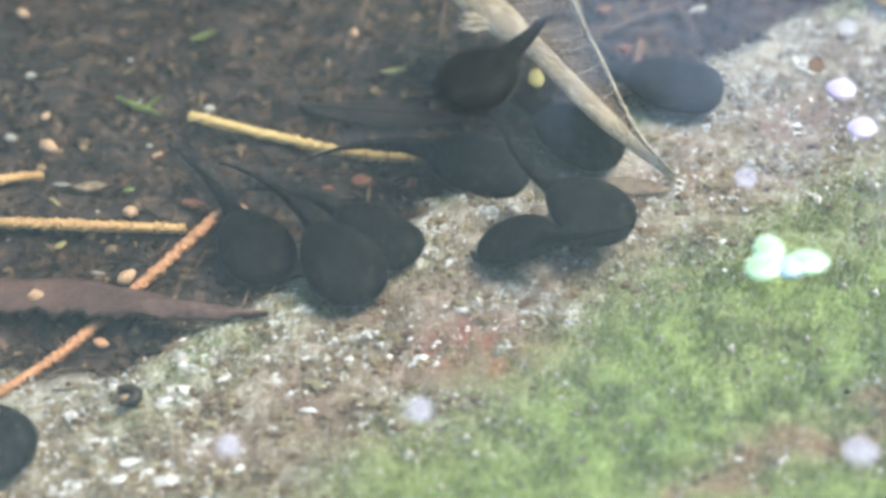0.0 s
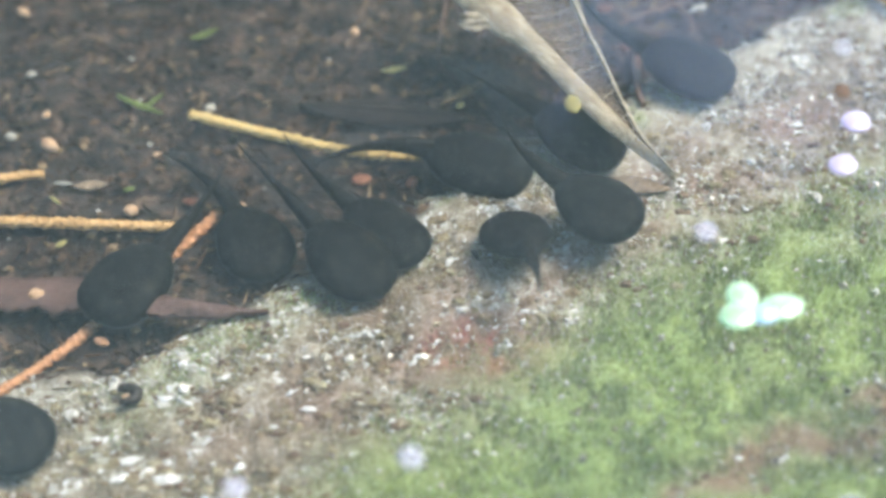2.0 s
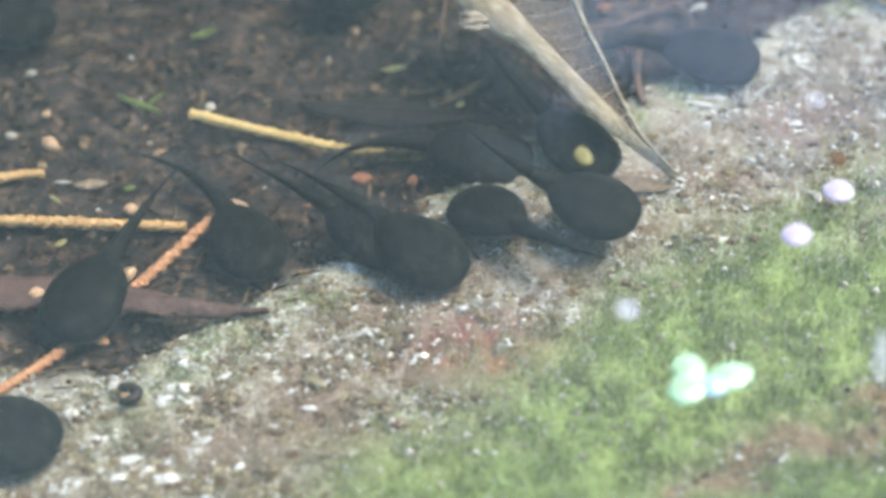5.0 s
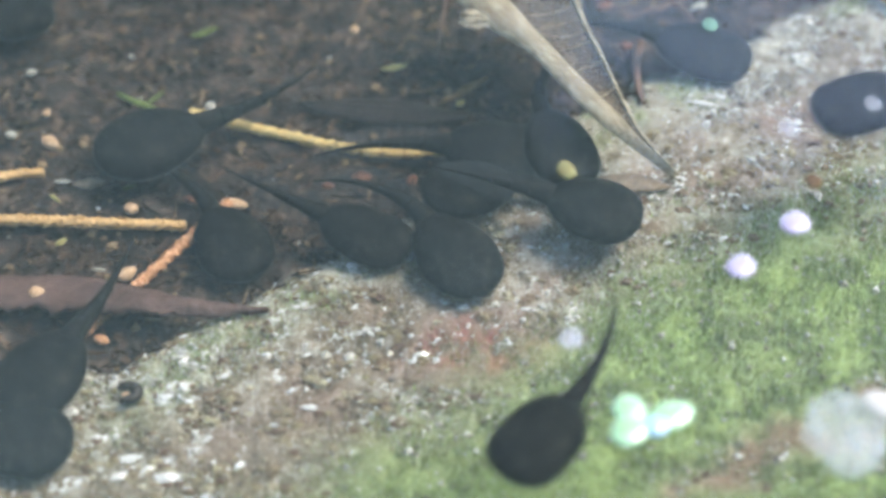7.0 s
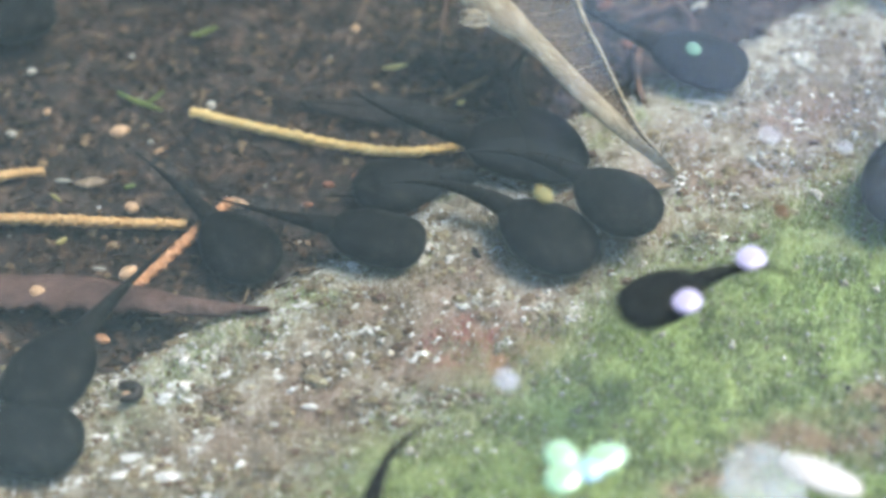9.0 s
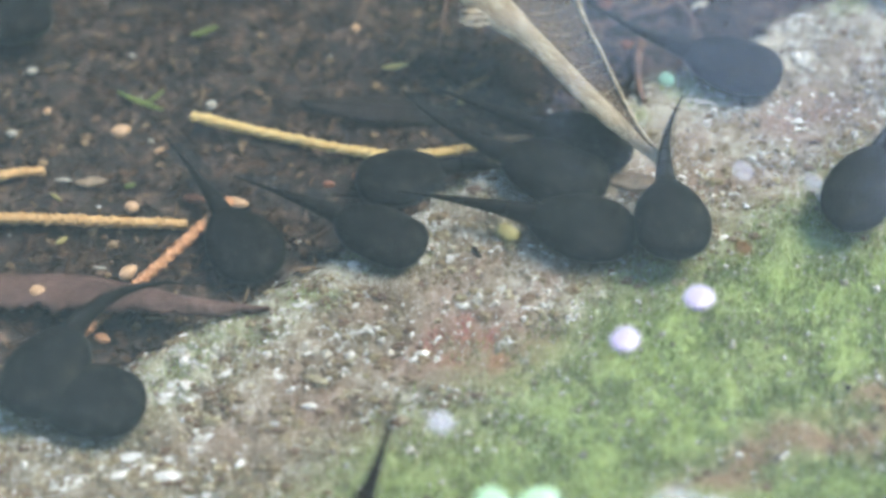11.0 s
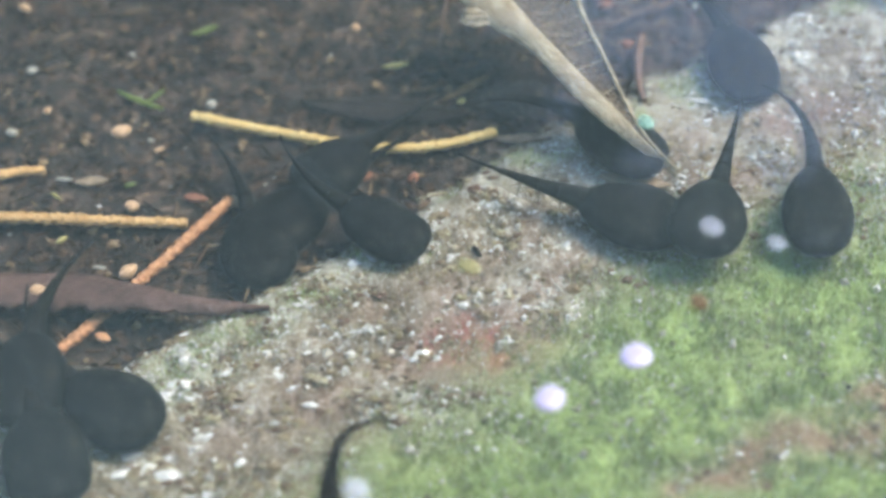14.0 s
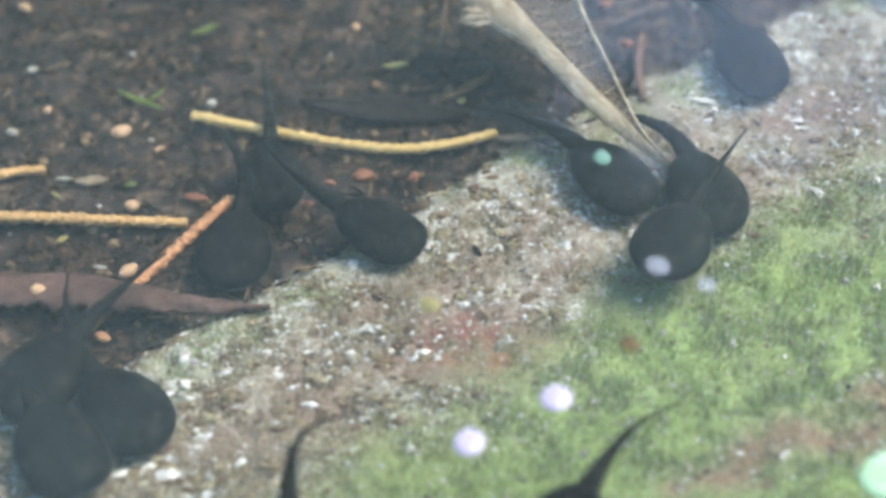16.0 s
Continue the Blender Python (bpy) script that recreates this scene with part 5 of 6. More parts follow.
    walk(tadpoles["h"], [(0, pose(-0.0141, -0.0056, 0.0042, 0, 0, -60)), (1, pose(-0.0141, -0.0057, 0.0042, 0, 0, -60)), (1.5, pose(-0.0136, -0.0056, 0.0042, 0, 0, -51)), (2, pose(-0.0132, -0.0052, 0.0041, 0, 0, -52)), (2.5, pose(-0.0126, -0.0059, 0.0041, 0, 0, -42)), (2.75, pose(-0.0111, -0.0058, 0.0042, 0, 0, -36)), (3, pose(-0.0095, -0.0056, 0.0043, 0, 0, -30)), (3.2, pose(-0.0070, -0.0041, 0.0043, 0, 0, -30)), (3.5, pose(-0.0050, -0.0031, 0.0044, 0, 0, -30)), (4, pose(-0.0054, -0.0037, 0.0044, 0, 0, -39)), (4.2, pose(-0.0054, -0.0037, 0.0044, 0, 0, -39)), (5.25, pose(-0.0023, -0.0044, 0.0047, 0, 0, -48)), (6.3, pose(0.0009, -0.0051, 0.0049, 0, 0, -57)), (7, pose(0.0016, -0.0055, 0.0050, 0, 0, -57)), (7.5, pose(0.0051, -0.0052, 0.0052, 0, 0, -48)), (8, pose(0.0078, -0.0043, 0.0053, 0, 0, -43)), (8.5, pose(0.0115, -0.0029, 0.0055, 0, 0, -40)), (9, pose(0.0142, -0.0026, 0.0056, 0, 0, -40)), (11.3, pose(0.0193, -0.0013, 0.0058, 0, 0, -15)), (12, pose(0.0203, -0.0019, 0.0059, 0, 0, -15)), (12.5, pose(0.0217, -0.0003, 0.0059, 0, 0, -15)), (13, pose(0.0235, 0.0001, 0.0059, 0, 0, -15)), (13.2, pose(0.0241, 0.0004, 0.0059, 0, 0, -18)), (13.5, pose(0.0247, 0.0006, 0.0059, 0, 0, -22)), (14, pose(0.0260, 0.0005, 0.0060, 0, 0, -22)), (14.5, pose(0.0271, 0.0013, 0.0060, 0, 0, -15)), (15, pose(0.0310, 0.0042, 0.0060, 0, 0, -42)), (15.5, pose(0.0330, 0.0036, 0.0062, 0, 0, -58)), (16, pose(0.0365, 0.0042, 0.0063, 0, 0, -74))])
    wag(tadpoles["h"], [(0, 42), (1, 24), (1.5, -8), (2, -1), (2.5, -26), (2.75, 19), (3, 65), (3.2, 19), (3.5, 2), (4, -10), (4.2, -10), (5.25, 32), (6.3, 74), (7, 69), (7.5, 31), (8, 39), (8.5, 2), (9, 54), (11.3, -1), (12, -10), (12.5, 6), (13, 5), (13.2, -32), (13.5, -70), (14, -8), (14.5, -23), (15, 10), (15.5, 60), (16, 105)])
    walk(tadpoles["i"], [(0, pose(-0.0267, 0.0019, -0.0012, 0, 0, -62)), (2, pose(-0.0269, 0.0022, -0.0012, 0, 0, -62)), (4, pose(-0.0272, 0.0026, -0.0013, 0, 0, -62)), (6.3, pose(-0.0296, 0.0020, -0.0013, 0, 0, -62)), (7, pose(-0.0300, 0.0019, -0.0013, 0, 0, -62)), (8, pose(-0.0300, 0.0018, -0.0013, 0, 0, -62)), (8.5, pose(-0.0300, 0.0013, -0.0013, 0, 0, -51)), (9, pose(-0.0292, 0.0012, -0.0013, 0, 0, -51)), (11.5, pose(-0.0281, 0.0016, -0.0012, 0, 0, -62)), (12, pose(-0.0265, 0.0020, -0.0012, 0, 0, -62)), (12.5, pose(-0.0265, 0.0020, -0.0012, 0, 0, -73)), (13, pose(-0.0265, 0.0014, -0.0012, 0, 0, -73)), (13.5, pose(-0.0273, 0.0012, -0.0012, 0, 0, -78)), (14, pose(-0.0264, 0.0003, -0.0011, 0, 0, -78)), (14.5, pose(-0.0280, 0.0003, -0.0012, 0, 0, -87)), (15, pose(-0.0288, 0.0003, -0.0012, 0, 0, -87)), (15.5, pose(-0.0296, 0.0003, -0.0012, 0, 0, -96)), (16, pose(-0.0296, 0.0003, -0.0012, 0, 0, -96))])
    wag(tadpoles["i"], [(0, 20), (2, 34), (4, 41), (6.3, 48), (7, 40), (8, 31), (8.5, -3), (9, 8), (11.5, 6), (12, 23), (12.5, 16), (13, -10), (13.5, 14), (14, 24), (14.5, 26), (15, 30), (15.5, 48), (16, 40)])
    walk(tadpoles["j"], [(0, pose(0.0338, 0.0284, 0.0040, 0, 0, -16)), (0.5, pose(0.0365, 0.0295, 0.0040, 0, 0, -16)), (1, pose(0.0361, 0.0294, 0.0040, 0, 0, -16)), (2, pose(0.0360, 0.0321, 0.0037, 0, 0, -33)), (2.5, pose(0.0364, 0.0333, 0.0034, 0, 0, -16)), (2.75, pose(0.0374, 0.0331, 0.0036, 0, 0, -8)), (3, pose(0.0383, 0.0329, 0.0038, 0, 0, 0)), (3.5, pose(0.0397, 0.0328, 0.0039, 0, 0, 8)), (4, pose(0.0404, 0.0330, 0.0039, 0, 0, 0)), (6.3, pose(0.0385, 0.0362, 0.0025, 0, 0, -26)), (7, pose(0.0386, 0.0360, 0.0027, 0, 0, -26)), (8, pose(0.0381, 0.0331, 0.0038, 0, 0, -26)), (9, pose(0.0377, 0.0331, 0.0037, 0, 0, -26)), (11.3, pose(0.0427, 0.0314, 0.0042, 0, 0, -23)), (12, pose(0.0423, 0.0323, 0.0041, 0, 0, -33)), (13, pose(0.0430, 0.0322, 0.0041, 0, 0, -81)), (13.5, pose(0.0430, 0.0321, 0.0041, 0, 0, -81)), (14, pose(0.0438, 0.0318, 0.0042, 0, 0, -74)), (14.5, pose(0.0446, 0.0324, 0.0042, 0, 0, -70)), (15, pose(0.0443, 0.0320, 0.0042, 0, 0, -74)), (16, pose(0.0450, 0.0323, 0.0042, 0, 0, -70))])
    wag(tadpoles["j"], [(0, -101), (0.5, -74), (1, -78), (2, -40), (2.5, -40), (2.75, 28), (3, 96), (3.5, 70), (4, 103), (6.3, 42), (7, 42), (8, -9), (9, -29), (11.3, -27), (12, -8), (13, 40), (13.5, 40), (14, 59), (14.5, 84), (15, 65), (16, 87)])
    walk(tadpoles["k"], [(0, pose(0.0106, -0.0030, 0.0058, 0, 38, 140)), (1, pose(0.0104, -0.0030, 0.0058, 0, 38, 140)), (1.5, pose(0.0104, -0.0029, 0.0058, 0, 36, 140)), (1.8, pose(0.0103, -0.0027, 0.0058, 0, 32, 122)), (2, pose(0.0102, -0.0025, 0.0057, 0, 30, 103)), (2.5, pose(0.0100, -0.0018, 0.0057, 0, 22, 76)), (3, pose(0.0091, -0.0016, 0.0056, 0, 21, 72)), (3.5, pose(0.0080, -0.0019, 0.0055, 0, 21, 81)), (4, pose(0.0069, -0.0004, 0.0053, 0, 23, 89)), (4.2, pose(0.0068, -0.0002, 0.0053, 0, 24, 98)), (4.8, pose(0.0066, 0.0012, 0.0052, 0, 25, 123)), (5.5, pose(0.0065, 0.0040, 0.0049, 0, 0, 156)), (5.9, pose(0.0065, 0.0048, 0.0049, 0, 0, 172)), (6.3, pose(0.0064, 0.0056, 0.0048, 0, 0, 188)), (7, pose(0.0037, 0.0069, 0.0045, 0, 0, 188)), (7.5, pose(0.0006, 0.0074, 0.0042, 0, 0, 188)), (8, pose(-0.0036, 0.0121, -0.0002, 0, 0, 188)), (8.5, pose(-0.0057, 0.0116, -0.0004, 0, 0, 188)), (9, pose(-0.0063, 0.0118, -0.0004, 0, 0, 188)), (11.5, pose(-0.0058, 0.0135, -0.0005, 0, 0, 197)), (12, pose(-0.0050, 0.0137, -0.0005, 0, 0, 197)), (12.2, pose(-0.0046, 0.0141, -0.0005, 0, 0, 202)), (12.5, pose(-0.0043, 0.0146, -0.0005, 0, 0, 207)), (12.8, pose(-0.0066, 0.0155, -0.0006, 0, 0, 218)), (13, pose(-0.0093, 0.0161, -0.0008, 0, 0, 224)), (13.5, pose(-0.0135, 0.0163, -0.0010, 0, 0, 224)), (14, pose(-0.0161, 0.0155, -0.0011, 0, 0, 225)), (14.5, pose(-0.0184, 0.0153, -0.0011, 0, 0, 234)), (14.8, pose(-0.0192, 0.0147, -0.0011, 0, 0, 239)), (15, pose(-0.0201, 0.0141, -0.0012, 0, 0, 244)), (15.5, pose(-0.0237, 0.0117, -0.0012, 0, 0, 252)), (15.8, pose(-0.0244, 0.0129, -0.0013, 0, 0, 262)), (16, pose(-0.0251, 0.0141, -0.0014, 0, 0, 273))])
    wag(tadpoles["k"], [(0, 15), (1, 15), (1.5, 15), (1.8, 15), (2, -15), (2.5, -15), (3, -15), (3.5, -15), (4, 15), (4.2, -15), (4.8, 15), (5.5, -37), (5.9, -94), (6.3, -150), (7, -103), (7.5, -89), (8, -88), (8.5, -42), (9, -60), (11.5, -82), (12, -107), (12.2, -59), (12.5, -11), (12.8, 30), (13, 26), (13.5, -1), (14, -10), (14.5, 12), (14.8, -31), (15, -73), (15.5, -27), (15.8, -6), (16, 8)])
    walk(tadpoles["l"], [(0, pose(0.1209, 0.0661, 0.0224, 0, 0, -128)), (5.6, pose(0.0927, 0.0506, 0.0222, 0, 0, -126)), (6.2, pose(0.0493, 0.0127, 0.0232, 0, 0, -125)), (6.3, pose(0.0427, 0.0037, 0.0236, 0, 0, -133)), (6.4, pose(0.0350, -0.0049, 0.0239, 0, 0, -138)), (6.5, pose(0.0325, -0.0127, 0.0244, 0, 0, -130)), (6.6, pose(0.0284, -0.0195, 0.0248, 0, 0, -121)), (6.7, pose(0.0242, -0.0274, 0.0253, 0, 0, -130)), (6.8, pose(0.0201, -0.0348, 0.0257, 0, 0, -126)), (6.85, pose(0.0179, -0.0390, 0.0259, 0, 0, -123)), (6.9, pose(0.0158, -0.0433, 0.0262, 0, 0, -121)), (6.95, pose(0.0138, -0.0477, 0.0264, 0, 0, -124)), (7, pose(0.0117, -0.0521, 0.0266, 0, 0, -126)), (7.1, pose(0.0075, -0.0571, 0.0268, 0, 0, -130)), (7.2, pose(0.0050, -0.0625, 0.0270, 0, 0, -118)), (7.3, pose(0.0037, -0.0645, 0.0271, 0, 0, -118)), (7.5, pose(0.0002, -0.0642, 0.0270, 0, 0, -114)), (8, pose(-0.0055, -0.0664, 0.0266, 0, 0, -110)), (8.5, pose(-0.0076, -0.0692, 0.0265, 0, 0, -108)), (9, pose(-0.0094, -0.0697, 0.0265, 0, 0, -96)), (11.4, pose(-0.0121, -0.0689, 0.0263, 0, 0, -111)), (12, pose(-0.0120, -0.0693, 0.0262, 0, 0, -107)), (12.5, pose(-0.0143, -0.0696, 0.0262, 0, 0, -113)), (13, pose(-0.0148, -0.0707, 0.0261, 0, 0, -106)), (13.5, pose(-0.0169, -0.0703, 0.0261, 0, 0, -109)), (14, pose(-0.0130, -0.0676, 0.0261, 0, 0, -86)), (14.5, pose(-0.0190, -0.0710, 0.0259, 0, 0, -109)), (15, pose(-0.0171, -0.0660, 0.0259, 0, 0, -109)), (15.5, pose(-0.0202, -0.0708, 0.0260, 0, 0, -108)), (16, pose(-0.0180, -0.0688, 0.0258, 0, 0, -88))])
    wag(tadpoles["l"], [(0, -14), (5.6, -9), (6.2, -42), (6.3, -30), (6.4, -46), (6.5, 63, -10), (6.6, -42), (6.7, -19), (6.8, 12), (6.85, -27), (6.9, -65), (6.95, -17), (7, 31), (7.1, -26), (7.2, -47), (7.3, -40), (7.5, -42, -9), (8, 12, -31), (8.5, -35, -28), (9, -37, -26), (11.4, 18, -3), (12, -20, -12), (12.5, -13, 35), (13, -2, -8), (13.5, -36, 43), (14, -41, -58), (14.5, -3, -4), (15, -34), (15.5, -11, 25), (16, -12, -65)])
    walk(tadpoles["m"], [(0, pose(0.1285, 0.0628, 0.0231, 0, 0, -135)), (6.3, pose(0.1226, 0.0555, 0.0234, 0, 0, -135)), (6.9, pose(0.0627, 0.0096, 0.0241, 0, 0, -150)), (7, pose(0.0568, 0.0051, 0.0242, 0, 0, -156)), (7.1, pose(0.0512, -0.0017, 0.0245, 0, 0, -142)), (7.2, pose(0.0458, -0.0081, 0.0247, 0, 0, -148)), (7.3, pose(0.0393, -0.0147, 0.0250, 0, 0, -157)), (7.4, pose(0.0342, -0.0198, 0.0251, 0, 0, -142)), (7.5, pose(0.0276, -0.0269, 0.0254, 0, 0, -146)), (7.6, pose(0.0227, -0.0330, 0.0257, 0, 0, -142)), (7.7, pose(0.0174, -0.0385, 0.0259, 0, 0, -134)), (7.75, pose(0.0152, -0.0425, 0.0260, 0, 0, -134)), (7.8, pose(0.0130, -0.0465, 0.0262, 0, 0, -134)), (7.85, pose(0.0100, -0.0497, 0.0263, 0, 0, -134)), (7.9, pose(0.0070, -0.0530, 0.0264, 0, 0, -134)), (8, pose(0.0047, -0.0632, 0.0267, 0, 0, -125)), (8.1, pose(0.0004, -0.0673, 0.0271, 0, 0, -126)), (8.3, pose(-0.0066, -0.0782, 0.0276, 0, 0, -126)), (8.6, pose(-0.0115, -0.0857, 0.0279, 0, 0, -126)), (16, pose(-0.0122, -0.0866, 0.0280, 0, 0, -126))])
    wag(tadpoles["m"], [(0, -34), (6.3, -8), (6.9, -45), (7, -104), (7.1, -69), (7.2, -30), (7.3, -22), (7.4, 21), (7.5, -58, -44), (7.6, -6), (7.7, -73), (7.75, -18), (7.8, 37), (7.85, -1), (7.9, -39), (8, 84, -74), (8.1, -53), (8.3, -20), (8.6, -22), (16, -22)])
    walk(tadpoles["n"], [(0, pose(0.0795, 0.0226, 0.0088, 0, 0, -111)), (7.8, pose(0.0773, 0.0197, 0.0089, 0, 0, -111)), (8.4, pose(0.0652, 0.0073, 0.0094, 0, 0, -110)), (9, pose(0.0632, 0.0042, 0.0095, 0, 0, -101)), (9.2, pose(0.0623, 0.0028, 0.0096, 0, 0, -101)), (11.3, pose(0.0559, 0.0028, 0.0092, 0, 0, -116)), (11.5, pose(0.0542, 0.0031, 0.0091, 0, 0, -115)), (12, pose(0.0525, 0.0021, 0.0091, 0, 0, -116)), (12.5, pose(0.0503, 0.0006, 0.0092, 0, 0, -107)), (13, pose(0.0497, -0.0023, 0.0094, 0, 0, -100)), (13.5, pose(0.0502, -0.0039, 0.0095, 0, 0, -95)), (14, pose(0.0514, -0.0015, 0.0094, 0, 0, -93)), (14.1, pose(0.0508, -0.0009, 0.0093, 0, 0, -122)), (14.2, pose(0.0489, -0.0010, 0.0092, 0, 0, -157)), (14.3, pose(0.0432, -0.0023, 0.0090, 0, 0, -164)), (14.4, pose(0.0370, -0.0083, 0.0092, 0, 0, -155)), (14.5, pose(0.0285, -0.0122, 0.0091, 0, 0, -151)), (14.6, pose(0.0214, -0.0179, 0.0092, 0, 0, -150)), (14.7, pose(0.0152, -0.0239, 0.0094, 0, 0, -134)), (14.8, pose(0.0097, -0.0300, 0.0095, 0, 0, -125)), (14.9, pose(0.0063, -0.0369, 0.0099, 0, 0, -134)), (15, pose(0.0038, -0.0436, 0.0103, 0, 0, -128)), (15.1, pose(0.0006, -0.0520, 0.0108, 0, 0, -124)), (15.2, pose(-0.0031, -0.0604, 0.0112, 0, 0, -118)), (15.4, pose(-0.0097, -0.0751, 0.0120, 0, 0, -118)), (16, pose(-0.0123, -0.0790, 0.0122, 0, 0, -118))])
    wag(tadpoles["n"], [(0, 9), (7.8, 6), (8.4, 10), (9, 32), (9.2, 19), (11.3, -49), (11.5, -32), (12, -8, -28), (12.5, 19, -34), (13, -18), (13.5, -22, 75), (14, 39, 27), (14.1, 79), (14.2, 65), (14.3, 11), (14.4, -0), (14.5, -33), (14.6, 60), (14.7, -32), (14.8, -54), (14.9, 10), (15, 112), (15.1, 95), (15.2, 8), (15.4, 2), (16, 2)])
    walk(tadpoles["o"], [(0, pose(0.1116, 0.0241, 0.0255, 0, 0, -143)), (8.2, pose(0.0932, 0.0102, 0.0257, 0, 0, -143)), (8.6, pose(0.0573, -0.0091, 0.0254, 0, 0, -151)), (8.7, pose(0.0509, -0.0136, 0.0255, 0, 0, -157)), (8.75, pose(0.0467, -0.0167, 0.0255, 0, 0, -157)), (8.8, pose(0.0426, -0.0199, 0.0256, 0, 0, -157)), (8.9, pose(0.0355, -0.0245, 0.0256, 0, 0, -148)), (9, pose(0.0275, -0.0299, 0.0257, 0, 0, -152)), (9.1, pose(0.0217, -0.0350, 0.0258, 0, 0, -155)), (9.2, pose(0.0136, -0.0410, 0.0258, 0, 0, -148)), (9.4, pose(0.0030, -0.0566, 0.0264, 0, 0, -125)), (9.7, pose(-0.0087, -0.0742, 0.0271, 0, 0, -125)), (10.4, pose(-0.0178, -0.0855, 0.0275, 0, 0, -125)), (16, pose(-0.0190, -0.0871, 0.0276, 0, 0, -125))])
    wag(tadpoles["o"], [(0, -15), (8.2, -3), (8.6, -15), (8.7, -14), (8.75, 26), (8.8, 65), (8.9, 9), (9, -40, -48), (9.1, 11), (9.2, 15), (9.4, -36), (9.7, -20), (10.4, -22), (16, -23)])
    walk(tadpoles["p"], [(0, pose(0.1253, 0.0491, 0.0241, 0, 0, -135)), (14, pose(0.1149, 0.0406, 0.0242, 0, 0, -135)), (14.9, pose(0.0605, -0.0179, 0.0263, 0, 0, -128)), (15, pose(0.0553, -0.0250, 0.0266, 0, 0, -128)), (15.1, pose(0.0504, -0.0325, 0.0270, 0, 0, -128)), (15.2, pose(0.0450, -0.0403, 0.0274, 0, 0, -132)), (15.3, pose(0.0389, -0.0464, 0.0276, 0, 0, -140)), (15.4, pose(0.0341, -0.0531, 0.0279, 0, 0, -132)), (15.5, pose(0.0279, -0.0586, 0.0281, 0, 0, -118)), (15.6, pose(0.0233, -0.0620, 0.0281, 0, 0, -127)), (15.7, pose(0.0192, -0.0660, 0.0283, 0, 0, -127)), (15.8, pose(0.0172, -0.0668, 0.0282, 0, 0, -124)), (16, pose(0.0138, -0.0666, 0.0280, 0, 0, -117))])
    wag(tadpoles["p"], [(0, -17), (14, -11), (14.9, -20), (15, -19), (15.1, -25), (15.2, -36), (15.3, -45), (15.4, -0), (15.5, -70, -7), (15.6, -39), (15.7, -41), (15.8, 4), (16, -21, -19)])
    walk(tadpoles["q"], [(0, pose(0.1300, 0.0356, 0.0255, 0, 0, -136)), (14.2, pose(0.1187, 0.0227, 0.0259, 0, 0, -136)), (15.2, pose(0.0594, -0.0413, 0.0282, 0, 0, -136)), (15.3, pose(0.0537, -0.0488, 0.0286, 0, 0, -129)), (15.4, pose(0.0495, -0.0544, 0.0288, 0, 0, -129)), (15.5, pose(0.0461, -0.0632, 0.0294, 0, 0, -117)), (15.6, pose(0.0422, -0.0692, 0.0297, 0, 0, -122)), (15.8, pose(0.0356, -0.0785, 0.0301, 0, 0, -122)), (16, pose(0.0335, -0.0815, 0.0303, 0, 0, -122))])
    wag(tadpoles["q"], [(0, -18), (14.2, -18), (15.2, -1), (15.3, -43), (15.4, -32), (15.5, -37), (15.6, -59), (15.8, -33), (16, -34)])
    walk(tadpoles["r"], [(0, pose(-0.0844, 0.0694, -0.0049, 0, 0, -55)), (3.6, pose(-0.0822, 0.0662, -0.0046, 0, 0, -55)), (3.9, pose(-0.0678, 0.0509, -0.0035, 0, 0, -51)), (4, pose(-0.0656, 0.0476, -0.0032, 0, 0, -58)), (4.2, pose(-0.0659, 0.0482, -0.0033, 0, 0, -58)), (6.3, pose(-0.0667, 0.0526, -0.0035, 0, 0, -71)), (9, pose(-0.0664, 0.0519, -0.0035, 0, 0, -71)), (11.3, pose(-0.0666, 0.0513, -0.0035, 0, 0, -80)), (12.3, pose(-0.0671, 0.0424, -0.0029, 0, 0, -80)), (12.5, pose(-0.0670, 0.0385, -0.0027, 0, 0, -80)), (12.8, pose(-0.0638, 0.0166, -0.0014, 0, 0, -79)), (13, pose(-0.0575, -0.0031, -0.0001, 0, 0, -75)), (13.1, pose(-0.0558, -0.0100, 0.0003, 0, 0, -75)), (13.2, pose(-0.0540, -0.0193, 0.0021, 0, 0, -75)), (13.3, pose(-0.0516, -0.0296, 0.0057, 0, 0, -75)), (13.5, pose(-0.0492, -0.0384, 0.0064, 0, 0, -75)), (13.6, pose(-0.0496, -0.0393, 0.0065, 0, 0, -75)), (14, pose(-0.0512, -0.0412, 0.0067, 0, 0, -75)), (14.5, pose(-0.0515, -0.0417, 0.0067, 0, 0, -71)), (15, pose(-0.0514, -0.0394, 0.0065, 0, 0, -65)), (15.5, pose(-0.0498, -0.0408, 0.0066, 0, 0, -61)), (16, pose(-0.0495, -0.0399, 0.0066, 0, 0, -61))])
    wag(tadpoles["r"], [(0, -4), (3.6, -4), (3.9, -0), (4, 14), (4.2, 16), (6.3, 21), (9, 22), (11.3, 26), (12.3, 7), (12.5, 5), (12.8, 1), (13, 21), (13.1, -2), (13.2, 13), (13.3, -2), (13.5, -1), (13.6, 12), (14, 36), (14.5, 21), (15, 12), (15.5, 31), (16, 68)])
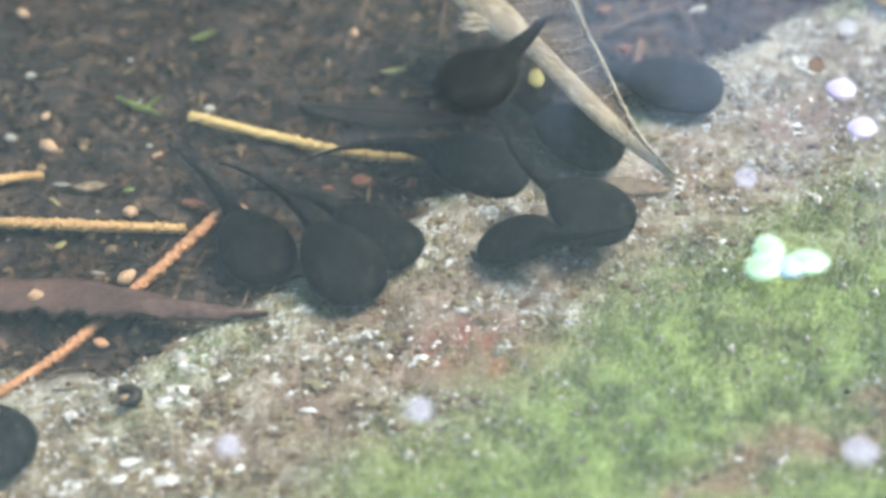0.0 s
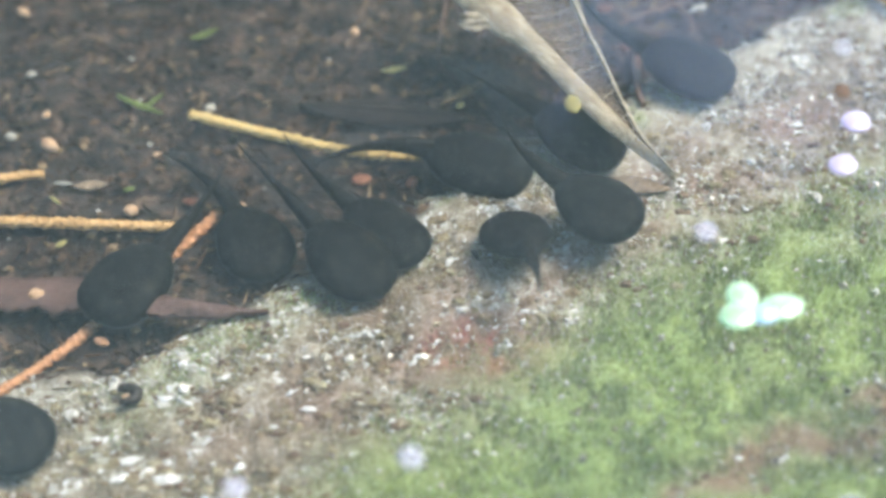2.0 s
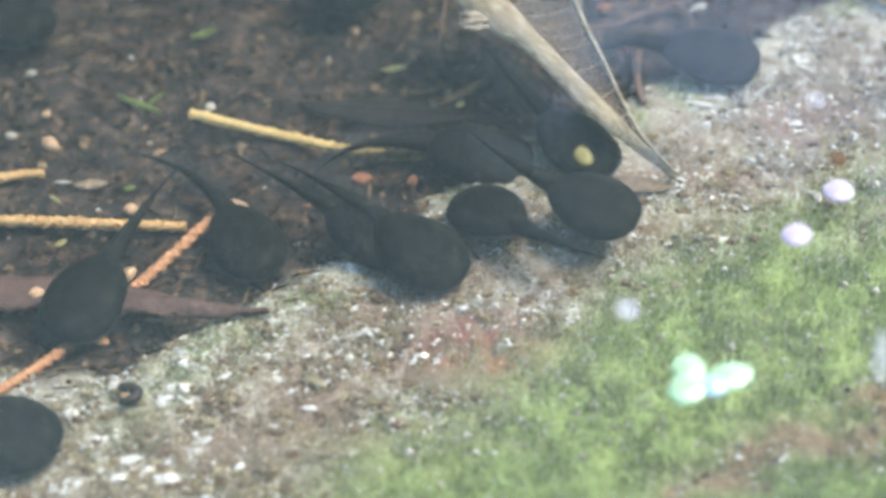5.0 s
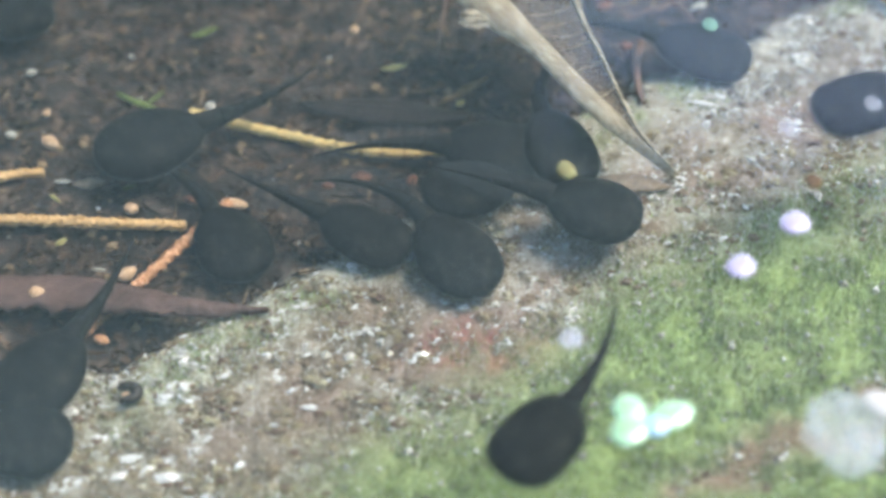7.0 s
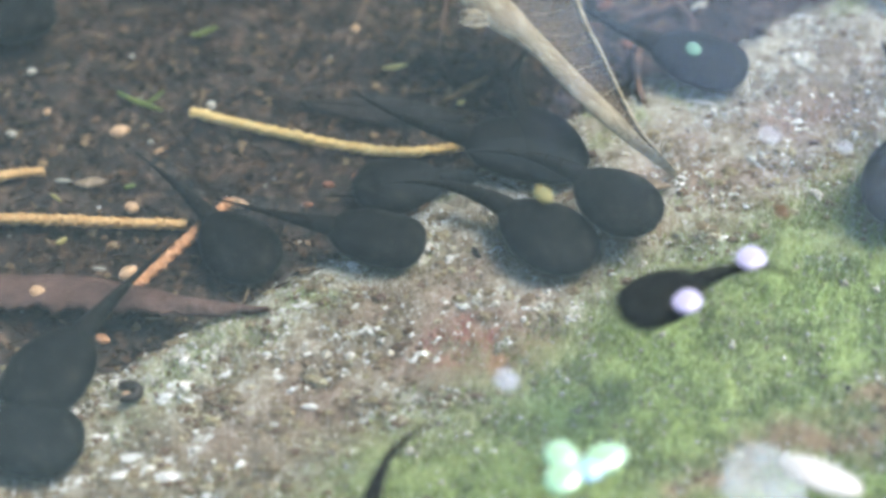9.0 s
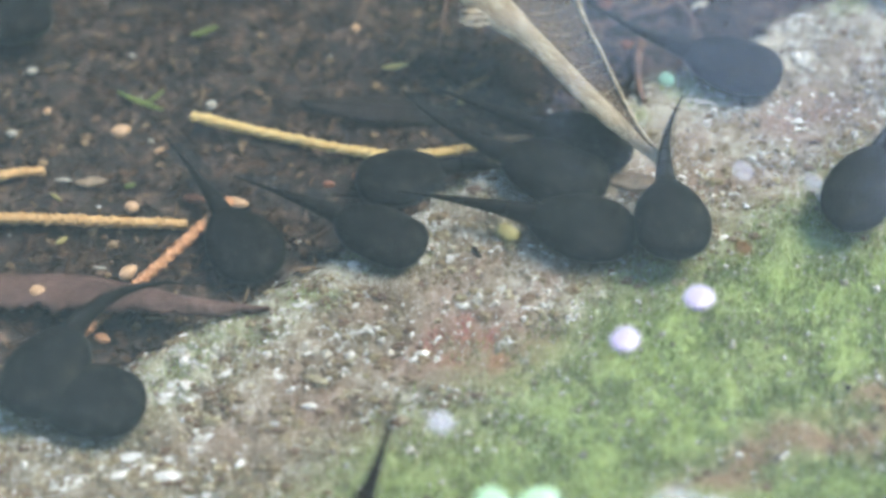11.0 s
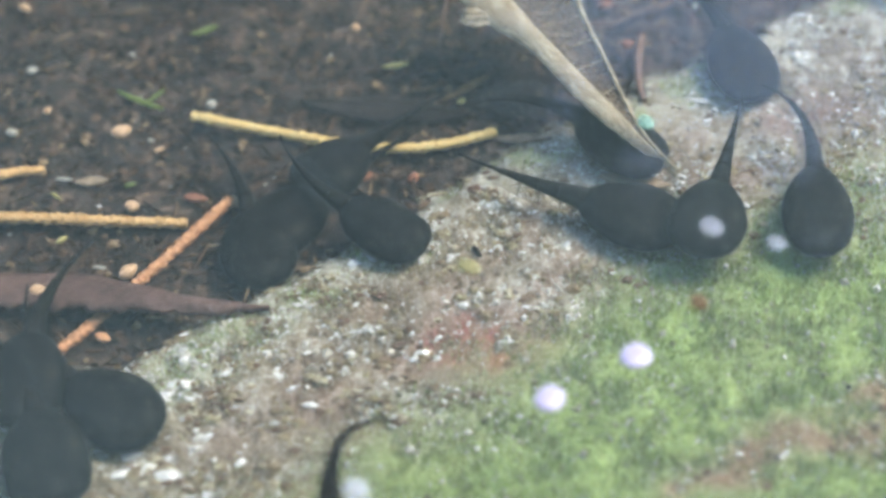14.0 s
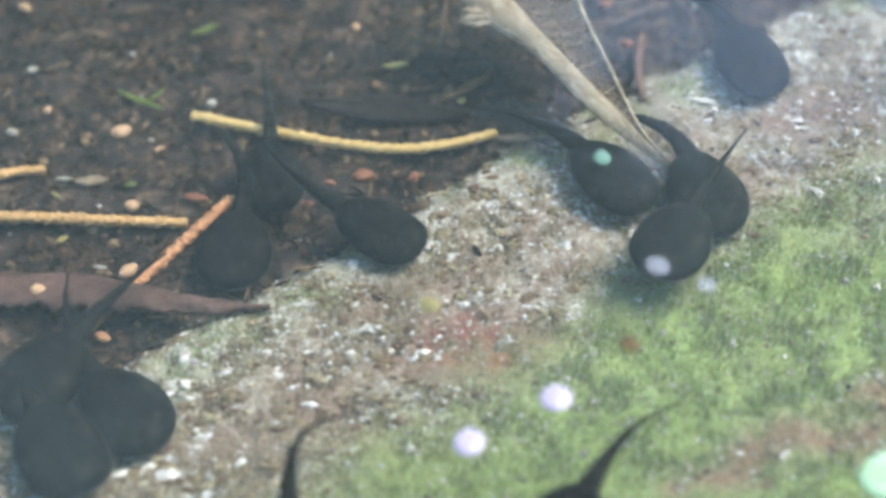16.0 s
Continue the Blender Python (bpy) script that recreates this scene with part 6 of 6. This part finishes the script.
    walk(tadpoles["s"], [(0, pose(0.0109, 0.0913, -0.0013, 0, 0, -120)), (4.4, pose(0.0070, 0.0851, -0.0011, 0, 0, -120)), (5.2, pose(-0.0226, 0.0424, 0.0001, 0, 0, -132)), (5.8, pose(-0.0376, 0.0225, 0.0006, 0, 0, -148)), (6.3, pose(-0.0410, 0.0183, 0.0008, 0, 0, -155)), (7, pose(-0.0425, 0.0194, 0.0006, 0, 0, -155)), (7.5, pose(-0.0436, 0.0190, 0.0006, 0, 0, -163)), (8, pose(-0.0477, 0.0190, 0.0006, 0, 0, -165)), (8.1, pose(-0.0516, 0.0170, 0.0007, 0, 0, -165)), (8.2, pose(-0.0556, 0.0161, 0.0007, 0, 0, -165)), (8.3, pose(-0.0595, 0.0144, 0.0008, 0, 0, -165)), (8.4, pose(-0.0663, 0.0127, 0.0008, 0, 0, -165)), (8.5, pose(-0.0788, 0.0095, 0.0008, 0, 0, -165)), (8.6, pose(-0.0860, 0.0085, 0.0007, 0, 0, -165)), (9, pose(-0.1016, 0.0054, 0.0006, 0, 0, -164)), (16, pose(-0.1032, 0.0050, 0.0006, 0, 0, -164))])
    wag(tadpoles["s"], [(0, 2), (4.4, 12), (5.2, -0), (5.8, 19), (6.3, 4), (7, 20), (7.5, 15), (8, 22), (8.1, 20), (8.2, 19), (8.3, 17), (8.4, 21), (8.5, 30), (8.6, 17), (9, 13), (16, 13)])
    walk(floats["duckweed"], [(0, pose(0.0421, -0.0303, 0.034, 0, 0, 0)), (0.5, pose(0.0407, -0.0326, 0.034, 0, 0, 1)), (1, pose(0.0398, -0.0344, 0.034, 0, 0, 2)), (1.5, pose(0.0390, -0.0360, 0.034, 0, 0, 3)), (2, pose(0.0383, -0.0378, 0.034, 0, 0, 5)), (2.5, pose(0.0377, -0.0396, 0.034, 0, 0, 6)), (3, pose(0.0367, -0.0413, 0.034, 0, 0, 7)), (3.5, pose(0.0357, -0.0431, 0.034, 0, 0, 8)), (4, pose(0.0344, -0.0450, 0.034, 0, 0, 9)), (6.5, pose(0.0260, -0.0534, 0.034, 0, 0, 15)), (7, pose(0.0241, -0.0547, 0.034, 0, 0, 16)), (7.5, pose(0.0222, -0.0563, 0.034, 0, 0, 17)), (8, pose(0.0202, -0.0580, 0.034, 0, 0, 18)), (8.5, pose(0.0181, -0.0596, 0.034, 0, 0, 20)), (9, pose(0.0160, -0.0612, 0.034, 0, 0, 21)), (11.5, pose(0.0060, -0.0693, 0.034, 0, 0, 26)), (16, pose(-0.0139, -0.0845, 0.034, 0, 0, 37))])
    walk(floats["petal_a"], [(0, pose(0.0520, -0.0012, 0.034, 0, 0, 0)), (0.5, pose(0.0517, -0.0026, 0.034, 0, 0, 1)), (1, pose(0.0519, -0.0035, 0.034, 0, 0, 2)), (1.5, pose(0.0527, -0.0053, 0.034, 0, 0, 3)), (2, pose(0.0532, -0.0072, 0.034, 0, 0, 4)), (2.5, pose(0.0541, -0.0090, 0.034, 0, 0, 5)), (3, pose(0.0539, -0.0106, 0.034, 0, 0, 6)), (3.5, pose(0.0533, -0.0127, 0.034, 0, 0, 7)), (4, pose(0.0521, -0.0153, 0.034, 0, 0, 8)), (6.5, pose(0.0456, -0.0232, 0.034, 0, 0, 13)), (7, pose(0.0438, -0.0246, 0.034, 0, 0, 14)), (7.5, pose(0.0423, -0.0258, 0.034, 0, 0, 15)), (8, pose(0.0406, -0.0274, 0.034, 0, 0, 16)), (8.5, pose(0.0393, -0.0288, 0.034, 0, 0, 17)), (9, pose(0.0378, -0.0304, 0.034, 0, 0, 18)), (11.5, pose(0.0295, -0.0381, 0.034, 0, 0, 23)), (12, pose(0.0282, -0.0395, 0.034, 0, 0, 24)), (12.5, pose(0.0269, -0.0411, 0.034, 0, 0, 25)), (13, pose(0.0257, -0.0423, 0.034, 0, 0, 26)), (13.5, pose(0.0244, -0.0438, 0.034, 0, 0, 27)), (14, pose(0.0229, -0.0457, 0.034, 0, 0, 28)), (14.5, pose(0.0207, -0.0474, 0.034, 0, 0, 29)), (15, pose(0.0181, -0.0491, 0.034, 0, 0, 30)), (15.5, pose(0.0157, -0.0506, 0.034, 0, 0, 31)), (16, pose(0.0132, -0.0520, 0.034, 0, 0, 32))])
    walk(floats["petal_b"], [(0, pose(0.0539, -0.0080, 0.034, 0, 0, 0)), (0.5, pose(0.0525, -0.0096, 0.034, 0, 0, 1)), (1, pose(0.0514, -0.0111, 0.034, 0, 0, 2)), (1.5, pose(0.0511, -0.0130, 0.034, 0, 0, 3)), (2, pose(0.0507, -0.0146, 0.034, 0, 0, 4)), (2.5, pose(0.0506, -0.0166, 0.034, 0, 0, 5)), (3, pose(0.0498, -0.0183, 0.034, 0, 0, 6)), (3.5, pose(0.0484, -0.0204, 0.034, 0, 0, 7)), (4, pose(0.0469, -0.0228, 0.034, 0, 0, 8)), (6.5, pose(0.0384, -0.0302, 0.034, 0, 0, 13)), (7, pose(0.0365, -0.0316, 0.034, 0, 0, 14)), (7.5, pose(0.0346, -0.0328, 0.034, 0, 0, 15)), (8, pose(0.0326, -0.0344, 0.034, 0, 0, 16)), (8.5, pose(0.0311, -0.0357, 0.034, 0, 0, 17)), (9, pose(0.0295, -0.0372, 0.034, 0, 0, 18)), (11.5, pose(0.0200, -0.0446, 0.034, 0, 0, 23)), (12, pose(0.0186, -0.0461, 0.034, 0, 0, 24)), (12.5, pose(0.0172, -0.0475, 0.034, 0, 0, 25)), (13, pose(0.0161, -0.0486, 0.034, 0, 0, 26)), (13.5, pose(0.0145, -0.0502, 0.034, 0, 0, 27)), (14, pose(0.0124, -0.0520, 0.034, 0, 0, 28)), (14.5, pose(0.0104, -0.0537, 0.034, 0, 0, 29)), (15, pose(0.0078, -0.0555, 0.034, 0, 0, 30)), (15.5, pose(0.0053, -0.0570, 0.034, 0, 0, 31)), (16, pose(0.0029, -0.0584, 0.034, 0, 0, 32))])
    walk(floats["petal_c"], [(0, pose(0.0383, -0.0167, 0.034, 0, 0, 0)), (0.5, pose(0.0365, -0.0190, 0.034, 0, 0, 1)), (1, pose(0.0351, -0.0210, 0.034, 0, 0, 2)), (1.5, pose(0.0342, -0.0238, 0.034, 0, 0, 3)), (2, pose(0.0326, -0.0257, 0.034, 0, 0, 4)), (2.5, pose(0.0318, -0.0277, 0.034, 0, 0, 5)), (3, pose(0.0304, -0.0298, 0.034, 0, 0, 6)), (3.5, pose(0.0284, -0.0324, 0.034, 0, 0, 7)), (4, pose(0.0262, -0.0348, 0.034, 0, 0, 8)), (6.5, pose(0.0171, -0.0417, 0.034, 0, 0, 13)), (7, pose(0.0153, -0.0428, 0.034, 0, 0, 14)), (7.5, pose(0.0130, -0.0444, 0.034, 0, 0, 15)), (8, pose(0.0112, -0.0461, 0.034, 0, 0, 16)), (8.5, pose(0.0093, -0.0473, 0.034, 0, 0, 17)), (9, pose(0.0075, -0.0491, 0.034, 0, 0, 18)), (11.5, pose(-0.0023, -0.0570, 0.034, 0, 0, 23)), (12, pose(-0.0041, -0.0588, 0.034, 0, 0, 24)), (12.5, pose(-0.0057, -0.0602, 0.034, 0, 0, 25)), (13, pose(-0.0071, -0.0616, 0.034, 0, 0, 26)), (13.5, pose(-0.0084, -0.0634, 0.034, 0, 0, 27)), (14, pose(-0.0100, -0.0650, 0.034, 0, 0, 28)), (14.5, pose(-0.0122, -0.0669, 0.034, 0, 0, 29)), (16, pose(-0.0181, -0.0721, 0.034, 0, 0, 32))])
    walk(floats["petal_d"], [(0, pose(-0.0028, -0.0529, 0.034, 0, 0, 0)), (0.5, pose(-0.0032, -0.0548, 0.034, 0, 0, 1)), (1, pose(-0.0038, -0.0564, 0.034, 0, 0, 2)), (1.5, pose(-0.0036, -0.0583, 0.034, 0, 0, 3)), (2, pose(-0.0037, -0.0599, 0.034, 0, 0, 4)), (2.5, pose(-0.0038, -0.0613, 0.034, 0, 0, 5)), (3, pose(-0.0043, -0.0629, 0.034, 0, 0, 6)), (3.5, pose(-0.0055, -0.0645, 0.034, 0, 0, 7)), (4, pose(-0.0064, -0.0661, 0.034, 0, 0, 8)), (6.5, pose(-0.0142, -0.0732, 0.034, 0, 0, 13)), (16, pose(-0.0410, -0.0963, 0.034, 0, 0, 32))])
    walk(floats["petal_e"], [(0, pose(-0.0247, -0.0581, 0.034, 0, 0, 0)), (0.5, pose(-0.0247, -0.0596, 0.034, 0, 0, 1)), (1, pose(-0.0244, -0.0611, 0.034, 0, 0, 2)), (1.5, pose(-0.0242, -0.0628, 0.034, 0, 0, 3)), (2, pose(-0.0238, -0.0642, 0.034, 0, 0, 4)), (2.5, pose(-0.0237, -0.0660, 0.034, 0, 0, 5)), (4, pose(-0.0257, -0.0708, 0.034, 0, 0, 8)), (16, pose(-0.0522, -0.1029, 0.034, 0, 0, 32))])
    walk(floats["petal_f"], [(0, pose(0.0482, -0.0589, 0.034, 0, 0, 0)), (0.5, pose(0.0475, -0.0614, 0.034, 0, 0, 1)), (1, pose(0.0471, -0.0635, 0.034, 0, 0, 2)), (1.5, pose(0.0469, -0.0655, 0.034, 0, 0, 3)), (4, pose(0.0420, -0.0738, 0.034, 0, 0, 8)), (16, pose(0.0066, -0.1093, 0.034, 0, 0, 32))])
    walk(floats["petal_g"], [(0, pose(0.0547, 0.0322, 0.034, 0, 0, 0)), (4, pose(0.0451, 0.0217, 0.034, 0, 0, 8)), (6.5, pose(0.0361, 0.0108, 0.034, 0, 0, 13)), (7, pose(0.0355, 0.0100, 0.034, 0, 0, 14)), (7.5, pose(0.0350, 0.0092, 0.034, 0, 0, 15)), (8, pose(0.0341, 0.0080, 0.034, 0, 0, 16)), (8.5, pose(0.0334, 0.0067, 0.034, 0, 0, 17)), (9, pose(0.0329, 0.0054, 0.034, 0, 0, 18)), (11.5, pose(0.0281, -0.0013, 0.034, 0, 0, 23)), (12, pose(0.0275, -0.0024, 0.034, 0, 0, 24)), (12.5, pose(0.0270, -0.0040, 0.034, 0, 0, 25)), (13, pose(0.0266, -0.0049, 0.034, 0, 0, 26)), (13.5, pose(0.0263, -0.0065, 0.034, 0, 0, 27)), (14, pose(0.0259, -0.0080, 0.034, 0, 0, 28)), (14.5, pose(0.0247, -0.0100, 0.034, 0, 0, 29)), (15, pose(0.0232, -0.0117, 0.034, 0, 0, 30)), (15.5, pose(0.0215, -0.0130, 0.034, 0, 0, 31)), (16, pose(0.0200, -0.0142, 0.034, 0, 0, 32))])
    walk(floats["petal_h"], [(0, pose(0.0698, 0.0220, 0.034, 0, 0, 0)), (4, pose(0.0642, 0.0087, 0.034, 0, 0, 8)), (7, pose(0.0556, -0.0044, 0.034, 0, 0, 14)), (9, pose(0.0511, -0.0121, 0.034, 0, 0, 18)), (11.5, pose(0.0456, -0.0195, 0.034, 0, 0, 23)), (12, pose(0.0449, -0.0211, 0.034, 0, 0, 24)), (12.5, pose(0.0441, -0.0228, 0.034, 0, 0, 25)), (13, pose(0.0435, -0.0244, 0.034, 0, 0, 26)), (13.5, pose(0.0425, -0.0263, 0.034, 0, 0, 27)), (14, pose(0.0410, -0.0283, 0.034, 0, 0, 28)), (16, pose(0.0319, -0.0350, 0.034, 0, 0, 32))])
    walk(floats["petal_i"], [(0, pose(0.0539, 0.0100, 0.034, 0, 0, 0)), (4, pose(0.0503, 0.0004, 0.034, 0, 0, 8)), (6.5, pose(0.0451, -0.0081, 0.034, 0, 0, 13)), (9, pose(0.0417, -0.0100, 0.034, 0, 0, 18)), (11.5, pose(0.0366, -0.0180, 0.034, 0, 0, 23)), (12, pose(0.0356, -0.0195, 0.034, 0, 0, 24)), (12.5, pose(0.0351, -0.0209, 0.034, 0, 0, 25)), (13, pose(0.0346, -0.0224, 0.034, 0, 0, 26)), (13.5, pose(0.0340, -0.0239, 0.034, 0, 0, 27)), (14, pose(0.0332, -0.0256, 0.034, 0, 0, 28)), (14.5, pose(0.0318, -0.0274, 0.034, 0, 0, 29)), (15, pose(0.0300, -0.0293, 0.034, 0, 0, 30)), (15.5, pose(0.0280, -0.0309, 0.034, 0, 0, 31)), (16, pose(0.0261, -0.0320, 0.034, 0, 0, 32))])
    walk(floats["speck"], [(0, pose(0.0491, 0.0032, 0.034, 0, 0, 0)), (0.5, pose(0.0494, 0.0022, 0.034, 0, 0, 1)), (1, pose(0.0500, 0.0014, 0.034, 0, 0, 2)), (1.5, pose(0.0511, -0.0002, 0.034, 0, 0, 3)), (2, pose(0.0519, -0.0018, 0.034, 0, 0, 4)), (2.5, pose(0.0529, -0.0038, 0.034, 0, 0, 5)), (3, pose(0.0533, -0.0048, 0.034, 0, 0, 6)), (3.5, pose(0.0529, -0.0071, 0.034, 0, 0, 7)), (4, pose(0.0523, -0.0094, 0.034, 0, 0, 8)), (6.5, pose(0.0471, -0.0176, 0.034, 0, 0, 13)), (7.5, pose(0.0460, -0.0186, 0.034, 0, 0, 15)), (8, pose(0.0446, -0.0205, 0.034, 0, 0, 16)), (8.5, pose(0.0434, -0.0217, 0.034, 0, 0, 17)), (11.5, pose(0.0358, -0.0303, 0.034, 0, 0, 23)), (12, pose(0.0349, -0.0317, 0.034, 0, 0, 24)), (12.5, pose(0.0341, -0.0332, 0.034, 0, 0, 25)), (13, pose(0.0335, -0.0341, 0.034, 0, 0, 26)), (13.5, pose(0.0320, -0.0364, 0.034, 0, 0, 27)), (14, pose(0.0308, -0.0375, 0.034, 0, 0, 28)), (14.5, pose(0.0289, -0.0390, 0.034, 0, 0, 29)), (15, pose(0.0270, -0.0416, 0.034, 0, 0, 30)), (16, pose(0.0222, -0.0441, 0.034, 0, 0, 32))])
    walk(floats["seed"], [(0, pose(0.0123, 0.0007, 0.034, 0, 0, 0)), (0.5, pose(0.0133, 0.0001, 0.034, 0, 0, 2)), (1, pose(0.0140, -0.0009, 0.034, 0, 0, 4)), (1.5, pose(0.0151, -0.0025, 0.034, 0, 0, 6)), (2, pose(0.0168, -0.0041, 0.034, 0, 0, 8)), (2.5, pose(0.0178, -0.0056, 0.034, 0, 0, 10)), (3, pose(0.0186, -0.0071, 0.034, 0, 0, 12)), (3.5, pose(0.0188, -0.0090, 0.034, 0, 0, 14)), (4, pose(0.0185, -0.0109, 0.034, 0, 0, 16)), (6.5, pose(0.0164, -0.0152, 0.034, 0, 0, 26)), (7, pose(0.0156, -0.0159, 0.034, 0, 0, 28)), (7.5, pose(0.0149, -0.0169, 0.034, 0, 0, 30)), (8, pose(0.0139, -0.0179, 0.034, 0, 0, 32)), (8.5, pose(0.0132, -0.0189, 0.034, 0, 0, 34)), (9, pose(0.0125, -0.0201, 0.034, 0, 0, 36)), (11.5, pose(0.0069, -0.0276, 0.034, 0, 0, 46)), (13, pose(0.0048, -0.0299, 0.034, 0, 0, 52)), (16, pose(-0.0018, -0.0381, 0.034, 0, 0, 64))])
    walk(floats["foam"], [(0, pose(0.0711, -0.0265, 0.034, 0, 0, 0)), (4, pose(0.0599, -0.0426, 0.034, 0, 0, 6)), (6.5, pose(0.0492, -0.0537, 0.034, 0, 0, 10)), (7, pose(0.0469, -0.0566, 0.034, 0, 0, 10)), (7.5, pose(0.0444, -0.0586, 0.034, 0, 0, 11)), (8, pose(0.0416, -0.0606, 0.034, 0, 0, 12)), (8.5, pose(0.0399, -0.0622, 0.034, 0, 0, 13)), (9, pose(0.0367, -0.0643, 0.034, 0, 0, 14)), (11.5, pose(0.0250, -0.0719, 0.034, 0, 0, 17)), (16, pose(0.0009, -0.0895, 0.034, 0, 0, 24))])
    walk(floats["petal_k"], [(0, pose(0.0789, -0.0218, 0.034, 0, 0, -0)), (4, pose(0.0671, -0.0392, 0.034, 0, 0, -4)), (6.5, pose(0.0569, -0.0504, 0.034, 0, 0, -6)), (7, pose(0.0539, -0.0535, 0.034, 0, 0, -7)), (7.5, pose(0.0507, -0.0555, 0.034, 0, 0, -8)), (8, pose(0.0488, -0.0575, 0.034, 0, 0, -8)), (8.5, pose(0.0460, -0.0601, 0.034, 0, 0, -8)), (9, pose(0.0432, -0.0628, 0.034, 0, 0, -9)), (11.5, pose(0.0315, -0.0704, 0.034, 0, 0, -12)), (16, pose(0.0070, -0.0881, 0.034, 0, 0, -16))])
    walk(floats["leaflet"], [(0, pose(0.0934, -0.0004, 0.034, 0, 0, 0)), (4, pose(0.0844, -0.0135, 0.034, 0, 0, 8)), (9, pose(0.0733, -0.0342, 0.034, 0, 0, 18)), (11.5, pose(0.0655, -0.0456, 0.034, 0, 0, 23)), (14.5, pose(0.0595, -0.0552, 0.034, 0, 0, 29)), (15.5, pose(0.0544, -0.0598, 0.034, 0, 0, 31)), (16, pose(0.0512, -0.0629, 0.034, 0, 0, 32))])
    walk(floats["dust"], [(0, pose(0.0001, -0.0283, 0.034, 0, 0, 0)), (0.5, pose(-0.0001, -0.0297, 0.034, 0, 0, 0)), (1, pose(0.0002, -0.0304, 0.034, 0, 0, 0)), (1.5, pose(0.0011, -0.0321, 0.034, 0, 0, 0)), (2, pose(0.0018, -0.0337, 0.034, 0, 0, 0)), (2.5, pose(0.0027, -0.0354, 0.034, 0, 0, 0)), (3, pose(0.0027, -0.0368, 0.034, 0, 0, 0)), (3.5, pose(0.0024, -0.0387, 0.034, 0, 0, 0)), (4, pose(0.0015, -0.0410, 0.034, 0, 0, 0)), (6.5, pose(-0.0039, -0.0481, 0.034, 0, 0, 0)), (7, pose(-0.0055, -0.0494, 0.034, 0, 0, 0)), (7.5, pose(-0.0068, -0.0505, 0.034, 0, 0, 0)), (8, pose(-0.0082, -0.0520, 0.034, 0, 0, 0)), (8.5, pose(-0.0093, -0.0532, 0.034, 0, 0, 0)), (9, pose(-0.0106, -0.0547, 0.034, 0, 0, 0)), (11.5, pose(-0.0178, -0.0616, 0.034, 0, 0, 0)), (12, pose(-0.0188, -0.0628, 0.034, 0, 0, 0)), (12.5, pose(-0.0199, -0.0643, 0.034, 0, 0, 0)), (13, pose(-0.0209, -0.0654, 0.034, 0, 0, 0)), (13.5, pose(-0.0220, -0.0668, 0.034, 0, 0, 0)), (14, pose(-0.0233, -0.0685, 0.034, 0, 0, 0)), (14.5, pose(-0.0252, -0.0700, 0.034, 0, 0, 0)), (15, pose(-0.0275, -0.0716, 0.034, 0, 0, 0)), (15.5, pose(-0.0297, -0.0729, 0.034, 0, 0, 0)), (16, pose(-0.0319, -0.0742, 0.034, 0, 0, 0))])
    at, first_at = twig_yellow.location, (-0.0377, 0.0301, -0.0045)
    walk(twig_yellow, [(0, pose(*first_at, 0, 0, -0.4)), (4, pose(*first_at, 0, 0, -0.2)), (9, pose(*first_at, 0, 0, 0.3)), (11.5, pose(*at, 0, 0, 0.7)), (13, pose(*at, 0, 0, 1)), (13.5, pose(*at, 0, 0, 2)), (14, pose(*at, 0, 0, 3.2)), (16, pose(*at, 0, 0, 2.8))])
    walk(seed_rolled, [(0, pose(*(-0.0585, 0.0244, -0.0051), 0, 0, -35)), (8.0, pose(*(-0.0583, 0.0246, -0.0051), 0, 0, -35)), (8.5, pose(*(-0.0578, 0.0253, -0.0051), 0, 0, 10)), (9, pose(*(-0.0483, 0.0267, -0.0051), 0, 0, 20)), (16, pose(*(-0.0481, 0.0263, -0.0051), 0, 0, 25))])


motions()
